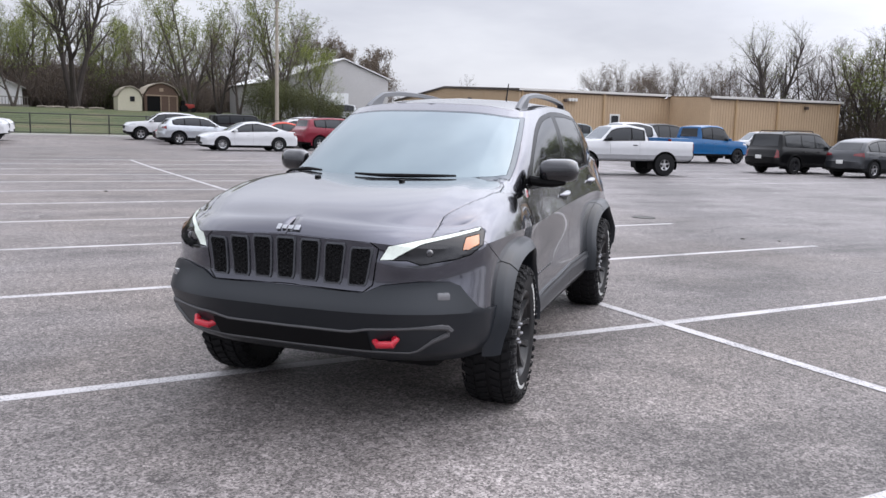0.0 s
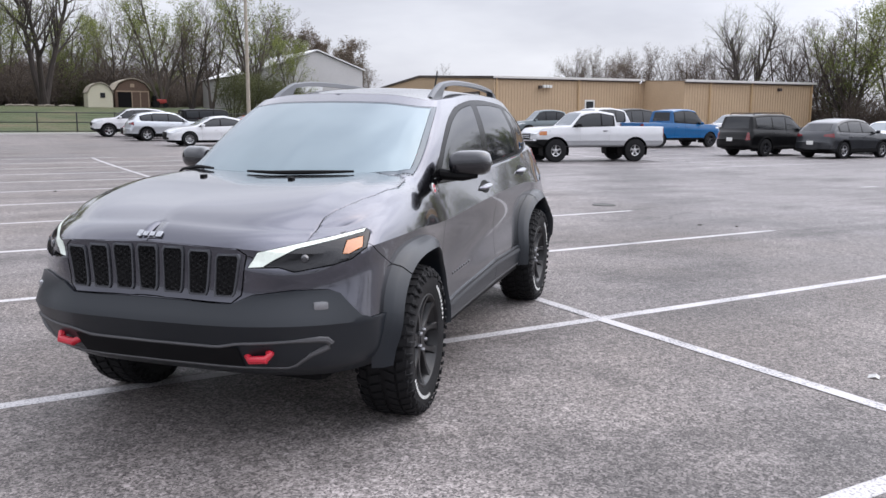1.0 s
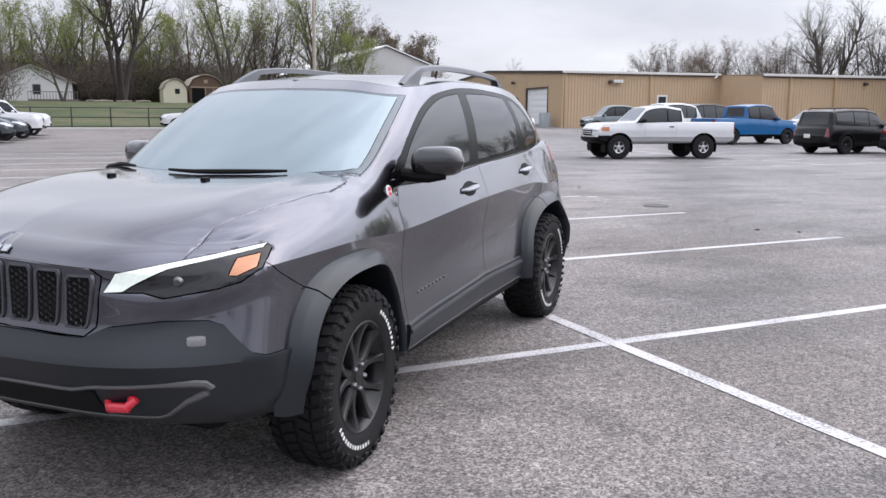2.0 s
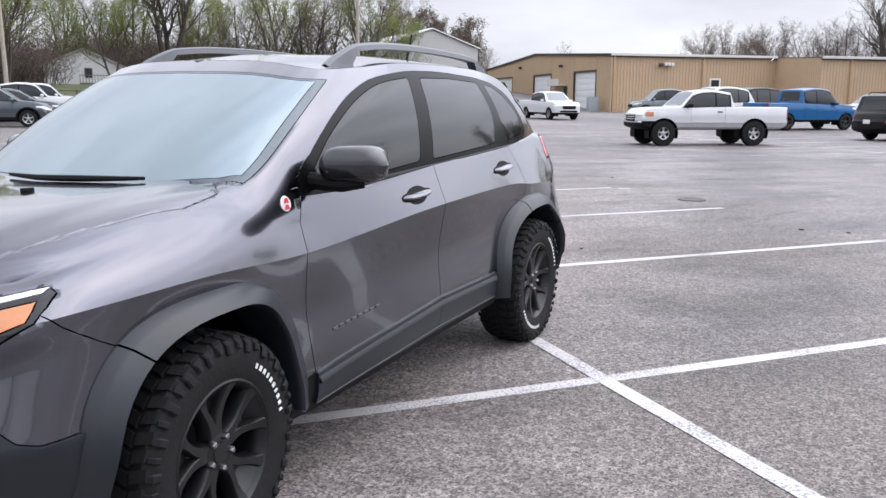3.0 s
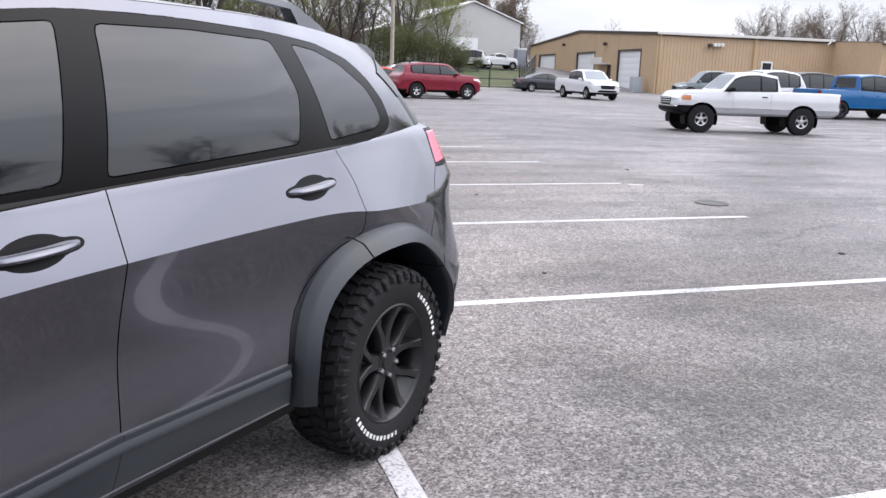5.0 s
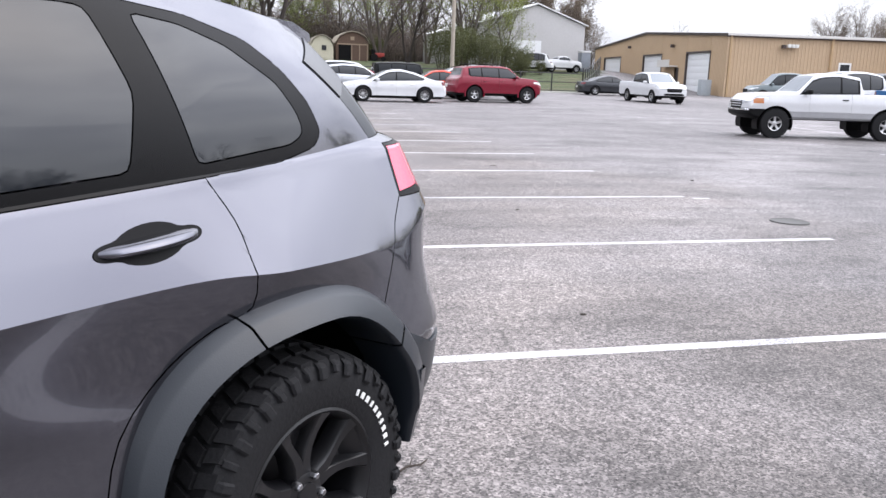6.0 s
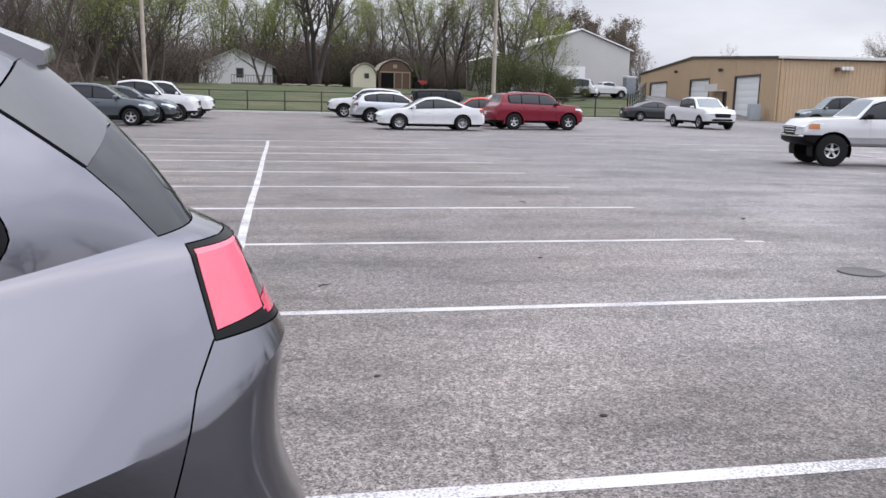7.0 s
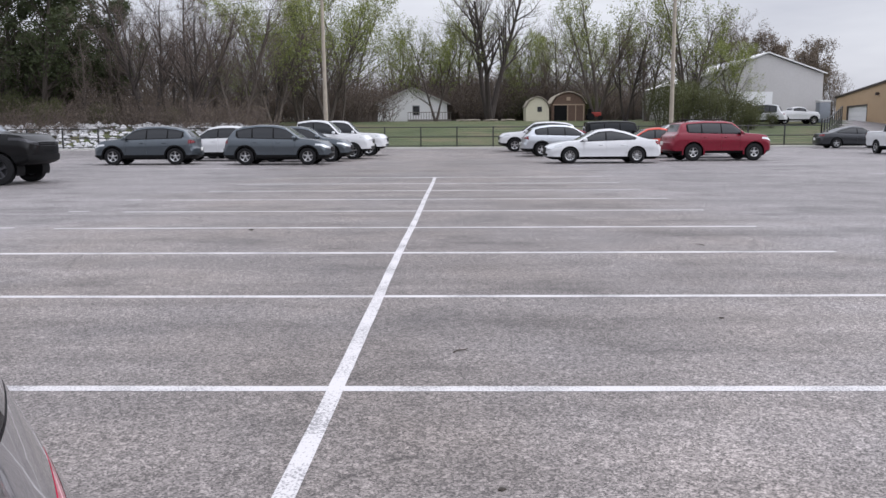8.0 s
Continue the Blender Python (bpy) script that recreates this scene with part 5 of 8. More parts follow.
def hero_suv():
    th = thing("suv", "dark grey metallic off-road SUV with red front tow hooks", "suv", pose(-1.6205, 0.502, 0, 0, 0, 222.2))
    pm = mat("granite_metallic_paint", (0.088, 0.089, 0.108), 0.17, 1.0, var=0.04, scale=3, fine=500, coat=1.0)
    clad = mat("grey_black_cladding", (0.010, 0.013, 0.0175), 0.33, var=0.10, scale=4, fine=300, bump=0.06, ior=1.5, spec=0.46)
    gloss = mat("gloss_black_trim", (0.003, 0.003, 0.0035), 0.25, ior=1.34, spec=0.22)
    LV = hero_levels()
    nc = 10
    D = [crom(l, nc) for l in LV]
    ncol = len(D[0])
    cols = []
    for j in range(ncol):
        col = []
        for span in ((0, 1, 2), (2, 3, 4), (4, 5)):
            seg = crom([D[k][j] for k in span], 9)
            if len(span) == 2 and D[4][j][0] > 0.8:
                lift = 0.014 * smoothstep(0.8, 1.2, D[4][j][0])
                seg = [q + np.array((0.4, 0.7, 0.6)) * lift * 4 * i * (9 - i) / 81 for i, q in enumerate(seg)]
            col += seg if not col else seg[1:]
        # ridge that runs below the headlamps
        for p in col:
            if p[0] > 1.78 and p[1] > 0.40:
                zr = 0.826 + 0.9 * max(0.0, p[1] - 0.62) ** 1.5 + 0.016 * (1 - smoothstep(0.44, 0.54, p[1]))
                d = p[2] - zr
                amp = 0.015 * smoothstep(0.40, 0.46, p[1]) * smoothstep(1.78, 1.95, p[0])
                k_ = smoothstep(-0.10, 0.0, d) if d < 0 else 1 - smoothstep(0.0, 0.045, d)
                out = np.array((0.85, 0.5 * smoothstep(0.45, 0.8, p[1]), 0.0))
                p += out * amp * k_
        cols.append(col)
    gb, gt = crom(HERO_BASE, nc), crom(HERO_TOP, nc)
    # shoulder, from the body's top edge into the cabin's base
    for j in range(ncol):
        if j >= 6 * nc:
            b = gb[3 * nc + (j - 6 * nc)]
            a = cols[j][-1]
            cols[j] += [a * (1 - t) + b * t + np.array((0, 0, 0.004 * math.sin(math.pi * t))) for t in (0.33, 0.66, 1.0)]
    bm = bmesh.new()
    ly = bm.faces.layers.int.new("region")
    short = len(cols[0])
    vr = [[bm.verts.new(p) for p in c] for c in cols]
    for a, b in zip(vr, vr[1:]):
        for i in range(min(len(a), len(b)) - 1):
            bm.faces.new((a[i], a[i + 1], b[i + 1], b[i]))[ly] = 1
    # cabin skin
    grow = []
    rise = (0, 0.035, 0.10, 0.18, 0.26, 0.34, 0.42, 0.50, 0.58, 0.66, 0.74, 0.81, 0.865, 0.885, 1.0)
    for j in range(len(gb)):
        b, t = gb[j], gt[j]
        w, q = smoothstep(1.5 * nc, 3.2 * nc, j), smoothstep(6.8 * nc, 8.4 * nc, j)
        out = np.array((0.035 * (1 - w) - 0.03 * q, 0.03 * w * (1 - q), 0.008))
        grow.append([b * (1 - u) + t * u + out * 4 * u * (1 - u) for u in rise])
    vg = [[bm.verts.new(p) for p in c] for c in grow]
    # the windscreen ends at the pillar, with a dark printed margin
    for j, (a, b) in enumerate(zip(vg, vg[1:])):
        for i in range(len(a) - 1):
            glass = j < 24 and i < 13
            edge = j > 21 or i in (0, 12)
            bm.faces.new((a[i], a[i + 1], b[i + 1], b[i]))[ly] = (27 if edge else 25) if glass else 20
    # roof
    front, side, rear = gt[:2 * nc + 1], gt[2 * nc:7 * nc + 1], gt[7 * nc:]
    c_mid = crom([gt[0], (0.0, 0, 1.648), (-0.7, 0, 1.662), (-1.35, 0, 1.625), gt[-1]], 10)
    f_, s_, r_, m_ = resample(front[::-1], 14), resample(side, 40), resample(rear, 14), resample(c_mid, 40)
    rf = coons(s_, m_, f_, r_)
    for j, row in enumerate(rf):
        v = j / (len(rf) - 1)
        for i, p in enumerate(row):
            u = i / (len(row) - 1)
            p[2] += 0.030 * math.sin(math.pi * min(1, v * 1.0) * 0.5) ** 0.6 * (1 - v) * 4 * u * (1 - u) * 0.7
    rv = [[bm.verts.new(p) for p in r] for r in rf]
    for a, b in zip(rv, rv[1:]):
        for i in range(len(a) - 1):
            bm.faces.new((a[i], a[i + 1], b[i + 1], b[i]))[ly] = 30
    # bonnet
    k5 = [c[short - 1] for c in cols]
    hf, hs = k5[:3 * nc + 1], k5[3 * nc:6 * nc + 1]
    back = [k5[6 * nc]] + gb[:3 * nc + 1][::-1]
    hm = crom([k5[0], (2.05, 0, 1.075), (1.7, 0, 1.13), (1.24, 0, 1.155)], 10)
    a_, b_, c_ = list(hs), resample(hm, len(hs)), hf[::-1]
    d_ = [back[0]] + [q + np.array((0, 0, 0.02 * (1 - smoothstep(0.45, 0.60, q[1])))) for q in back[2:]]
    d_[-1] = b_[-1]
    hd = coons(a_, b_, c_, d_)
    for j, row in enumerate(hd):
        v = j / (len(hd) - 1)
        for i, p in enumerate(row):
            u = i / (len(row) - 1)
            p[2] += 0.040 * (1 - v) * v ** 0.75 * (4 * u * (1 - u)) + 0.006 * math.exp(-((v - 0.50) / 0.06) ** 2) * smoothstep(0.05, 0.4, u)
    hv = [[bm.verts.new(p) for p in r] for r in hd]
    for a, b in zip(hv, hv[1:]):
        for i in range(len(a) - 1):
            bm.faces.new((a[i], a[i + 1], b[i + 1], b[i]))[ly] = 40
    bm.faces.new([bm.verts.new(p) for p in cols[6 * nc][short - 1:] + [gb[3 * nc - 1]]])[ly] = 1
    bmesh.ops.remove_doubles(bm, verts=bm.verts, dist=2e-4)
    # the wing flows into the foot of the pillar
    wing = []
    for v in bm.verts:
        x, y, z = v.co
        k = smoothstep(0.66, 0.80, x) * (1 - smoothstep(1.06, 1.20, x)) * smoothstep(0.60, 0.70, y) * smoothstep(1.0, 1.06, z) * (1 - smoothstep(1.17, 1.27, z))
        if k > 0.01 and not v.is_boundary:
            wing.append((v, k))
    for _ in range(28):
        to = [sum((e.other_vert(v).co for e in v.link_edges), Vector()) / len(v.link_edges) for v, k in wing]
        for (v, k), q in zip(wing, to):
            v.co = v.co.lerp(q, 0.5 * k)
    ax = 1.38
    # wheel openings
    for hx in (ax, -1.395):
        op = rounded_path(hx, 0.366, (0.475, 0.40) if hx > 0 else (0.49, 0.41), 0.462, 2.5, 0.1, 0.1)
        carve(bm, lambda c: c.y > 0.6 and c.z < 1.0 and abs(c.x - hx) < 0.62, op, AX, AZ, 99, ly)
    bmesh.ops.delete(bm, geom=[f for f in bm.faces if f[ly] == 99], context="FACES")
    # front clip: bumper plastic, grille panel, headlamps
    nose = lambda c: c.x > 1.72 and c.z < 1.0
    carve(bm, nose, [(-0.1, 0.715), (0.38, 0.705), (0.46, 0.742), (0.60, 0.757), (0.715, 0.752), (0.752, 0.732), (0.820, 0.632), (0.845, 0.615), (1.0, 0.615), (1.0, 0.1), (-0.1, 0.1)], AY, AZ, 2, ly)
    carve(bm, nose, [(-0.1, 0.722), (0.38, 0.708), (0.418, 0.74), (0.440, 0.905), (0.405, 0.93), (-0.1, 0.952)], AY, AZ, 4, ly)
    carve(bm, lambda c: c.x > 1.88 and c.z < 1.06, [(-0.1, 0.952), (0.395, 0.930), (0.425, 0.905), (0.468, 0.893), (0.60, 0.930), (0.705, 0.9605), (0.705, 1.08), (-0.1, 1.08)], AY, AZ, None, ly)
    for f in bm.faces:
        c = f.calc_center_median()
        if f[ly] == 1 and c.x > 1.88 and inside([(-0.1, 0.952), (0.395, 0.930), (0.425, 0.905), (0.468, 0.893), (0.60, 0.930), (0.705, 0.9605), (0.705, 1.08), (-0.1, 1.08)], c.y, c.z):
            f[ly] = 40
    BON = [(3.0, -0.1), (3.0, 0.62), (1.97, 0.625), (1.84, 0.665), (1.62, 0.71), (1.35, 0.725), (1.16, 0.69), (1.08, 0.60), (0.9, 0.55), (0.9, -0.1)]
    carve(bm, lambda c: c.z > 0.94 and c.x > 0.9, BON, AX, AY, None, ly)
    for f in bm.faces:
        c = f.calc_center_median()
        if f[ly] == 40 and not inside(BON, c.x, c.y):
            f[ly] = 1
    HL = [(0.446, 0.854), (0.478, 0.914), (0.586, 0.937), (0.691, 0.958), (0.780, 0.980), (0.800, 0.965), (0.818, 0.908), (0.783, 0.868), (0.727, 0.850), (0.606, 0.830), (0.553, 0.850)]
    lampside = lambda c: c.x > 1.84 and 0.80 < c.z < 1.03
    carve(bm, lampside, HL, AY, AZ, 5, ly)
    DRL = [(0.446, 0.854), (0.478, 0.914), (0.586, 0.937), (0.691, 0.958), (0.780, 0.980), (0.782, 0.968), (0.690, 0.943), (0.600, 0.921), (0.560, 0.897), (0.520, 0.872), (0.500, 0.856)]
    carve(bm, lambda c: lampside(c), DRL, AY, AZ, None, ly)
    for f in bm.faces:
        c = f.calc_center_median()
        if f[ly] == 5 and inside(DRL, c.y, c.z):
            f[ly] = 51
    AMB = [(0.748, 0.942), (0.788, 0.952), (0.804, 0.912), (0.772, 0.890), (0.752, 0.892)]
    carve(bm, lambda c: lampside(c), AMB, AY, AZ, None, ly)
    for f in bm.faces:
        c = f.calc_center_median()
        if f[ly] == 5 and inside(AMB, c.y, c.z):
            f[ly] = 52
    # rear clip
    carve(bm, lambda c: c.x < -1.70 and c.z < 0.9, [(-3.0, 0.63), (-1.95, 0.63), (-1.80, 0.70), (-1.5, 0.70), (-1.5, 0.0), (-3.0, 0.0)], AX, AZ, 3, ly)
    carve(bm, lambda c: c.x < -1.80 and c.y > 0.5 and 1.0 < c.z < 1.26, [(-1.920, 1.214), (-2.13, 1.224), (-2.13, 1.062), (-1.923, 1.062)], AX, AZ, 62, ly)
    lampzone = lambda c: c.x < -1.80 and c.y > 0.5 and 1.0 < c.z < 1.26
    carve(bm, lampzone, [(-1.930, 1.206), (-2.050, 1.210), (-2.056, 1.088), (-1.932, 1.076)], AX, AZ, 6, ly)
    rearlens = [(0.34, 1.212), (0.37, 1.125), (0.66, 1.075), (0.80, 1.075), (0.80, 1.212)]
    tail = lambda c: c.x < -2.0 and 1.0 < c.z < 1.26
    carve(bm, tail, rearlens, AY, AZ, None, ly)
    for f in bm.faces:
        c = f.calc_center_median()
        if f[ly] in (1, 62) and tail(c) and c.x < -2.058 and inside(rearlens, c.y, c.z):
            f[ly] = 61 if c.z > 1.128 - (c.y - 0.5) * 0.1 else 63
    # side: doors and their plastic lower strips, sill, bumper joint
    flank = lambda c: c.y > 0.5 and -1.30 < c.x < 1.02 and c.z < 1.30
    carve(bm, flank, [(0.96, 0.1), (0.96, 0.425), (0.525, 0.461), (-0.178, 0.518), (-1.0, 0.516), (-1.0, 0.1)], AX, AZ, 7, ly)
    b_seam = [(-0.24, 1.22), (-0.24, 1.143), (-0.241, 0.96), (-0.217, 0.70), (-0.196, 0.496), (-0.153, 0.362)]
    FD = [(0.762, 1.15), (0.779, 1.095), (0.828, 1.004), (0.834, 0.89), (0.824, 0.65), (0.808, 0.431), (0.811, 0.317)] + b_seam[::-1]
    r_seam = crom([(-0.845, 0.383), (-0.85, 0.52), (-0.90, 0.68), (-1.02, 0.80), (-1.14, 0.86), (-1.24, 0.89), (-1.241, 1.0), (-1.231, 1.085), (-1.183, 1.18), (-1.15, 1.25)], 3)
    RD = b_seam + [tuple(p) for p in r_seam]
    for poly, tag in ((FD, 8), (RD, 10)):
        carve(bm, flank, poly, AX, AZ, None, ly)
        for f in bm.faces:
            c = f.calc_center_median()
            if flank(c) and f[ly] in (1, 7) and inside(poly, c.x, c.z):
                f[ly] = tag if f[ly] == 1 else tag + 1
    FB = [(1.95, 0.93), (1.90, 0.885), (1.80, 0.825), (1.72, 0.785), (1.5, 0.785), (1.5, 0.3), (3.0, 0.3), (3.0, 0.93)]
    fore = lambda c: c.x > 1.62 and c.z < 1.10
    carve(bm, fore, FB, AX, AZ, None, ly)
    RB = [(-1.920, 1.064), (-1.86, 1.0), (-1.815, 0.93), (-1.775, 0.86), (-1.73, 0.78), (-1.5, 0.72), (-1.5, 0.3), (-3.0, 0.3), (-3.0, 1.070), (-2.118, 1.070)]
    aft = lambda c: c.x < -1.62 and c.z < 1.10
    carve(bm, aft, RB, AX, AZ, None, ly)
    for f in bm.faces:
        c = f.calc_center_median()
        if f[ly] == 1 and fore(c) and inside(FB, c.x, c.z):
            f[ly] = 12
        if f[ly] == 1 and aft(c) and inside(RB, c.x, c.z):
            f[ly] = 13
    # cabin glass
    cab = lambda c: c.y > 0.3 and c.z > 1.06 and -1.95 < c.x < 0.95
    DLO = soft_corners([(0.800, 1.092)] + [tuple(p) for p in crom([(0.768, 1.172), (0.615, 1.288), (0.430, 1.403), (0.262, 1.480), (0.070, 1.534), (-0.248, 1.571), (-0.60, 1.575)], 3)] + [ (-1.005, 1.557), (-1.25, 1.532), (-1.426, 1.485), (-1.523, 1.421), (-1.60, 1.336), (-1.632, 1.258), (-1.597, 1.222), (-1.452, 1.194), (-1.16, 1.180), (-0.238, 1.136), (0.455, 1.088)])
    carve(bm, cab, DLO, AX, AZ, 21, ly)
    for f in bm.faces:
        if f[ly] == 21 and f.calc_center_median().y < 0.3:
            f[ly] = 20
    GL = {22: soft_corners([(0.62, 1.110)] + [tuple(p) for p in crom([(0.700, 1.165), (0.570, 1.280), (0.390, 1.388), (0.225, 1.461), (0.040, 1.512), (-0.209, 1.541)], 3)] + [(-0.125, 1.160)]),
          23: soft_corners([(-0.250, 1.162), (-0.320, 1.541), (-0.64, 1.545), (-0.985, 1.531), (-1.037, 1.363), (-0.992, 1.205)]),
          24: soft_corners([(-1.170, 1.208), (-1.088, 1.526), (-1.22, 1.510), (-1.347, 1.470), (-1.49, 1.385), (-1.545, 1.31), (-1.558, 1.258), (-1.50, 1.232)])}
    for tag, poly in GL.items():
        carve(bm, cab, poly, AX, AZ, None, ly)
        for f in bm.faces:
            c = f.calc_center_median()
            if f[ly] == 21 and inside(poly, c.x, c.z):
                f[ly] = tag
    RW = [(-0.1, 1.285), (0.57, 1.285), (0.59, 1.30), (0.46, 1.505), (0.40, 1.518), (-0.1, 1.522)]
    carve(bm, lambda c: c.x < -1.70 and c.z > 1.1, RW, AY, AZ, None, ly)
    for f in bm.faces:
        c = f.calc_center_median()
        if f[ly] == 20 and c.x < -1.74 and inside(RW, c.y, c.z):
            f[ly] = 26
    FIN = [(-1.645, 1.44), (-1.73, 1.50), (-1.95, 1.56), (-1.95, 1.44), (-1.86, 1.40), (-1.775, 1.345)]
    WRAP = [(-1.775, 1.345), (-1.86, 1.40), (-2.15, 1.45), (-2.15, 1.226), (-1.945, 1.222), (-1.897, 1.212), (-1.825, 1.297)]
    finz = lambda c: c.y > 0.3 and c.z > 1.3 and c.x < -1.6
    carve(bm, finz, FIN, AX, AZ, None, ly)
    for f in bm.faces:
        c = f.calc_center_median()
        if f[ly] == 20 and finz(c) and inside(FIN, c.x, c.z):
            f[ly] = 28
    wrapz = lambda c: c.y > 0.3 and c.z > 1.2 and c.x < -1.7
    carve(bm, wrapz, WRAP, AX, AZ, None, ly)
    for f in bm.faces:
        c = f.calc_center_median()
        if f[ly] == 20 and wrapz(c) and inside(WRAP, c.x, c.z):
            f[ly] = 29
    bm.normal_update()
    from_skin = bm.copy()
    tree = mathutils.bvhtree.BVHTree.FromBMesh(from_skin)

    def on_skin(p, d):
        hit = tree.ray_cast(Vector(p), Vector(d))
        return hit[0] if hit[0] is not None else Vector(p)

    # --- panels ---
    body = part("body", panel(bm, ly, {1, 20, 30}, 0.002), pm, th, sharp=15)
    bonnet = part("bonnet", panel(bm, ly, {40}, 0.0012, 0.02), pm, th, sharp=28)
    for ob in (body, bonnet):
        vs = ob.data.vertices
        for e in ob.data.edges:
            a, b = vs[e.vertices[0]].co, vs[e.vertices[1]].co
            if min(a.x, b.x) > (0.70 if min(a.z, b.z) > 1.06 else 0.86) and min(a.z, b.z) > 0.955:
                e.use_edge_sharp = False
    part("front_bumper_panel", panel(bm, ly, {12}, 0.002), pm, th, sharp=28)
    part("rear_bumper_panel", panel(bm, ly, {13}, 0.002), pm, th, sharp=18)
    bumper = part("front_bumper", panel(bm, ly, {2}, 0.001, 0.02, push=0.012), clad, th, "grey-black textured plastic front bumper", sharp=28)
    part("rear_bumper", panel(bm, ly, {3}, 0.001, 0.02, push=0.008), clad, th, "grey-black plastic rear bumper", sharp=28)
    grille = part("grille", panel(bm, ly, {4}, 0.004, 0.02), pm, th, "dark grey grille panel with seven slots")
    # windscreen and its border carry a pale blue sky reflection in their colour
    part("windscreen", panel(bm, ly, {25}, 0.002, 0.006), mat("sky_tint_windscreen", (0.205, 0.255, 0.28), 0.04, 0.35, var=0.05, scale=1.2, fine=5), th, "windscreen with pale blue sky reflection in its colour")
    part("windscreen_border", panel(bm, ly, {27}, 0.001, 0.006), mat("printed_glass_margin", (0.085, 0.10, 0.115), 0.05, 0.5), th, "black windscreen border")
    part("rear_window", panel(bm, ly, {26}, 0.002, 0.006), M_GLASS, th)
    lens = mat("dark_lamp_lens", (0.010, 0.010, 0.012), 0.06, ior=1.42)
    drl = mat("lit_white_led_bar", (0.70, 0.76, 0.70), 0.25, emit=0.15)
    for sd in (1, -1):
        def put(name, tags, material, label="", parent=th, gap=0.002, depth=0.016, push=0.0):
            p = panel(bm, ly, tags, gap, depth, mirror="", push=push)
            if sd < 0:
                q = flipped(p)
                p.free()
                p = q
            return part(name, p, material, parent, label, sharp=15)

        lamp_ob = put("headlight", {5}, lens, "dark glass headlamp with a white light bar", gap=0.003)
        put("light_bar", {51}, drl, "white LED light bar", lamp_ob, 0.001, 0.004)
        put("indicator", {52}, M_AMBER, "amber indicator lens", lamp_ob, 0.001, 0.004)
        tl = put("tail_light", {6}, mat("pinkish_red_lens", (0.60, 0.03, 0.085), 0.15, coat=1.0), "bright red tail lamp lens", gap=0.001)
        put("lower_lens", {63}, MATS["pinkish_red_lens"], "bright red tail lamp lens", tl, gap=0.001)
        put("lamp_housing", {62}, gloss, "gloss black lamp housing", tl, gap=0.001)
        put("reversing_lens", {61}, mat("smoked_clear_lens", (0.16, 0.15, 0.155), 0.08, 0.3, coat=1.0), "smoked clear reversing lens", tl, gap=0.003)
        nb = bmesh.new()
        q = on_skin((3.0, 0.63, 0.878), (-1, 0, 0))
        lathe(nb, [(0.0, 0.010), (0.012, 0.008), (0.019, 0.0), (0.021, -0.004)], 20)
        bmesh.ops.rotate(nb, verts=nb.verts, cent=(0, 0, 0), matrix=Matrix.Rotation(radians(-60 if sd > 0 else -120), 3, "Z"))
        bmesh.ops.translate(nb, verts=nb.verts, vec=(q.x - 0.002, sd * q.y, q.z))
        part("projector_lens", nb, mat("projector_glass", (0.05, 0.05, 0.055), 0.05, 0.4, coat=1.0), lamp_ob)
        fd = put("front_door", {8}, pm, "dark grey metallic front door")
        put("door_cladding", {9}, clad, "grey-black plastic strip", fd, 0.001, 0.022, 0.014)
        rd = put("rear_door", {10}, pm, "dark grey metallic rear door")
        put("door_cladding", {11}, clad, "grey-black plastic strip", rd, 0.001, 0.022, 0.014)
        put("sill", {7}, M_BLACK, "black plastic sill", gap=0.001, push=0.002)
        top_of = [(0.80, 0.438), (0.525, 0.461), (-0.178, 0.518), (-0.84, 0.517)]
        low_of = [(0.80, 0.318), (0.525, 0.336), (-0.178, 0.378), (-0.84, 0.384)]
        nb = bmesh.new()
        rows = []
        for k in range(34):
            px = 0.80 - 1.64 * k / 33
            zt = lerp_table(top_of, px)
            yk = on_skin((px, 1.4, zt + 0.004), (0, -1, 0)).y
            rows.append([(px, sd * (yk + o), zt + dz) for o, dz in ((-0.004, 0.005), (0.003, 0.003), (0.021, -0.030), (0.022, -0.040), (0.012, -0.046))])
        quad_strip(nb, rows)
        part("cladding_ledge", nb, clad, th, "grey-black plastic ledge", sharp=25)
        nb = bmesh.new()
        pts = []
        for k in range(24):
            px = 0.80 - 1.64 * k / 23
            zt = lerp_table(low_of, px)
            pts.append((px, sd * (on_skin((px, 1.4, zt), (0, -1, 0)).y + 0.013), zt))
        tube(nb, pts, 0.004, 6)
        part("sill_bead", nb, mat("satin_sill_bead", (0.10, 0.10, 0.105), 0.4, 0.4), th)
        put("window_surround", {21}, gloss, "gloss black window surround", gap=0.001, depth=0.01)
        put("front_window", {22}, M_GLASS, "dark tinted side glass", gap=0.003, depth=0.008)
        put("rear_door_window", {23}, M_GLASS, "dark tinted side glass", gap=0.003, depth=0.008)
        put("quarter_window", {24}, M_GLASS, "dark tinted quarter glass", gap=0.003, depth=0.008)
        # arch flares
        for hx, ff, fr in ((ax, 0.47, 0.36), (-1.395, 0.38, 0.60)):
            pin = rounded_path(hx, 0.366, (0.465, 0.39) if hx > 0 else (0.482, 0.40), 0.449 if hx > 0 else 0.458, 2.5 if hx > 0 else 2.3, ff, fr)
            pout = rounded_path(hx, 0.366, (0.54, 0.487) if hx > 0 else (0.530, 0.50), 0.510 if hx > 0 else 0.530, 2.8 if hx > 0 else 2.4, ff - 0.02, fr - 0.02)
            rows = []
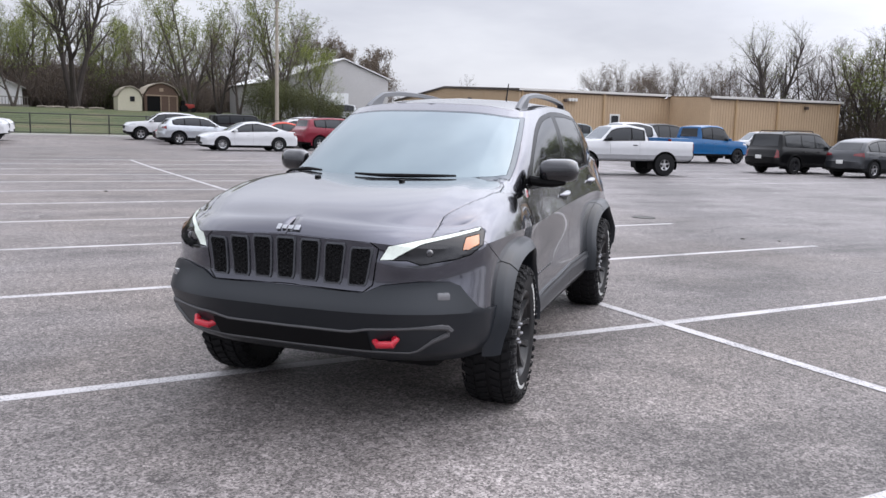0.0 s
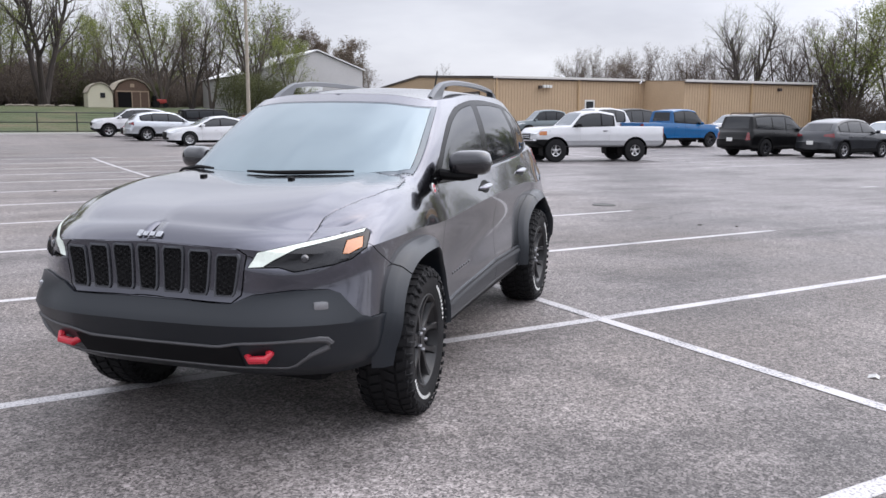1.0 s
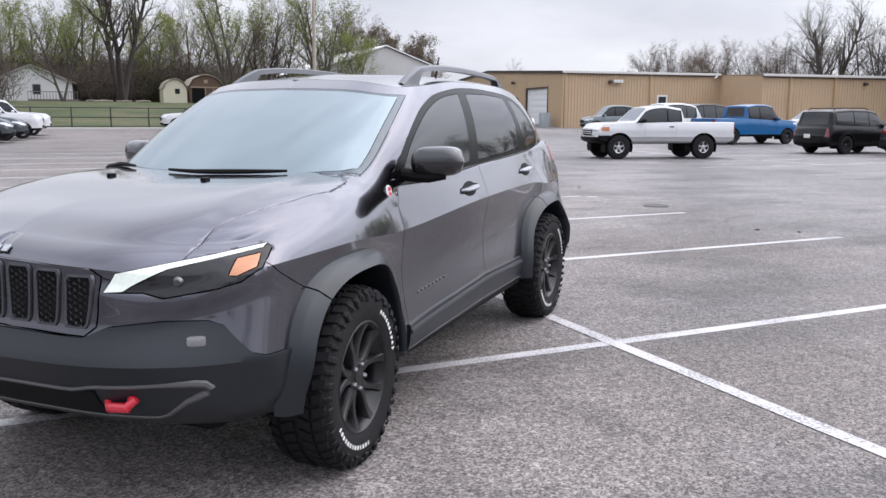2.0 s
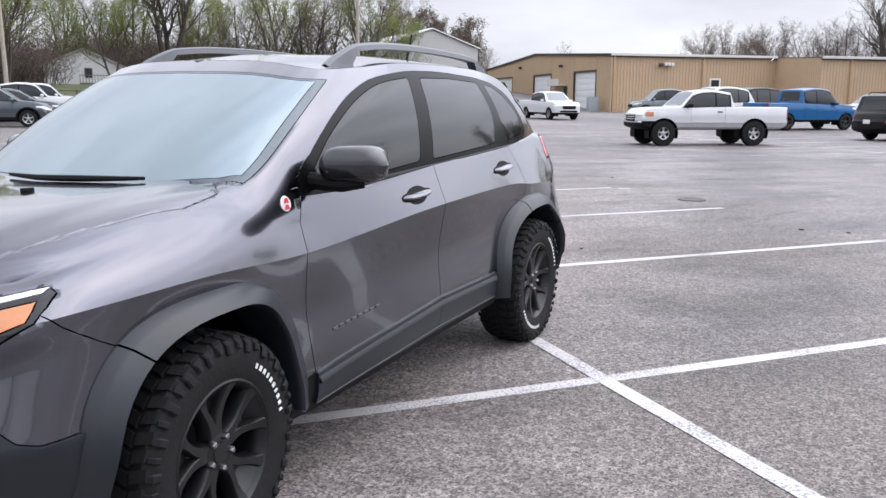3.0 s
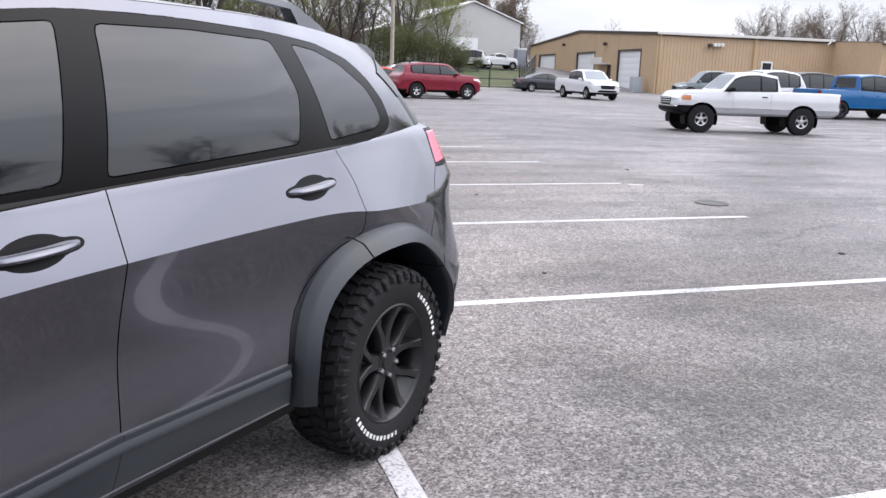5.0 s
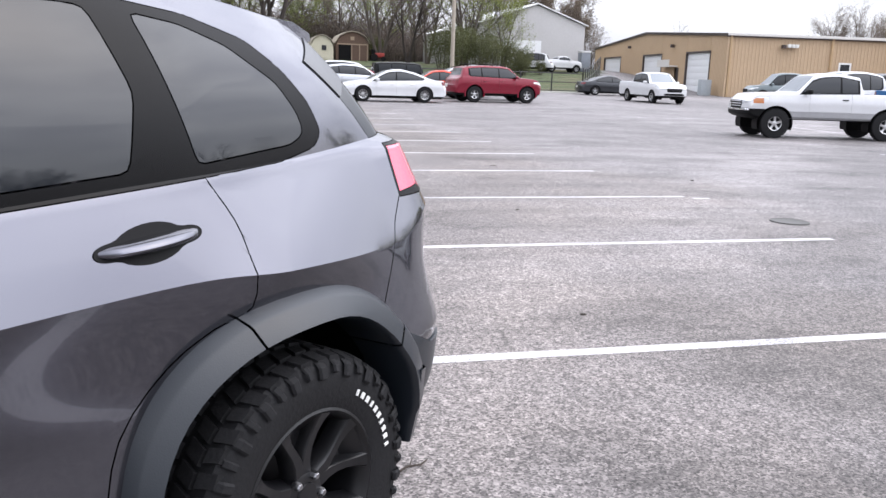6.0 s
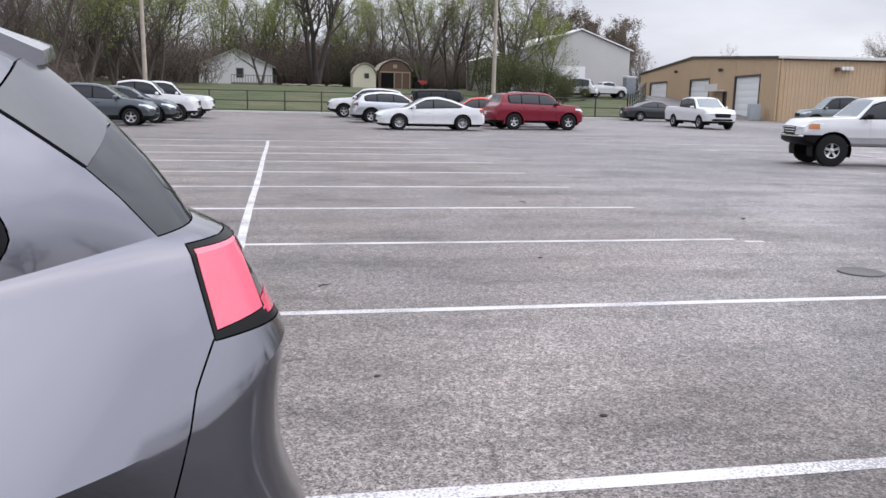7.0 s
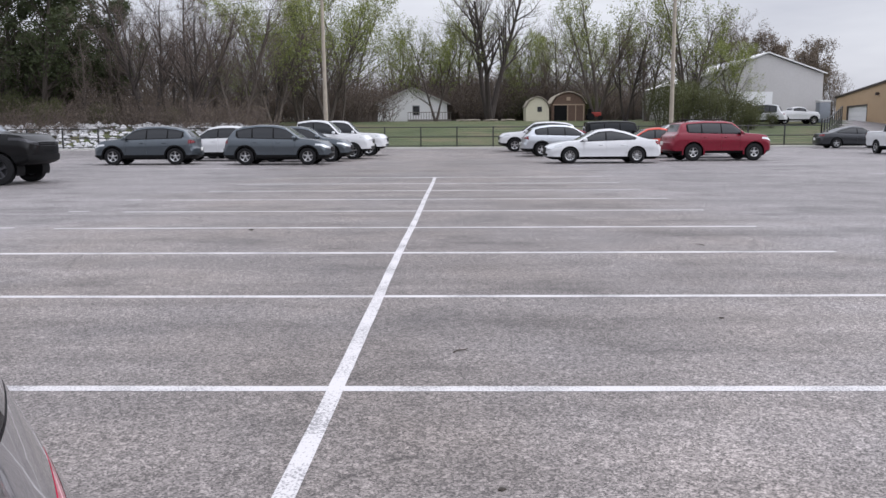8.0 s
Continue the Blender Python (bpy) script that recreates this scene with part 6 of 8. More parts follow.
            for (xi, zi), (xo, zo) in zip(pin, pout):
                yo = on_skin((xo, 1.4, max(zo, 0.44)), (0, -1, 0)).y
                yo = 0.90 if yo > 1.2 else max(0.80, yo)
                sec = []
                for u, out in ((-0.06, -0.10), (0.0, 0.045), (0.05, 0.066), (0.10, 0.072), (0.70, 0.044), (0.80, 0.034), (1.0, -0.004)):
                    sec.append((xi + (xo - xi) * u, sd * (yo + out), zi + (zo - zi) * u))
                rows.append(sec)
            cuts = [0] + [min(range(len(pin)), key=lambda i: abs(pin[i][0] - at_x) + (9 if pin[i][1] < 0.6 else 0)) for at_x in ((1.70,) if hx > 0 else (-1.235, -1.70))] + [len(rows) - 1]
            for i0, i1 in zip(cuts, cuts[1:]):
                seg = [list(r) for r in rows[i0:i1 + 1]]
                for end, nxt in ((0, 1), (-1, -2)):
                    if (end == 0 and i0 > 0) or (end == -1 and i1 < len(rows) - 1):
                        seg[end] = [tuple(Vector(p) + (Vector(q) - Vector(p)).normalized() * 0.0035) for p, q in zip(seg[end], seg[nxt])]
                nb = bmesh.new()
                quad_strip(nb, seg)
                part("arch_flare", nb, clad, th, "grey-black plastic wheel-arch flare", sharp=30)
            nb = bmesh.new()
            liner = rounded_path(hx, 0.366, (0.48, 0.41) if hx > 0 else (0.50, 0.415), 0.470, 2.5, 0.47 if hx > 0 else 0.38, 0.38 if hx > 0 else 0.52)
            quad_strip(nb, [[(px, sd * 0.86, pz) for px, pz in liner], [(px, sd * 0.50, pz) for px, pz in liner]])
            nb.faces.new([nb.verts.new((px, sd * 0.50, pz)) for px, pz in liner])
            part("wheel_well", nb, M_BLACK, th)
            all_terrain_wheel(th, hx + (0.022 if hx > 0 else 0.0), sd * 0.772, sd, radians(4 if hx > 0 else 0))
        # door mirror
        nb = bmesh.new()
        rows = []
        for k in range(15):
            t = k / 14
            yy = 0.775 + 0.235 * t
            rr = (1 - abs(2 * t - 1) ** 4.2) ** 0.5
            cx, cz = 0.690 - 0.075 * t, 1.198 + 0.004 * t
            rows.append([(cx + 0.070 * rr * math.copysign(abs(math.cos(a)) ** 0.6, math.cos(a)) - (0.018 if math.cos(a) > 0 else 0) * abs(math.sin(a)), sd * yy, cz + 0.074 * (0.35 + 0.65 * rr) * rr ** 0.3 * math.copysign(abs(math.sin(a)) ** 0.62, math.sin(a)) * (1.0 if math.sin(a) > 0 else 0.9)) for a in [2 * math.pi * i / 24 for i in range(24)]])
        quad_strip(nb, rows, close=True)
        mr = part("door_mirror", nb, mat("mirror_cap_paint", (0.030, 0.031, 0.035), 0.2, 0.8, coat=1.0), th, "dark door mirror housing")
        nb = bmesh.new()
        tube(nb, [(0.70, sd * 0.70, 1.145), (0.69, sd * 0.80, 1.133), (0.68, sd * 0.86, 1.132), (0.64, sd * 0.93, 1.137)], [0.034, 0.03, 0.03, 0.02], 10)
        part("mirror_arm", nb, M_BLACK, mr)
        nb = bmesh.new()
        lathe(nb, [(0.0, 0.0), (0.050, 0.0), (0.053, 0.004)], 24)
        bmesh.ops.rotate(nb, verts=nb.verts, cent=(0, 0, 0), matrix=Matrix.Rotation(radians(90), 3, "Z"))
        bmesh.ops.scale(nb, verts=nb.verts, vec=(1, 1.5, 1))
        bmesh.ops.translate(nb, verts=nb.verts, vec=(0.584, sd * 0.895, 1.198))
        part("mirror_glass", nb, M_CHROME, mr)
        # handles, each on a flat black patch: its outline and the painted shade of the cup
        for hx, hz, own in ((-0.012, 1.020, fd), (-1.0, 1.070, rd)):
            y0 = on_skin((hx, 1.4, hz), (0, -1, 0)).y
            nb = bmesh.new()
            rows = []
            for k in range(13):
                t = k / 12
                q = math.sin(math.pi * t) ** 0.45
                px = hx + 0.125 - 0.25 * t
                pz = hz - 0.008 + 0.016 * t
                yb = on_skin((px, 1.4, pz), (0, -1, 0)).y
                rows.append([(px, sd * (yb - 0.004 + 0.046 * q * max(0.0, math.cos(a)) ** 0.7), pz + 0.015 * (0.35 + 0.65 * q) * math.sin(a)) for a in [-math.pi / 2 + math.pi * i / 8 for i in range(9)]])
            quad_strip(nb, rows)
            part("door_handle", nb, pm, own, "dark grey door handle")
            nb = bmesh.new()
            ring = []
            for i in range(48):
                a = 2 * math.pi * (i + 0.5) / 48
                u = math.cos(a)
                tall = 0.019 * (1 - u ** 6) ** 0.5 + 0.020 * max(0.0, 1 - (u / 0.58) ** 2) ** 0.8
                px, pz = hx + 0.130 * u, hz - 0.008 * u + math.copysign(tall, math.sin(a))
                ring.append((px, sd * (on_skin((px, 1.4, pz), (0, -1, 0)).y + 0.0025), pz))
            nb.faces.new([nb.verts.new(p) for p in ring])
            part("handle_cup", nb, M_BLACK, own)
        # roof rail: a raised blade on two feet
        nb = bmesh.new()
        rows = []
        for k in range(31):
            t = k / 30
            px = 0.30 - 1.78 * t
            base = on_skin((px, 0.525 - 0.03 * t, 2.2), (0, 0, -1)).z
            lift = 0.072 * min(1.0, math.sin(math.pi * t) * 2.6) ** 0.8 if 0 < t < 1 else 0.0
            yc = 0.530 - 0.04 * t
            zt = base + lift
            zlo = max(base - 0.01, zt - 0.026) if 0.10 < t < 0.90 else base - 0.015
            rows.append([(px, sd * (yc - 0.022), zlo), (px, sd * (yc - 0.018), zt), (px, sd * (yc + 0.004), zt + 0.006), (px, sd * (yc + 0.022), zt - 0.004), (px, sd * (yc + 0.028), zlo)])
        quad_strip(nb, rows, close=True)
        part("roof_rail", nb, mat("satin_grey_rail", (0.11, 0.115, 0.125), 0.38, 0.4, var=0.06), th, "satin grey roof rail")
        # tow hook and its pocket
        nb = bmesh.new()
        px = on_skin((3.0, 0.47, 0.475), (-1, 0, 0)).x
        tube(nb, [(px - 0.05, sd * 0.512, 0.505), (px + 0.022, sd * 0.518, 0.498), (px + 0.036, sd * 0.512, 0.478), (px + 0.038, sd * 0.44, 0.470), (px + 0.028, sd * 0.425, 0.482), (px - 0.03, sd * 0.42, 0.490)], 0.0175, 10)
        part("tow_hook", nb, mat("red_hook_enamel", (0.55, 0.015, 0.035), 0.35, coat=0.4), th, "bright red front tow hook")
        nb = bmesh.new()
        ring = [(0.36, 0.44), (0.37, 0.53), (0.50, 0.535), (0.655, 0.53), (0.69, 0.51), (0.66, 0.465), (0.58, 0.44)]
        nb.faces.new([nb.verts.new((on_skin((3.0, yy, zz), (-1, 0, 0)).x + 0.0145, sd * yy, zz)) for yy, zz in ring])
        part("bumper_pocket", nb, M_BLACK, bumper)
        # fog lamp
        nb = bmesh.new()
        q = on_skin((3.0, 0.698, 0.692), (-1, 0, 0))
        box(nb, -0.03, 0.022, -0.032, 0.032, -0.017, 0.017, 0.012)
        bmesh.ops.rotate(nb, verts=nb.verts, cent=(0, 0, 0), matrix=Matrix.Rotation(radians(38 * sd), 3, "Z"))
        bmesh.ops.translate(nb, verts=nb.verts, vec=(q.x, sd * q.y, q.z))
        part("fog_lamp", nb, mat("smoked_fog_lens", (0.22, 0.22, 0.23), 0.1, 0.3, coat=1.0), bumper, "small clear fog lamp")
        # fender badge, as a plain red and white disc
        nb = bmesh.new()
        bx, bz = 0.885, 1.075
        lathe(nb, [(0.0, 0.003), (0.026, 0.003), (0.028, 0.0)], 28)
        yb = on_skin((bx, 1.4, bz), (0, -1, 0)).y
        for v in nb.verts:
            v.co = Vector((bx + v.co.x, sd * (yb + 0.002 + v.co.y - (v.co.z) * 0.22), bz + v.co.z))
        bd = part("badge", nb, mat("white_badge", (0.7, 0.68, 0.68), 0.3), th, "round red and white badge")
        nb = bmesh.new()
        for z0, z1, w in ((0.003, 0.020, 0.019), (-0.020, -0.003, 0.019)):
            vs = [(bx - w * 0.8, z0), (bx + w * 0.8, z0), (bx + w * 0.45, z1), (bx - w * 0.45, z1)]
            nb.faces.new([nb.verts.new((px, sd * (yb + 0.0085 - (pz) * 0.22), bz + pz)) for px, pz in vs])
        part("badge_mark", nb, mat("badge_red", (0.5, 0.02, 0.04), 0.35), bd)
        # door lettering as plain raised bars
        for k in range(8):
            nb = bmesh.new()
            x0 = 0.664 - k * 0.044
            z0 = 0.560 + k * 0.003
            y0 = on_skin((x0 - 0.015, 1.4, z0 + 0.012), (0, -1, 0)).y
            box(nb, x0 - 0.031, x0, sd * (y0 - 0.002), sd * (y0 + 0.004), z0, z0 + 0.012, 0.002)
            part("name_bar", nb, mat("satin_name_bar", (0.16, 0.16, 0.17), 0.3, 0.9), fd)
    # grille slots with bezels and honeycomb
    bez = mat("satin_slot_bezel", (0.10, 0.104, 0.115), 0.3, 0.7)
    for k in range(-3, 4):
        yc = k * 0.116
        lean = yc * 0.06
        zt, zb = 0.930 - 0.20 * yc * yc, 0.744 - 0.02 * abs(yc)
        out = [(yc - 0.041, zb), (yc + 0.041, zb), (yc + 0.049 + lean, zt), (yc - 0.049 + lean, zt)]

        def at(yy, zz, d):
            q = on_skin((3.0, min(abs(yy), 0.40), zz), (-1, 0, 0))
            return (q.x + d, yy, zz)

        cy, cz = yc + lean / 2, (zt + zb) / 2
        rows = []
        for sc, d in ((1.10, -0.004), (1.06, 0.007), (0.90, 0.008), (0.82, -0.003)):
            ring = []
            for i in range(4):
                p, q = out[i], out[(i + 1) % 4]
                for t in (0.08, 0.36, 0.64, 0.92):
                    yy, zz = p[0] + (q[0] - p[0]) * t, p[1] + (q[1] - p[1]) * t
                    ring.append(at(cy + (yy - cy) * sc, cz + (zz - cz) * (0.5 + sc / 2), d))
            rows.append(ring)
        nb = bmesh.new()
        quad_strip(nb, rows, close=True)
        sl = part("grille_slot", nb, bez, grille, "satin grey slot bezel")
        nb = bmesh.new()
        nb.faces.new([nb.verts.new(at(cy + (yy - cy) * 0.98, cz + (zz - cz) * 0.98, 0.0022)) for yy, zz in out])
        part("slot_backing", nb, M_BLACK, sl)
        nb = bmesh.new()
        s = 0.0125
        for iy in range(-4, 5):
            for iz in range(-6, 7):
                hy, hz = cy + s * 1.5 * iy, cz + s * 1.732 * (iz + 0.5 * (iy % 2))
                if not inside([(cy + (a - cy) * 0.86, cz + (b - cz) * 0.92) for a, b in out], hy, hz):
                    continue
                rows = []
                for rr, d in ((s * 0.98, 0.003), (s * 0.9, 0.0075), (s * 0.74, 0.003)):
                    rows.append([at(hy + rr * math.cos(math.pi * i / 3), hz + rr * math.sin(math.pi * i / 3), d) for i in range(6)])
                quad_strip(nb, rows, close=True)
        tagged(part("honeycomb", nb, mat("black_honeycomb", (0.012, 0.012, 0.013), 0.45), sl, smooth=False), kind="stuff")
    # bonnet emblem: four plain rounded bars in place of lettering
    for k, (w, hgt) in enumerate(((0.022, 0.034), (0.024, 0.023), (0.024, 0.023), (0.026, 0.030))):
        nb = bmesh.new()
        yc = -0.046 + k * 0.031
        hit = tree.ray_cast(Vector((3.0, max(0.012, abs(yc)), 0.968)), Vector((-1, 0, 0)))
        n = Vector((abs(hit[1].x), 0, abs(hit[1].z))).normalized()
        box(nb, -0.004, 0.004, -w / 2, w / 2, -hgt / 2, hgt / 2, 0.003)
        bmesh.ops.rotate(nb, verts=nb.verts, cent=(0, 0, 0), matrix=Matrix.Rotation(-math.atan2(n.z, n.x), 3, "Y"))
        bmesh.ops.translate(nb, verts=nb.verts, vec=Vector((hit[0].x, yc, hit[0].z)) + n * 0.007)
        part("emblem_bar", nb, mat("satin_emblem", (0.42, 0.43, 0.45), 0.25, 0.9), th, "chrome emblem bar")
    # lower intake with its trim line
    nb = bmesh.new()
    rows = []
    for i in range(21):
        yy = -0.40 + 0.8 * i / 20
        rows.append([tuple(on_skin((3.0, abs(yy), zz), (-1, 0, 0)) * 1.0 + Vector((0.020, 0, 0))) for zz in (0.43, 0.47, 0.525)])
        rows[-1] = [(p[0], yy, p[2]) for p in rows[-1]]
    quad_strip(nb, rows)
    part("lower_intake", nb, mat("deep_black_intake", (0.003, 0.003, 0.004), 0.7, ior=1.3), bumper, "black recessed lower intake")
    nb = bmesh.new()
    across = [-0.70 + 1.40 * i / 40 for i in range(41)]
    over = [(y, 0.545 - 0.02 * (1 - smoothstep(0.30, 0.42, abs(y))) + 0.012 * smoothstep(0.4, 0.7, abs(y))) for y in across]
    under = [(y, 0.425 + 0.085 * smoothstep(0.56, 0.715, abs(y))) for y in across][::-1]
    pts = []
    for y, z in over + [(0.722, 0.551), (0.732, 0.535), (0.722, 0.519)] + under + [(-0.722, 0.519), (-0.732, 0.535), (-0.722, 0.551), over[0]]:
        q = on_skin((3.0, max(0.004, abs(y)), z), (-1, 0, 0))
        pts.append((q.x + 0.013, y, q.z))
    tube(nb, pts, [0.008 + 0.008 * smoothstep(0.60, 0.72, abs(p[1])) for p in pts], 8)
    part("bumper_trim", nb, mat("satin_dark_trim", (0.10, 0.10, 0.105), 0.4, 0.4), bumper, "satin grey trim line round the intake")
    # wipers, washer jets, antenna, spoiler, underbody, plate
    for y0, y1 in ((-0.16, 0.43), (-0.70, -0.40)):
        nb = bmesh.new()
        pts = []
        for i in range(9):
            yy = y0 + (y1 - y0) * i / 8
            q = on_skin((1.285 - 0.36 * yy * yy, abs(yy), 2.0), (0, 0, -1))
            pts.append((q.x, yy, q.z + 0.012))
        tube(nb, pts, [0.006 + 0.006 * math.sin(math.pi * i / 8) for i in range(9)], 6)
        part("wiper", nb, M_BLACK, th)
    for yy in (0.22, -0.28):
        q = on_skin((1.50, abs(yy), 2.0), (0, 0, -1))
        nb = bmesh.new()
        box(nb, q.x - 0.018, q.x + 0.018, yy - 0.012, yy + 0.012, q.z - 0.004, q.z + 0.012, 0.004)
        part("washer_jet", nb, M_BLACK, th)
    q = on_skin((-1.35, 0.0, 2.2), (0, 0, -1))
    nb = bmesh.new()
    tube(nb, [(q.x, 0, q.z - 0.01), (q.x - 0.02, 0, q.z + 0.03), (q.x - 0.10, 0, q.z + 0.21)], [0.02, 0.008, 0.005], 8)
    part("antenna", nb, M_BLACK, th)
    nb = bmesh.new()
    rows = []
    for i in range(25):
        t = -1 + 2 * i / 24
        yy = 0.53 * t
        e = abs(t) ** 3
        xb, zb2 = -1.80 + 0.10 * e, 1.565 - 0.03 * e
        rows.append([(xb + 0.16, yy, zb2 + 0.022), (xb, yy, zb2 + 0.012), (xb - 0.135 + 0.05 * e, yy * 0.97, zb2 - 0.015), (xb - 0.14 + 0.05 * e, yy * 0.97, zb2 - 0.035), (xb - 0.02, yy, zb2 - 0.05)])
    vr = quad_strip(nb, rows)
    for r_ in (vr[0], vr[-1]):
        nb.faces.new(r_)
    part("roof_spoiler", nb, pm, th)
    for sd in (1, -1):
        p = panel(bm, ly, {28}, 0.001, 0.01, mirror="", push=0.004)
        q = flipped(p)
        part("spoiler_fin", p if sd > 0 else q, mat("dark_fin_plastic", (0.03, 0.032, 0.037), 0.3, coat=0.5), th, "dark spoiler side fin")
        (q if sd > 0 else p).free()
        p = panel(bm, ly, {29}, 0.001, 0.008, mirror="")
        q = flipped(p)
        part("rear_side_glass", p if sd > 0 else q, M_GLASS, th, "dark glass that wraps round the rear pillar")
        (q if sd > 0 else p).free()
    nb = bmesh.new()
    box(nb, -2.05, 2.0, -0.62, 0.62, 0.30, 0.42, 0.04)
    box(nb, -0.9, 0.9, -0.76, 0.76, 0.30, 0.42, 0.02)
    part("underbody", nb, M_BLACK, th)
    nb = bmesh.new()
    box(nb, -2.275, -2.262, -0.155, 0.155, 0.72, 0.87)
    part("number_plate", nb, M_PLATE, th)
    bm.free()
    from_skin.free()



hero_suv()


# ---- trees, bushes and buildings behind the lot ----
M_BARK = mat("grey_brown_bark", (0.080, 0.066, 0.056), 0.9, var=0.3, scale=1.5, fine=18, bump=0.5)
M_BARK2 = mat("dark_wet_bark", (0.045, 0.036, 0.032), 0.9, var=0.3, scale=1.5, fine=18, bump=0.5)
M_TWIG = mat("reddish_brown_twigs", (0.090, 0.070, 0.060), 0.9, var=0.25, per_object=0.2)


def leaf_mat(name, color, var=0.35):
    m = mat(name, color, 0.7, var=var, scale=0.6, fine=5, per_object=0.18)
    nt = m.node_tree
    p = nt.nodes["Principled BSDF"]
    out = next(n for n in nt.nodes if n.type == "OUTPUT_MATERIAL")
    tr = nt.nodes.new("ShaderNodeBsdfTranslucent")
    tr.inputs["Color"].default_value = (color[0] * 1.2, color[1] * 1.2, color[2] * 0.9, 1)
    mx = nt.nodes.new("ShaderNodeMixShader")
    mx.inputs["Fac"].default_value = 0.35
    nt.links.new(p.outputs["BSDF"], mx.inputs[1])
    nt.links.new(tr.outputs["BSDF"], mx.inputs[2])
    nt.links.new(mx.outputs["Shader"], out.inputs["Surface"])
    return m


M_SPRING = leaf_mat("fresh_spring_leaves", (0.185, 0.215, 0.062))
M_DEEP = leaf_mat("olive_green_leaves", (0.046, 0.060, 0.024))
M_BUD = leaf_mat("reddish_tree_buds", (0.135, 0.105, 0.085))
M_OLIVE = leaf_mat("dull_olive_leaves", (0.072, 0.078, 0.032))


class MeshBag:
    """Collects vertices and faces for one mesh."""

    def __init__(self):
        self.v, self.f = [], []

    def limb(self, pts, rad, seg):
        base = len(self.v)
        for i, p in enumerate(pts):
            d = (pts[min(i + 1, len(pts) - 1)] - pts[max(i - 1, 0)]).normalized()
            u = d.cross(Vector((0.31, 0.2, 0.93)))
            u = u.normalized() if u.length > 1e-3 else Vector((1, 0, 0))
            w = d.cross(u)
            for k in range(seg):
                a = 2 * math.pi * k / seg
                self.v.append(p + (u * math.cos(a) + w * math.sin(a)) * rad[i])
        for i in range(len(pts) - 1):
            for k in range(seg):
                a, b = base + i * seg + k, base + i * seg + (k + 1) % seg
                self.f.append((a, b, b + seg, a + seg))

    def leaf(self, p, size, rng):
        n = Vector((rng.uniform(-1, 1), rng.uniform(-1, 1), rng.uniform(-0.6, 1))).normalized()
        u = n.cross(Vector((rng.uniform(-1, 1), rng.uniform(-1, 1), rng.uniform(-1, 1)))).normalized()
        w = n.cross(u)
        b = len(self.v)
        s, t = size * rng.uniform(0.6, 1.3), size * rng.uniform(0.35, 0.7)
        self.v += [p - u * s, p - w * t + n * t * 0.3, p + u * s, p + w * t + n * t * 0.3]
        self.f.append((b, b + 1, b + 2, b + 3))

    def object(self, name, material, parent):
        me = bpy.data.meshes.new(name)
        me.from_pydata([tuple(p) for p in self.v], [], self.f)
        me.materials.append(material)
        ob = new(name, me)
        ob.parent = parent
        return ob


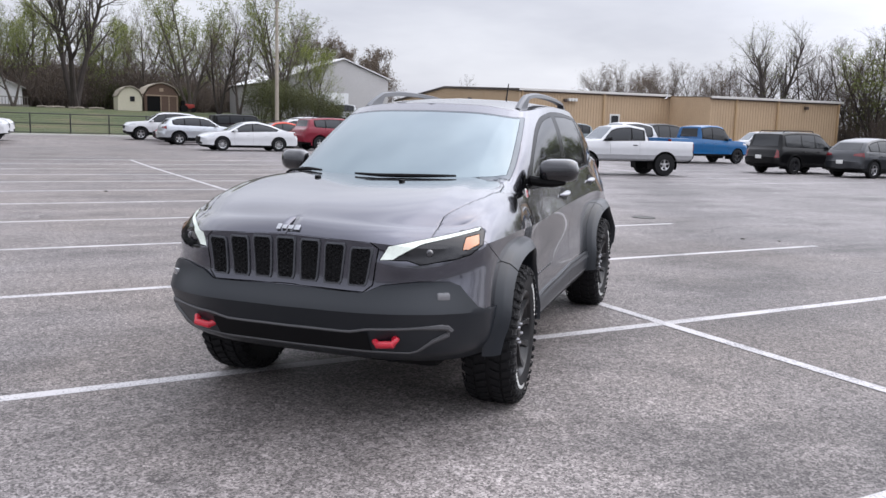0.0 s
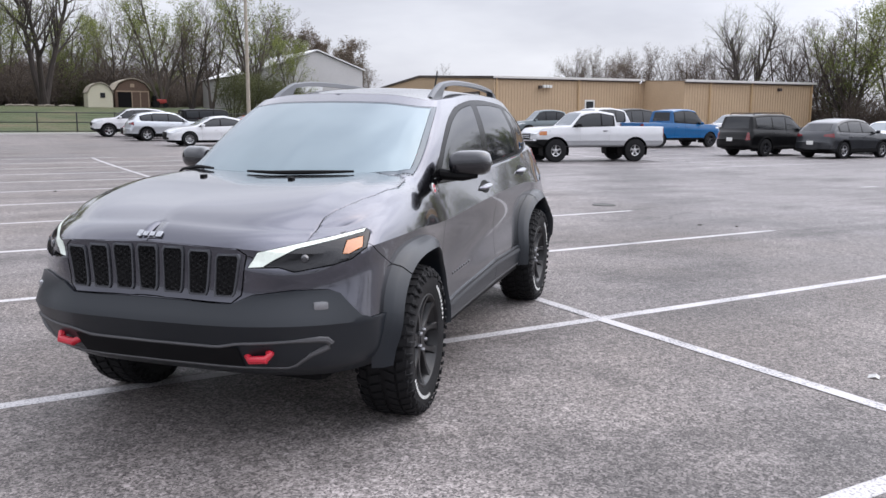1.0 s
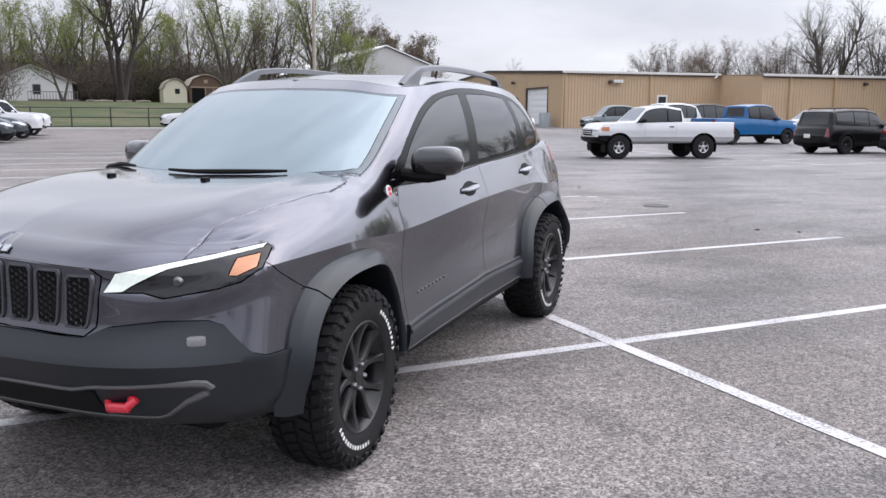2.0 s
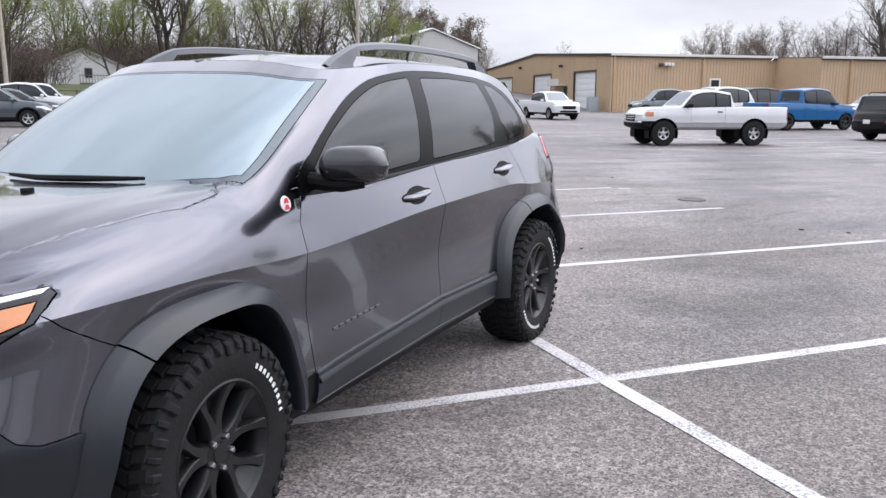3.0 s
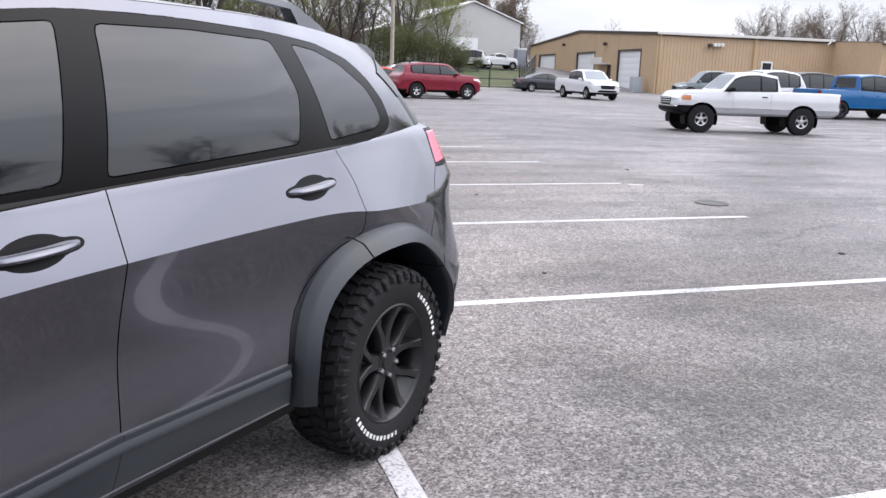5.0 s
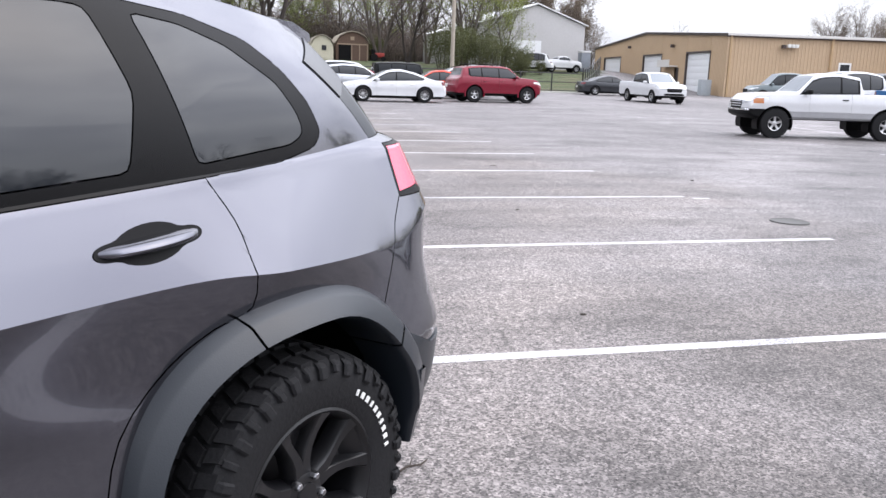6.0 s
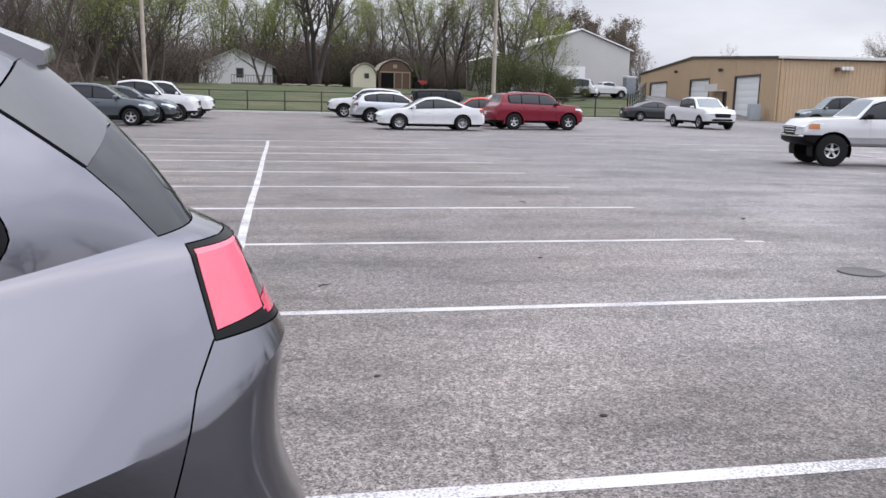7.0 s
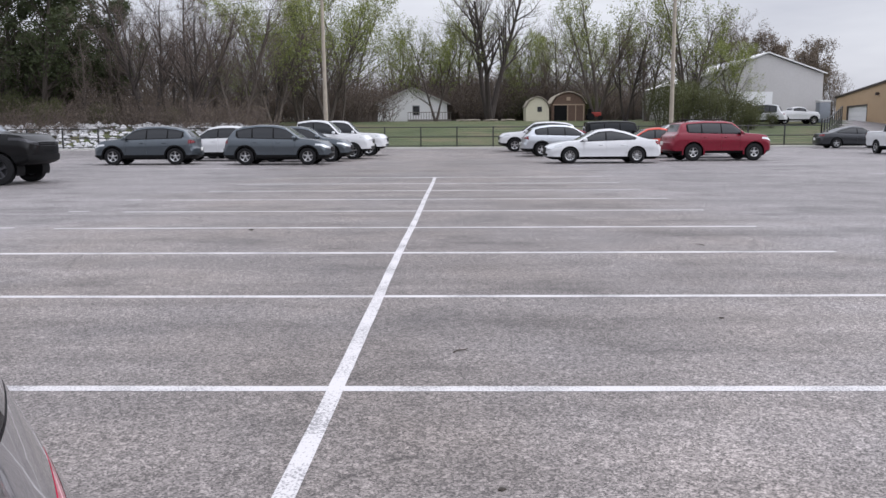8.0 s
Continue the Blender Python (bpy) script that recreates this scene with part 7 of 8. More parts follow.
def grow_tree(seed, height, spread, trunk_r, forks=1, leaves=0, leaf_size=0.11, leaf_m=None, twigs=1.0, lean=0.0, bark=None, first=0.25):
    """A tree with a tapered trunk, three orders of limbs, fine twigs, and leaves or buds at their ends."""
    rng = random.Random(seed)
    wood, fine, crown = MeshBag(), MeshBag(), MeshBag()
    tips = []

    def branch(p, d, length, r, order):
        n = 7 if order == 0 else 5 if order == 1 else 3 if order == 2 else 2
        pts, rad = [p.copy()], [r * (1.35 if order == 0 else 1.0)]
        q, dd = p.copy(), d.copy()
        for i in range(n):
            wob = 0.10 if order == 0 else 0.22
            dd = (dd + Vector((rng.uniform(-wob, wob), rng.uniform(-wob, wob), rng.uniform(-wob * 0.4, wob * 0.8) + (0.05 if order else 0)))).normalized()
            q = q + dd * length / n
            pts.append(q.copy())
            rad.append(r * (1 - 0.80 * (i + 1) / n) if order else r * (1 - 0.72 * (i + 1) / n))
        bag = wood if order <= 1 else fine
        bag.limb(pts, rad, (9, 5, 3, 3)[order])
        if order == 3:
            tips.extend(pts[1:])
            return
        kids = ((11, 14), (7, 10), (7, 10))[order]
        cnt = int(rng.randint(*kids) * (twigs if order else 1.0))
        for k in range(cnt):
            t = first + (1 - first) * (k + rng.random()) / cnt if order == 0 else 0.22 + 0.78 * (k + rng.random()) / cnt
            f = min(t * n, n - 0.001)
            i = int(f)
            base = pts[i].lerp(pts[i + 1], f - i)
            br = rad[i] + (rad[i + 1] - rad[i]) * (f - i)
            ax_ = (pts[i + 1] - pts[i]).normalized()
            side = ax_.cross(Vector((rng.uniform(-1, 1), rng.uniform(-1, 1), rng.uniform(-1, 1)))).normalized()
            tilt = rng.uniform(0.5, 1.05) if order else rng.uniform(0.55, 0.95)
            nd = (ax_ * math.cos(tilt) + side * math.sin(tilt) + Vector((0, 0, 0.12))).normalized()
            ln = (height * spread * (1.15 - 0.65 * t) if order == 0 else length * rng.uniform(0.34, 0.58)) * rng.uniform(0.75, 1.15)
            branch(base, nd, ln, max(0.007, min(br * 0.62, trunk_r * (0.5, 0.16, 0.05)[order])), order + 1)
        if order:
            branch(pts[-1], (pts[-1] - pts[-2]).normalized(), length * 0.35, max(0.008, rad[-1]), min(order + 1, 3))

    for k in range(forks):
        a = 2 * math.pi * k / max(1, forks) + rng.random()
        tilt = 0.0 if forks == 1 else rng.uniform(0.16, 0.30)
        d = Vector((math.sin(tilt) * math.cos(a) + lean, math.sin(tilt) * math.sin(a), math.cos(tilt))).normalized()
        branch(Vector((0.05 * k, 0, -0.3)), d, height * 0.80 * (1 if k == 0 else rng.uniform(0.8, 0.95)), trunk_r * (1 if forks == 1 else 0.78), 0)
    for p in tips:
        c = leaves / max(1, len(tips))
        for _ in range(int(c) + (1 if rng.random() < c % 1 else 0)):
            crown.leaf(p + Vector((rng.gauss(0, 0.16), rng.gauss(0, 0.16), rng.gauss(0, 0.14))), leaf_size, rng)
    th = thing("tree", "tree", "tree", Matrix.Identity(4))
    wood.object("trunk", bark or M_BARK, th)
    tw = fine.object("branchwork", M_TWIG if leaf_m is not M_SPRING else M_BARK, th)
    tagged(tw, kind="stuff")
    if crown.f:
        cr = crown.object("crown", leaf_m, th)
        tagged(cr, kind="stuff")
    return th


def grow_bush(seed, w, h, leaf_m, count=2600, size=0.10, label="dense green bush"):
    rng = random.Random(seed)
    wood, crown = MeshBag(), MeshBag()
    lobes = [(Vector((rng.uniform(-w, w) * 0.6, rng.uniform(-w, w) * 0.4, h * rng.uniform(0.25, 0.75))), rng.uniform(0.35, 0.6)) for _ in range(9)]
    for c, r in lobes:
        wood.limb([Vector((c.x * 0.3, c.y * 0.3, -0.2)), Vector((c.x * 0.6, c.y * 0.6, c.z * 0.5)), c, c + Vector((0, 0, h * 0.2))], [0.06, 0.05, 0.03, 0.01], 4)
    for _ in range(count):
        c, r = lobes[rng.randrange(len(lobes))]
        d = Vector((rng.gauss(0, 1), rng.gauss(0, 1), rng.gauss(0, 1))).normalized()
        p = c + Vector((d.x * w * r, d.y * w * r * 0.8, d.z * h * r * 0.75)) * rng.random() ** 0.45
        if p.z > 0.02:
            crown.leaf(p, size, rng)
    th = thing("bush", label, "bush", Matrix.Identity(4))
    tagged(wood.object("brushwood", M_BARK2, th), kind="stuff")
    tagged(crown.object("foliage", leaf_m, th), kind="stuff")
    return th


USED = set()


def plant(proto, x, y, turn=0.0, size=1.0, label="", group=""):
    """Sets a grown plant, or a copy of it, on the ground."""
    m = Matrix.Translation((x, y, ground_z(x, y) - 0.05)) @ Matrix.Rotation(radians(turn), 4, "Z")
    if proto.name not in USED:
        USED.add(proto.name)
        proto.matrix_basis = m
        ob = proto
    else:
        ob = copy_thing(proto, m)
    ob.scale = (size, size, size)
    tagged(ob, label, "", group)
    return ob


T_BARE = grow_tree(11, 15.0, 0.33, 0.23, forks=2, leaves=1200, leaf_m=M_BUD, leaf_size=0.06, twigs=1.15, first=0.22)
T_BARE2 = grow_tree(12, 16.0, 0.27, 0.24, forks=3, leaves=900, leaf_m=M_BUD, leaf_size=0.06, twigs=1.0, bark=M_BARK2, first=0.28)
T_BIG = grow_tree(13, 18.5, 0.36, 0.46, forks=3, leaves=1200, leaf_m=M_SPRING, leaf_size=0.08, twigs=0.85, first=0.35, bark=M_BARK2)
T_GREEN = grow_tree(14, 15.0, 0.36, 0.22, forks=2, leaves=8500, leaf_m=M_SPRING, leaf_size=0.095, first=0.2)
T_GREEN2 = grow_tree(15, 16.5, 0.30, 0.26, forks=3, leaves=6500, leaf_m=M_SPRING, leaf_size=0.095, first=0.22, twigs=0.85)
T_ROUND = grow_tree(16, 12.5, 0.40, 0.24, forks=3, leaves=5200, leaf_m=M_BUD, leaf_size=0.075, twigs=1.05, first=0.18)
T_BROWN = grow_tree(19, 12.5, 0.36, 0.25, forks=3, leaves=13000, leaf_m=M_BUD, leaf_size=0.12, twigs=1.0, first=0.15)
T_THIN = grow_tree(17, 13.0, 0.22, 0.14, leaves=350, leaf_m=M_BUD, leaf_size=0.06, twigs=0.9)
T_EVER = grow_tree(18, 15.0, 0.26, 0.24, leaves=9000, leaf_m=M_DEEP, leaf_size=0.13, first=0.12)
B_GREEN = grow_bush(21, 2.6, 3.2, M_OLIVE, 3200, 0.10, "fresh green bush at the wood's edge")
B_DARK = grow_bush(22, 2.4, 4.6, M_OLIVE, 5200, 0.075, "dark green overgrown bush by the fence")


def grow_thicket(seed, w, h, stems=260):
    """Brush of thin, arching, leafless stems."""
    rng = random.Random(seed)
    wood, buds = MeshBag(), MeshBag()
    for _ in range(stems):
        p = Vector((rng.uniform(-w, w), rng.uniform(-w, w) * 0.6, -0.1))
        d = Vector((rng.gauss(0, 0.35), rng.gauss(0, 0.35), 1)).normalized()
        ln = h * rng.uniform(0.45, 1.1)
        pts = [p]
        for i in range(4):
            d = (d + Vector((rng.gauss(0, 0.2), rng.gauss(0, 0.2), -0.06))).normalized()
            pts.append(pts[-1] + d * ln / 4)
        wood.limb(pts, [0.022, 0.017, 0.012, 0.008, 0.004], 3)
        for q in pts[1:]:
            for _ in range(3):
                e = q + Vector((rng.gauss(0, 0.35), rng.gauss(0, 0.35), rng.uniform(0.1, 0.6)))
                wood.limb([q, q.lerp(e, 0.5) + Vector((0, 0, 0.05)), e], [0.009, 0.006, 0.003], 3)
                buds.leaf(e, 0.06, rng)
                buds.leaf(q.lerp(e, 0.6), 0.05, rng)
    th = thing("bush", "brown tangled leafless thicket", "bush", Matrix.Identity(4))
    tagged(tagged(wood.object("brushwood", M_TWIG, th), kind="stuff"), kind="stuff")
    tagged(buds.object("foliage", M_BUD, th), kind="stuff")
    return th


B_BROWN = grow_thicket(23, 3.0, 3.6)

BARE = "bare grey-brown tree with fine twigs in early spring"
LEAFY = "tree with sparse fresh green leaves in early spring"
rw = random.Random(5)
# the wood at the lot's far left and behind the fence
k = 0
for row, (y0, step) in enumerate(((71, 4.4), (79, 4.0), (88, 4.0), (98, 4.2), (110, 5.0))):
    x = -62.0 - row * 6
    while x < (-15 if row < 2 else -12 if row < 4 else -10):
        proto = rw.choice((T_BARE, T_BARE2, T_BARE2, T_THIN, T_BARE, T_ROUND if row > 1 else T_BARE2))
        if row < 2 and x < -30 and k % 3 == 0:
            proto = T_EVER
        plant(proto, x + rw.uniform(-1.4, 1.4), y0 + rw.uniform(-2.5, 2.5), rw.uniform(0, 360), rw.uniform(0.85, 1.2) if row < 1 else rw.uniform(0.55, 1.0), "dark green evergreen tree in the wood" if proto is T_EVER else BARE, "trees of the wood")
        x += step * rw.uniform(0.8, 1.25)
        k += 1
for i in range(26):
    x = -60 + i * 3.3 + rw.uniform(-1, 1)
    if x < -14 or i % 2:
        plant(B_BROWN if rw.random() < 0.7 or x > -30 else B_DARK, x, (68.5 if x < -14 else 116) + rw.uniform(-1.5, 2.5), rw.uniform(0, 360), rw.uniform(0.8, 1.35), group="bushes at the wood's edge")
for i in range(30):
    plant(B_BROWN, -66 + i * 3.6 + rw.uniform(-1, 1), 97 + (i % 3) * 12 if i < 16 else 124 + (i % 2) * 8, rw.uniform(0, 360), rw.uniform(1.3, 2.1), group="bushes at the wood's edge")
for x, y, s in ((-33, 69, 0.8), (-28.5, 70, 0.7), (-36, 70, 0.9), (-23, 70, 0.6)):
    plant(B_DARK, x, y, rw.uniform(0, 360), s, group="bushes at the wood's edge")
for x, y, s, t in ((-38, 73, 1.1, 10), (-34.5, 75, 1.0, 80), (-31, 77, 0.95, 140), (-41.5, 76, 1.1, 200)):
    plant(T_EVER, x, y, t, s, "dark green evergreen tree in the wood", "trees of the wood")
# single trees behind the fence
for proto, x, y, s, t in ((T_GREEN, -12.4, 103, 1.2, 20), (T_GREEN2, -13.0, 90, 1.1, 70), (T_GREEN, -1.8, 101, 0.86, 140), (T_BIG, 4.6, 103, 1.10, 15), (T_GREEN2, 1.2, 118, 1.05, 200),
                          (T_GREEN, 8.5, 116, 0.85, 260), (T_GREEN2, 16.7, 97.5, 1.08, 50), (T_BARE2, 19.3, 94, 0.85, 10), (T_BARE, 21.5, 93.5, 0.95, 80), (T_GREEN2, 23.9, 85.7, 1.0, 120), (T_BARE2, 26.5, 92, 0.8, 44), (T_GREEN, 28.0, 85.5, 0.62, 10), (T_BARE, 10.0, 124, 1.0, 99), (T_GREEN, -16.4, 79.5, 0.95, 160), (T_GREEN2, -7.9, 123, 1.0, 12), (T_BARE2, -4.0, 126, 0.95, 5), (T_GREEN, 13.0, 122, 0.9, 45), (T_BARE, 24.0, 112, 0.9, 240),
                          (T_BARE, 14.0, 112, 1.0, 33), (T_GREEN, 19.0, 112, 0.9, 300), (T_GREEN, -20.0, 96, 1.0, 190)):
    plant(proto, x, y, t, s, BARE if proto in (T_BARE, T_BARE2) else "broad tree with forked trunk and bare limbs" if proto is T_BIG else LEAFY, "trees behind the fence")
for x, y, s in ((19.3, 77, 1.0), (21.5, 79, 0.95), (23.8, 78, 0.85), (25.8, 80, 0.8), (27.6, 81.5, 0.65), (28.6, 80.5, 0.42), (31.0, 82.0, 0.34), (22.6, 83, 0.95), (25.0, 85, 0.9)):
    plant(B_DARK, x, y, rw.uniform(0, 360), s, group="bushes by the fence")
for x, y, s in ((9.0, 112, 1.1), (11.5, 114, 1.3), (6.0, 116, 1.2), (17.0, 104, 0.9), (13.5, 118, 1.3), (28.8, 83, 0.8), (2.4, 124, 1.5), (-6.0, 122, 1.5), (-1.0, 124, 1.6), (4.5, 112, 1.5), (-15.0, 117, 1.6), (8.0, 120, 1.9), (15.5, 113, 1.5), (18.5, 108, 1.3), (0.5, 119, 2.0), (20.0, 116, 1.6)):
    plant(B_GREEN if s < 1.25 else B_BROWN, x, y, rw.uniform(0, 360), s, group="bushes by the fence")
# crowns behind the barn and the tan building
for proto, x, y, s in ((T_ROUND, 39.0, 122, 1.25), (T_BROWN, 44.6, 120, 1.02), (T_BROWN, 50.2, 121, 1.0), (T_THIN, 48.5, 116, 0.85), (T_ROUND, 58, 160, 0.9), (T_THIN, 66, 158, 1.0), (T_ROUND, 75, 168, 0.95), (T_THIN, 84, 150, 1.05), (T_THIN, 92, 160, 0.9),
                       (T_ROUND, 83.2, 104.4, 0.95), (T_ROUND, 87.0, 102.1, 0.98), (T_THIN, 92, 108, 0.9), (T_ROUND, 78.4, 83.5, 0.90), (T_BARE, 80.0, 79.0, 0.76), (T_ROUND, 79.5, 74.5, 0.86), (T_BARE2, 76.5, 69.5, 0.78), (T_BARE, 74.4, 65.0, 0.72), (T_ROUND, 84, 92, 0.85),
                       (T_BIG, 72.0, 60.3, 0.82), (T_BARE2, 75.3, 58.0, 0.88), (T_BARE, 75.5, 55.4, 0.86), (T_BARE2, 75.6, 52.5, 0.84), (T_GREEN2, 74.4, 48.6, 0.90), (T_GREEN, 75.5, 45.0, 0.95), (T_BARE2, 74.0, 49.0, 0.9), (T_BARE, 77.0, 52.0, 0.9), (T_GREEN, 73.0, 39.0, 1.0), (T_BARE2, 76.0, 43.0, 1.0), (T_BARE, 71.0, 34.0, 1.0), (T_GREEN2, 75.0, 29.0, 1.0)):
    plant(proto, x, y, rw.uniform(0, 360), s, LEAFY if proto in (T_GREEN, T_GREEN2) else BARE, "trees behind the tan building")
for i in range(12):
    plant(B_BROWN if i % 3 else B_DARK, 75.0 + rw.uniform(-1, 1.5), 58 - i * 2.6, rw.uniform(0, 360), 1.2, group="bushes behind the tan building")
# trees across the lot's near side, which the car's glass and paint mirror
for proto, x, y, s in ((T_BARE, 42, -38, 1.0), (T_BARE2, 50, -30, 1.1), (T_ROUND, 56, -20, 1.0), (T_BARE, 30, -52, 1.0), (T_BARE2, 15, -62, 1.1), (T_GREEN, 0, -66, 1.0), (T_BARE, -18, -64, 1.0), (T_BARE2, 62, -6, 1.0), (T_BARE, 66, 8, 1.0)):
    plant(proto, x, y, rw.uniform(0, 360), s, BARE, "trees across the road")


def gable_house():
    """The small white house on the rise, with a porch rail and a pale roof edge."""
    x0, x1, y0, y1 = -9.6, -0.6, 110.0, 118.0
    z = ground_z(-5, 110) - 0.15
    th = thing("house", "small white gabled house on the grassy rise", "house", Matrix.Translation((x0, y0, z)))
    white = mat("white_siding", (0.80, 0.80, 0.81), 0.6, var=0.06, scale=0.7, fine=12)
    W, D, E, P = x1 - x0, y1 - y0, 2.45, 4.35
    bm = bmesh.new()
    n = 14
    rows = []
    for i in range(n):
        for lap, zz in ((0.0, E * i / n), (-0.012, E * (i + 1) / n)):
            rows.append([(0, lap, zz), (W, lap, zz), (W, D, zz), (0, D, zz)])
    quad_strip(bm, rows, close=True)
    rows = []
    for i in range(8):
        t0, t1 = i / 8, (i + 1) / 8
        za, zb_ = E + (P - E) * t0, E + (P - E) * t1
        rows += [[(W / 2 * t0, 0, za), (W - W / 2 * t0, 0, za)], [(W / 2 * t1, -0.012, zb_), (W - W / 2 * t1, -0.012, zb_)]]
    quad_strip(bm, rows)
    part("wall", bm, white, th, smooth=False)
    bm = bmesh.new()
    for a, b in (((-0.4, E - 0.18), (W / 2, P + 0.06)), ((W / 2, P + 0.06), (W + 0.4, E - 0.18))):
        quad_strip(bm, [[(a[0], -0.4, a[1]), (a[0], -0.4, a[1] + 0.14), (b[0], -0.4, b[1] + 0.14), (b[0], -0.4, b[1])], [(a[0], D + 0.3, a[1]), (a[0], D + 0.3, a[1] + 0.14), (b[0], D + 0.3, b[1] + 0.14), (b[0], D + 0.3, b[1])]], close=True)
        bm.faces.new([bm.verts.new(p) for p in ((a[0], -0.401, a[1]), (b[0], -0.401, b[1]), (b[0], -0.401, b[1] + 0.14), (a[0], -0.401, a[1] + 0.14))])
    part("roof", bm, mat("pale_grey_shingle", (0.42, 0.40, 0.39), 0.8, var=0.2, scale=2, fine=30), th)
    for wx, wz, ww, wh in ((4.6, 1.0, 0.8, 1.1),):
        bm = bmesh.new()
        box(bm, wx - 0.08, wx + ww + 0.08, -0.06, -0.02, wz - 0.08, wz + wh + 0.08)
        wo = part("window", bm, mat("grey_window_frame", (0.30, 0.31, 0.33), 0.5), th)
        bm = bmesh.new()
        box(bm, wx, wx + ww, -0.075, -0.062, wz, wz + wh)
        part("pane", bm, M_GLASS, wo)
    bm = bmesh.new()
    box(bm, 4.0, W + 0.6, -2.2, 0.0, 0.0, 0.35)
    pd = part("deck", bm, mat("grey_deck_wood", (0.22, 0.20, 0.18), 0.8, var=0.2), th)
    for i in range(17):
        bm = bmesh.new()
        px = 4.05 + i * (W - 3.6) / 16
        box(bm, px - 0.03, px + 0.03, -2.2, -2.14, 0.35, 1.2)
        part("baluster", bm, MATS["grey_deck_wood"], pd)
    bm = bmesh.new()
    box(bm, 4.0, W + 0.6, -2.23, -2.11, 1.2, 1.28)
    part("handrail", bm, MATS["grey_deck_wood"], pd)


gable_house()


def gambrel_shed(x, y, w, d, h, wall_m, roof_m, label, door=False):
    z = ground_z(x, y) - 0.1
    th = thing("garden_shed", label, "shed", Matrix.Translation((x, y, z)))
    prof = [(-w / 2, 0), (-w / 2, h * 0.58), (-w * 0.36, h * 0.84), (-w * 0.16, h * 0.965), (0, h), (w * 0.16, h * 0.965), (w * 0.36, h * 0.84), (w / 2, h * 0.58), (w / 2, 0)]
    bm = bmesh.new()
    quad_strip(bm, [[(px, yy, pz) for px, pz in prof] for yy in (0, d)])
    for yy in (0, d):
        bm.faces.new([bm.verts.new((px, yy, pz)) for px, pz in prof])
    part("wall", bm, wall_m, th, smooth=False)
    bm = bmesh.new()
    rp = [(px * 1.08, pz + 0.05) for px, pz in prof[1:-1]]
    quad_strip(bm, [[(px, -0.2, pz) for px, pz in rp], [(px, -0.2, pz + 0.09) for px, pz in rp], [(px, d + 0.2, pz + 0.09) for px, pz in rp], [(px, d + 0.2, pz) for px, pz in rp]])
    part("roof", bm, roof_m, th, smooth=False)
    bm = bmesh.new()
    if door:
        # black sheet on the wall, painted for the doorway's unlit inside
        box(bm, -w * 0.42, -w * 0.04, -0.05, -0.01, 0.0, h * 0.56)
        part("open_doorway", bm, M_BLACK, th)
        for px in (-w * 0.02, w * 0.22, w * 0.46):
            bm = bmesh.new()
            box(bm, px - 0.05, px + 0.05, -0.06, -0.012, 0.0, h * 0.56)
            part("trim_board", bm, mat("tan_shed_trim", (0.32, 0.24, 0.17), 0.7), th)
        bm = bmesh.new()
        box(bm, -w * 0.46, w * 0.48, -0.07, -0.012, h * 0.56, h * 0.60)
        part("trim_board", bm, MATS["tan_shed_trim"], th)
        bm = bmesh.new()
        box(bm, -0.22, 0.22, -0.06, -0.012, h * 0.72, h * 0.84)
        part("loft_vent", bm, MATS["tan_shed_trim"], th)
    else:
        box(bm, -0.02, 0.5, -0.05, -0.01, h * 0.42, h * 0.62)
        part("window", bm, M_GLASS, th)


gambrel_shed(9.8, 96.0, 2.6, 3.6, 2.75, mat("cream_shed_paint", (0.52, 0.49, 0.38), 0.7, var=0.1), mat("tan_shed_roof", (0.34, 0.30, 0.24), 0.7), "cream garden shed with gambrel roof")
gambrel_shed(13.4, 97.0, 3.8, 5.0, 3.30, mat("brown_red_shed_wood", (0.115, 0.072, 0.052), 0.8, var=0.25), mat("pale_tan_shed_roof", (0.38, 0.33, 0.26), 0.7), "brown barn-style shed with open doorway", True)


def far_barn():
    """The pale grey steel barn behind the trees."""
    th = thing("steel_barn", "pale grey gabled steel barn behind trees", "barn", Matrix.Translation((27.6, 91.0, 2.9)))
    wall = mat("pale_grey_steel", (0.46, 0.45, 0.45), 0.55, var=0.06, scale=0.4, fine=5)
    W, D, E, P = 11.9, 20.0, 4.45, 6.55
    bm = bmesh.new()
    n = 48
    LOW, EL = -2.7, 4.45 - 2.7 * 2.1 / 5.95
    for i in range(n):
        xa, xb = LOW + (W - LOW) * i / n, LOW + (W - LOW) * (i + 1) / n
        hgt = lambda x: P - (P - E) * abs(x - W / 2) / (W / 2)
        o = -0.03 if i % 2 else 0.0
        bm.faces.new([bm.verts.new(p) for p in ((xa, o, -1), (xb, o, -1), (xb, o, hgt(xb)), (xa, o, hgt(xa)))])
    bmesh.ops.remove_doubles(bm, verts=bm.verts, dist=0.05)
    for xx, ez in ((LOW, EL), (W, E)):
        bm.faces.new([bm.verts.new(p) for p in ((xx, 0, -1), (xx, D, -1), (xx, D, ez), (xx, 0, ez))])
    bm.faces.new([bm.verts.new(p) for p in ((LOW, D, -1), (W, D, -1), (W, D, E), (W / 2, D, P), (LOW, D, EL))])
    part("wall", bm, wall, th, smooth=False)
    bm = bmesh.new()
    line = [(LOW - 0.3, EL - 0.05), (W / 2, P + 0.06), (W + 0.3, E - 0.05)]
    quad_strip(bm, [[(px, -0.3, pz) for px, pz in line], [(px, -0.3, pz + 0.15) for px, pz in line], [(px, D, pz + 0.15) for px, pz in line]])
    part("roof", bm, mat("white_roof_steel", (0.68, 0.68, 0.68), 0.45), th)
    bm = bmesh.new()
    box(bm, 2.0, 6.6, -0.12, -0.05, -0.8, 2.6)
    part("sliding_door", bm, mat("white_door_steel", (0.74, 0.75, 0.76), 0.45), th, "white sliding barn door")


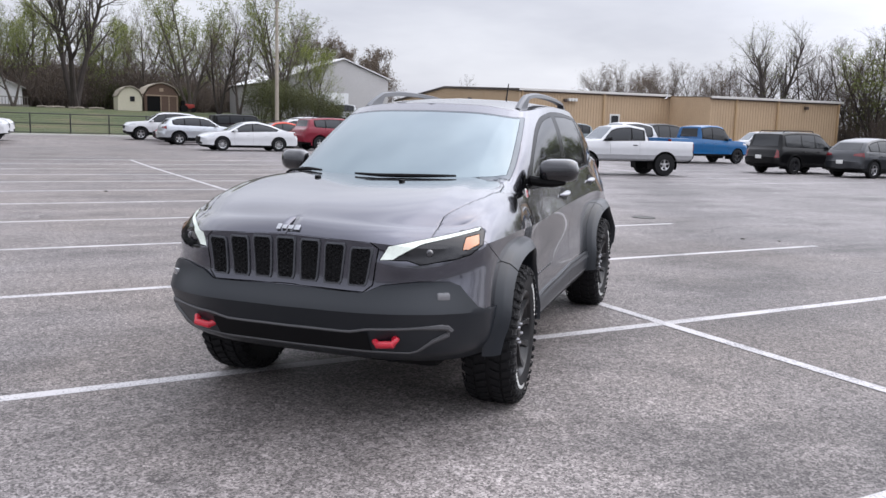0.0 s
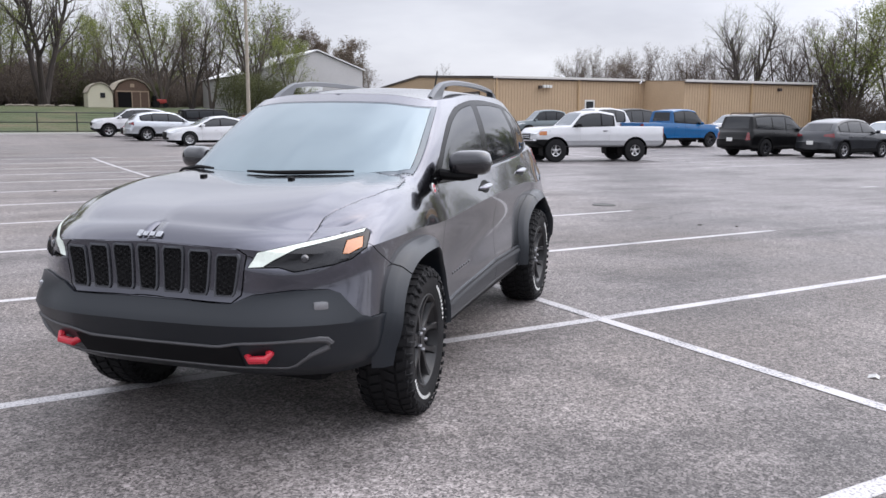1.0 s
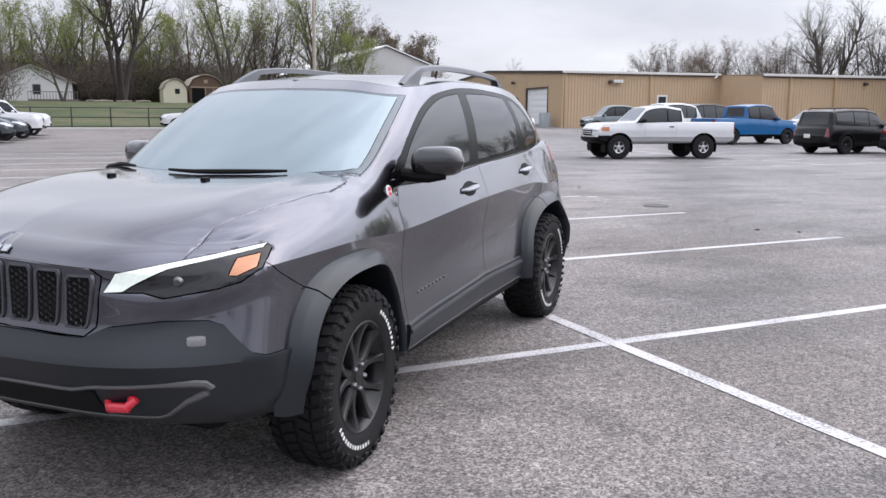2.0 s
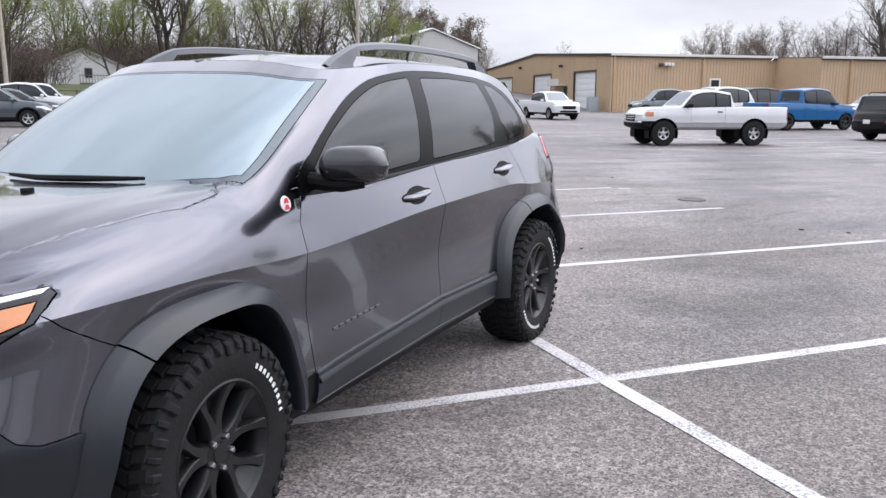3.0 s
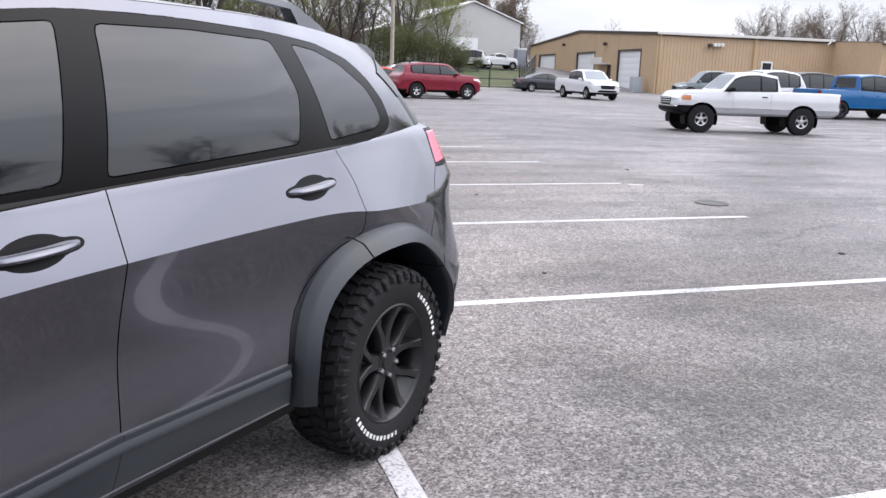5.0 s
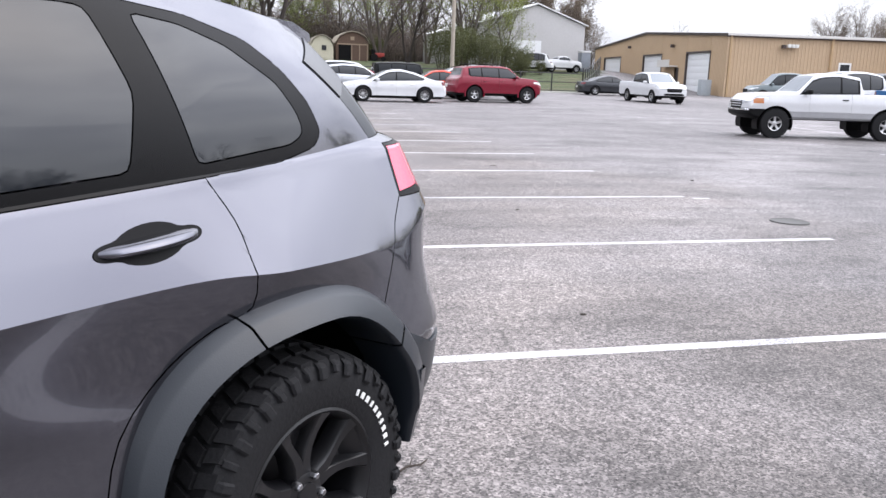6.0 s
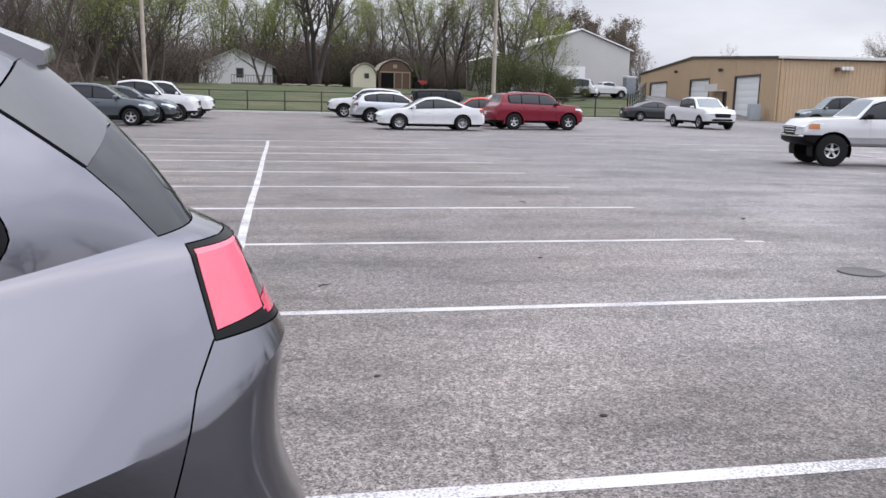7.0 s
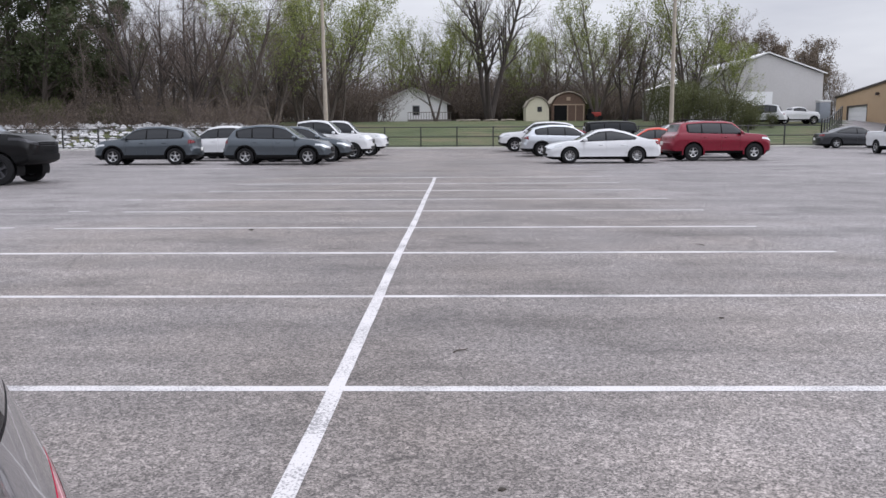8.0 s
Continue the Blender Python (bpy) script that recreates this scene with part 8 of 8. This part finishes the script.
far_barn()
vehicle("suv", 31.6, 87.0, 150, P_WHITE, "white van parked in front of the barn", "van", name="parked_van", H=2.0, L=4.9)
vehicle("pickup", 35.0, 86.5, 0, P_WHITE, "white truck parked beside the barn", "pickup", H=1.75, L=4.6, wb=2.9, fo=0.8, xa=0.9, xf=0.4, xr=-0.6, xd=-0.7, tail=-0.6, pillars=(0.0,), bed=(-0.8, 0.8))


def portable_toilet(x, y):
    th = thing("portable_toilet", "grey plastic portable toilet cabin", "portable toilet", Matrix.Translation((x, y, ground_z(x, y))))
    bm = bmesh.new()
    box(bm, -0.55, 0.55, -0.55, 0.55, 0.0, 2.1, 0.06)
    part("cabin", bm, mat("grey_blue_plastic", (0.20, 0.22, 0.25), 0.5), th)
    bm = bmesh.new()
    box(bm, -0.60, 0.60, -0.60, 0.60, 2.06, 2.3, 0.1)
    part("roof", bm, mat("pale_plastic_roof", (0.5, 0.5, 0.5), 0.5), th)
    bm = bmesh.new()
    box(bm, -0.38, 0.38, -0.575, -0.552, 0.1, 1.95, 0.008)
    part("door", bm, MATS["grey_blue_plastic"], th)


portable_toilet(38.6, 88.6)


def rock_bank():
    """A bank of pale broken rock behind the fence."""
    rng = random.Random(9)
    bag = MeshBag()
    for _ in range(1500):
        x = rng.uniform(-46, -13.5)
        t = rng.random()
        y = 61.2 + 7.0 * t
        z = ground_z(x, y) + 1.5 * smoothstep(0.0, 1.0, t) * smoothstep(-13, -17, x) + rng.uniform(-0.1, 0.12)
        s = rng.uniform(0.12, 0.34)
        b = len(bag.v)
        for dx, dy, dz in ((1, 0, 0), (0, 1, 0), (-1, 0, 0), (0, -1, 0), (0, 0, 0.8), (0, 0, -0.6), (0.6, 0.6, 0.45), (-0.6, -0.5, 0.4)):
            bag.v.append(Vector((x + dx * s * rng.uniform(0.7, 1.3), y + dy * s * rng.uniform(0.7, 1.3), z + dz * s * rng.uniform(0.7, 1.3))))
        for f in ((0, 6, 4), (6, 1, 4), (1, 2, 4), (2, 7, 4), (7, 3, 4), (3, 0, 4), (0, 1, 6), (2, 3, 7), (1, 0, 5), (2, 1, 5), (3, 2, 5), (0, 3, 5)):
            bag.f.append(tuple(b + i for i in f))
    ob = bag.object("rock_bank", mat("pale_limestone_rock", (0.40, 0.40, 0.41), 0.85, var=0.35, scale=1.2, fine=9), None)
    tagged(ob, "bank of pale broken limestone rock behind the fence", "rocks", kind="stuff")
    bm = bmesh.new()
    rows = []
    for i in range(12):
        x = -46 + 33 * i / 11
        rows.append([(x, 60.9 + 7.4 * t, ground_z(x, 60.9 + 7.4 * t) - 0.05 + 1.5 * smoothstep(0, 1, t) * smoothstep(-13, -17, x)) for t in [k / 6 for k in range(7)]] + [(x, 74, ground_z(x, 74) - 0.1)])
    quad_strip(bm, rows)
    tagged(part("bank", bm, M_GRASS, None), "earth bank under the rocks", "bank", kind="structure")


rock_bank()


def overhead_wires():
    for z, y2 in ((11.2, 0.0), (10.5, 0.3), (8.8, 0.6)):
        bm = bmesh.new()
        pts = []
        for i in range(25):
            t = i / 24
            pts.append((-9.0 - 60 * t, 63.0 + y2 + 4 * t, ground_z(-9, 63) + z - 2.2 * math.sin(math.pi * t) + 1.0 * t))
        tube(bm, pts, 0.014, 4, False)
        tagged(part("power_cable", bm, M_BLACK, None), "thin black overhead power cable", "cable", "overhead cables")


overhead_wires()


def yard_clutter():
    """Small things in the yards behind the fence."""
    rng = random.Random(3)
    red = mat("faded_red_paint", (0.38, 0.05, 0.04), 0.6)
    th = thing("garden_tractor", "red garden tractor beside the brown shed", "tractor", Matrix.Translation((16.6, 97.5, ground_z(16.6, 97.5))))
    bm = bmesh.new()
    box(bm, -0.5, 0.6, -0.35, 0.35, 0.45, 0.95, 0.1)
    part("hood", bm, red, th)
    bm = bmesh.new()
    box(bm, -0.9, -0.5, -0.3, 0.3, 0.55, 1.35, 0.08)
    part("seat", bm, M_BLACK, th)
    for px, r in ((-0.6, 0.42), (0.45, 0.28)):
        for sd in (-0.4, 0.4):
            bm = bmesh.new()
            lathe(bm, [(0.0, -0.1), (r, -0.1), (r, 0.1), (0.0, 0.1)], 16, y0=sd, centre=(px, r))
            part("wheel", bm, M_RUBBER, th)
    for i in range(7):
        x, y = rng.uniform(0.5, 7.0), rng.uniform(98, 104)
        bm = bmesh.new()
        L_ = rng.uniform(0.8, 2.2)
        tube(bm, [(x, y, ground_z(x, y) + 0.08), (x + L_ * 0.5, y + 0.1, ground_z(x, y) + 0.16), (x + L_, y + 0.2, ground_z(x, y) + 0.1)], 0.09, 6)
        tagged(part("cut_log", bm, M_POLEWOOD, None), "pale cut log lying in the grass", "log", "logs in the yard")


yard_clutter()


def litter():
    """Small things lying on the asphalt: twigs, clods and a scrap of paper."""
    rng = random.Random(77)
    bark = mat("dry_twig_bark", (0.045, 0.034, 0.027), 0.9, var=0.3, scale=20, fine=200)
    for x, y, turn in ((0.74, 6.31, 40), (0.45, 1.60, 25), (3.9, 11.6, 110)):
        bm = bmesh.new()
        tube(bm, [(-0.07, 0, 0.006), (-0.02, 0.012, 0.009), (0.03, -0.004, 0.008), (0.08, 0.02, 0.006)], [0.004, 0.005, 0.004, 0.002], 6)
        tube(bm, [(-0.01, 0.01, 0.009), (0.02, 0.04, 0.012), (0.04, 0.06, 0.008)], [0.003, 0.0025, 0.0015], 5)
        me = part("twig", bm, bark, None)
        me.matrix_basis = pose(x, y, ground_z(x, y), 0, 0, turn)
        tagged(me, "small dry brown twig lying on asphalt", "twig", "litter on the lot")
    for x, y, r in ((2.82, 7.31, 0.022), (4.90, 3.61, 0.032), (5.24, 3.26, 0.026), (-2.45, 13.41, 0.04), (6.4, 9.8, 0.03), (1.9, 3.4, 0.02), (0.9, 4.1, 0.018)):
        bm = bmesh.new()
        bmesh.ops.create_icosphere(bm, subdivisions=2, radius=r)
        for v in bm.verts:
            v.co *= rng.uniform(0.75, 1.15)
            v.co.z = max(-r * 0.2, v.co.z * 0.28) + r * 0.18
        me = part("clod", bm, mat("dark_earth_clod", (0.035, 0.028, 0.022), 0.95, var=0.3, scale=30, fine=200, bump=0.5), None, smooth=False)
        me.matrix_basis = pose(x, y, ground_z(x, y), 0, 0, rng.uniform(0, 360))
        tagged(me, "dark crumbling clod of earth on asphalt", "clod", "litter on the lot")
    bm = bmesh.new()
    rows = [[(0.05 * i - 0.075, 0.04 * j - 0.06, 0.006 + 0.012 * ((i * 3 + j * 2) % 3)) for i in range(4)] for j in range(4)]
    quad_strip(bm, rows)
    bmesh.ops.solidify(bm, geom=bm.faces[:], thickness=0.002)
    me = part("paper_scrap", bm, mat("white_paper", (0.75, 0.75, 0.74), 0.8), None, smooth=False)
    me.matrix_basis = pose(0.44, -1.86, 0, 0, 0, 30)
    me.scale = (0.5, 0.5, 0.5)
    tagged(me, "crumpled white paper scrap lying on asphalt", "paper", "litter on the lot")


litter()
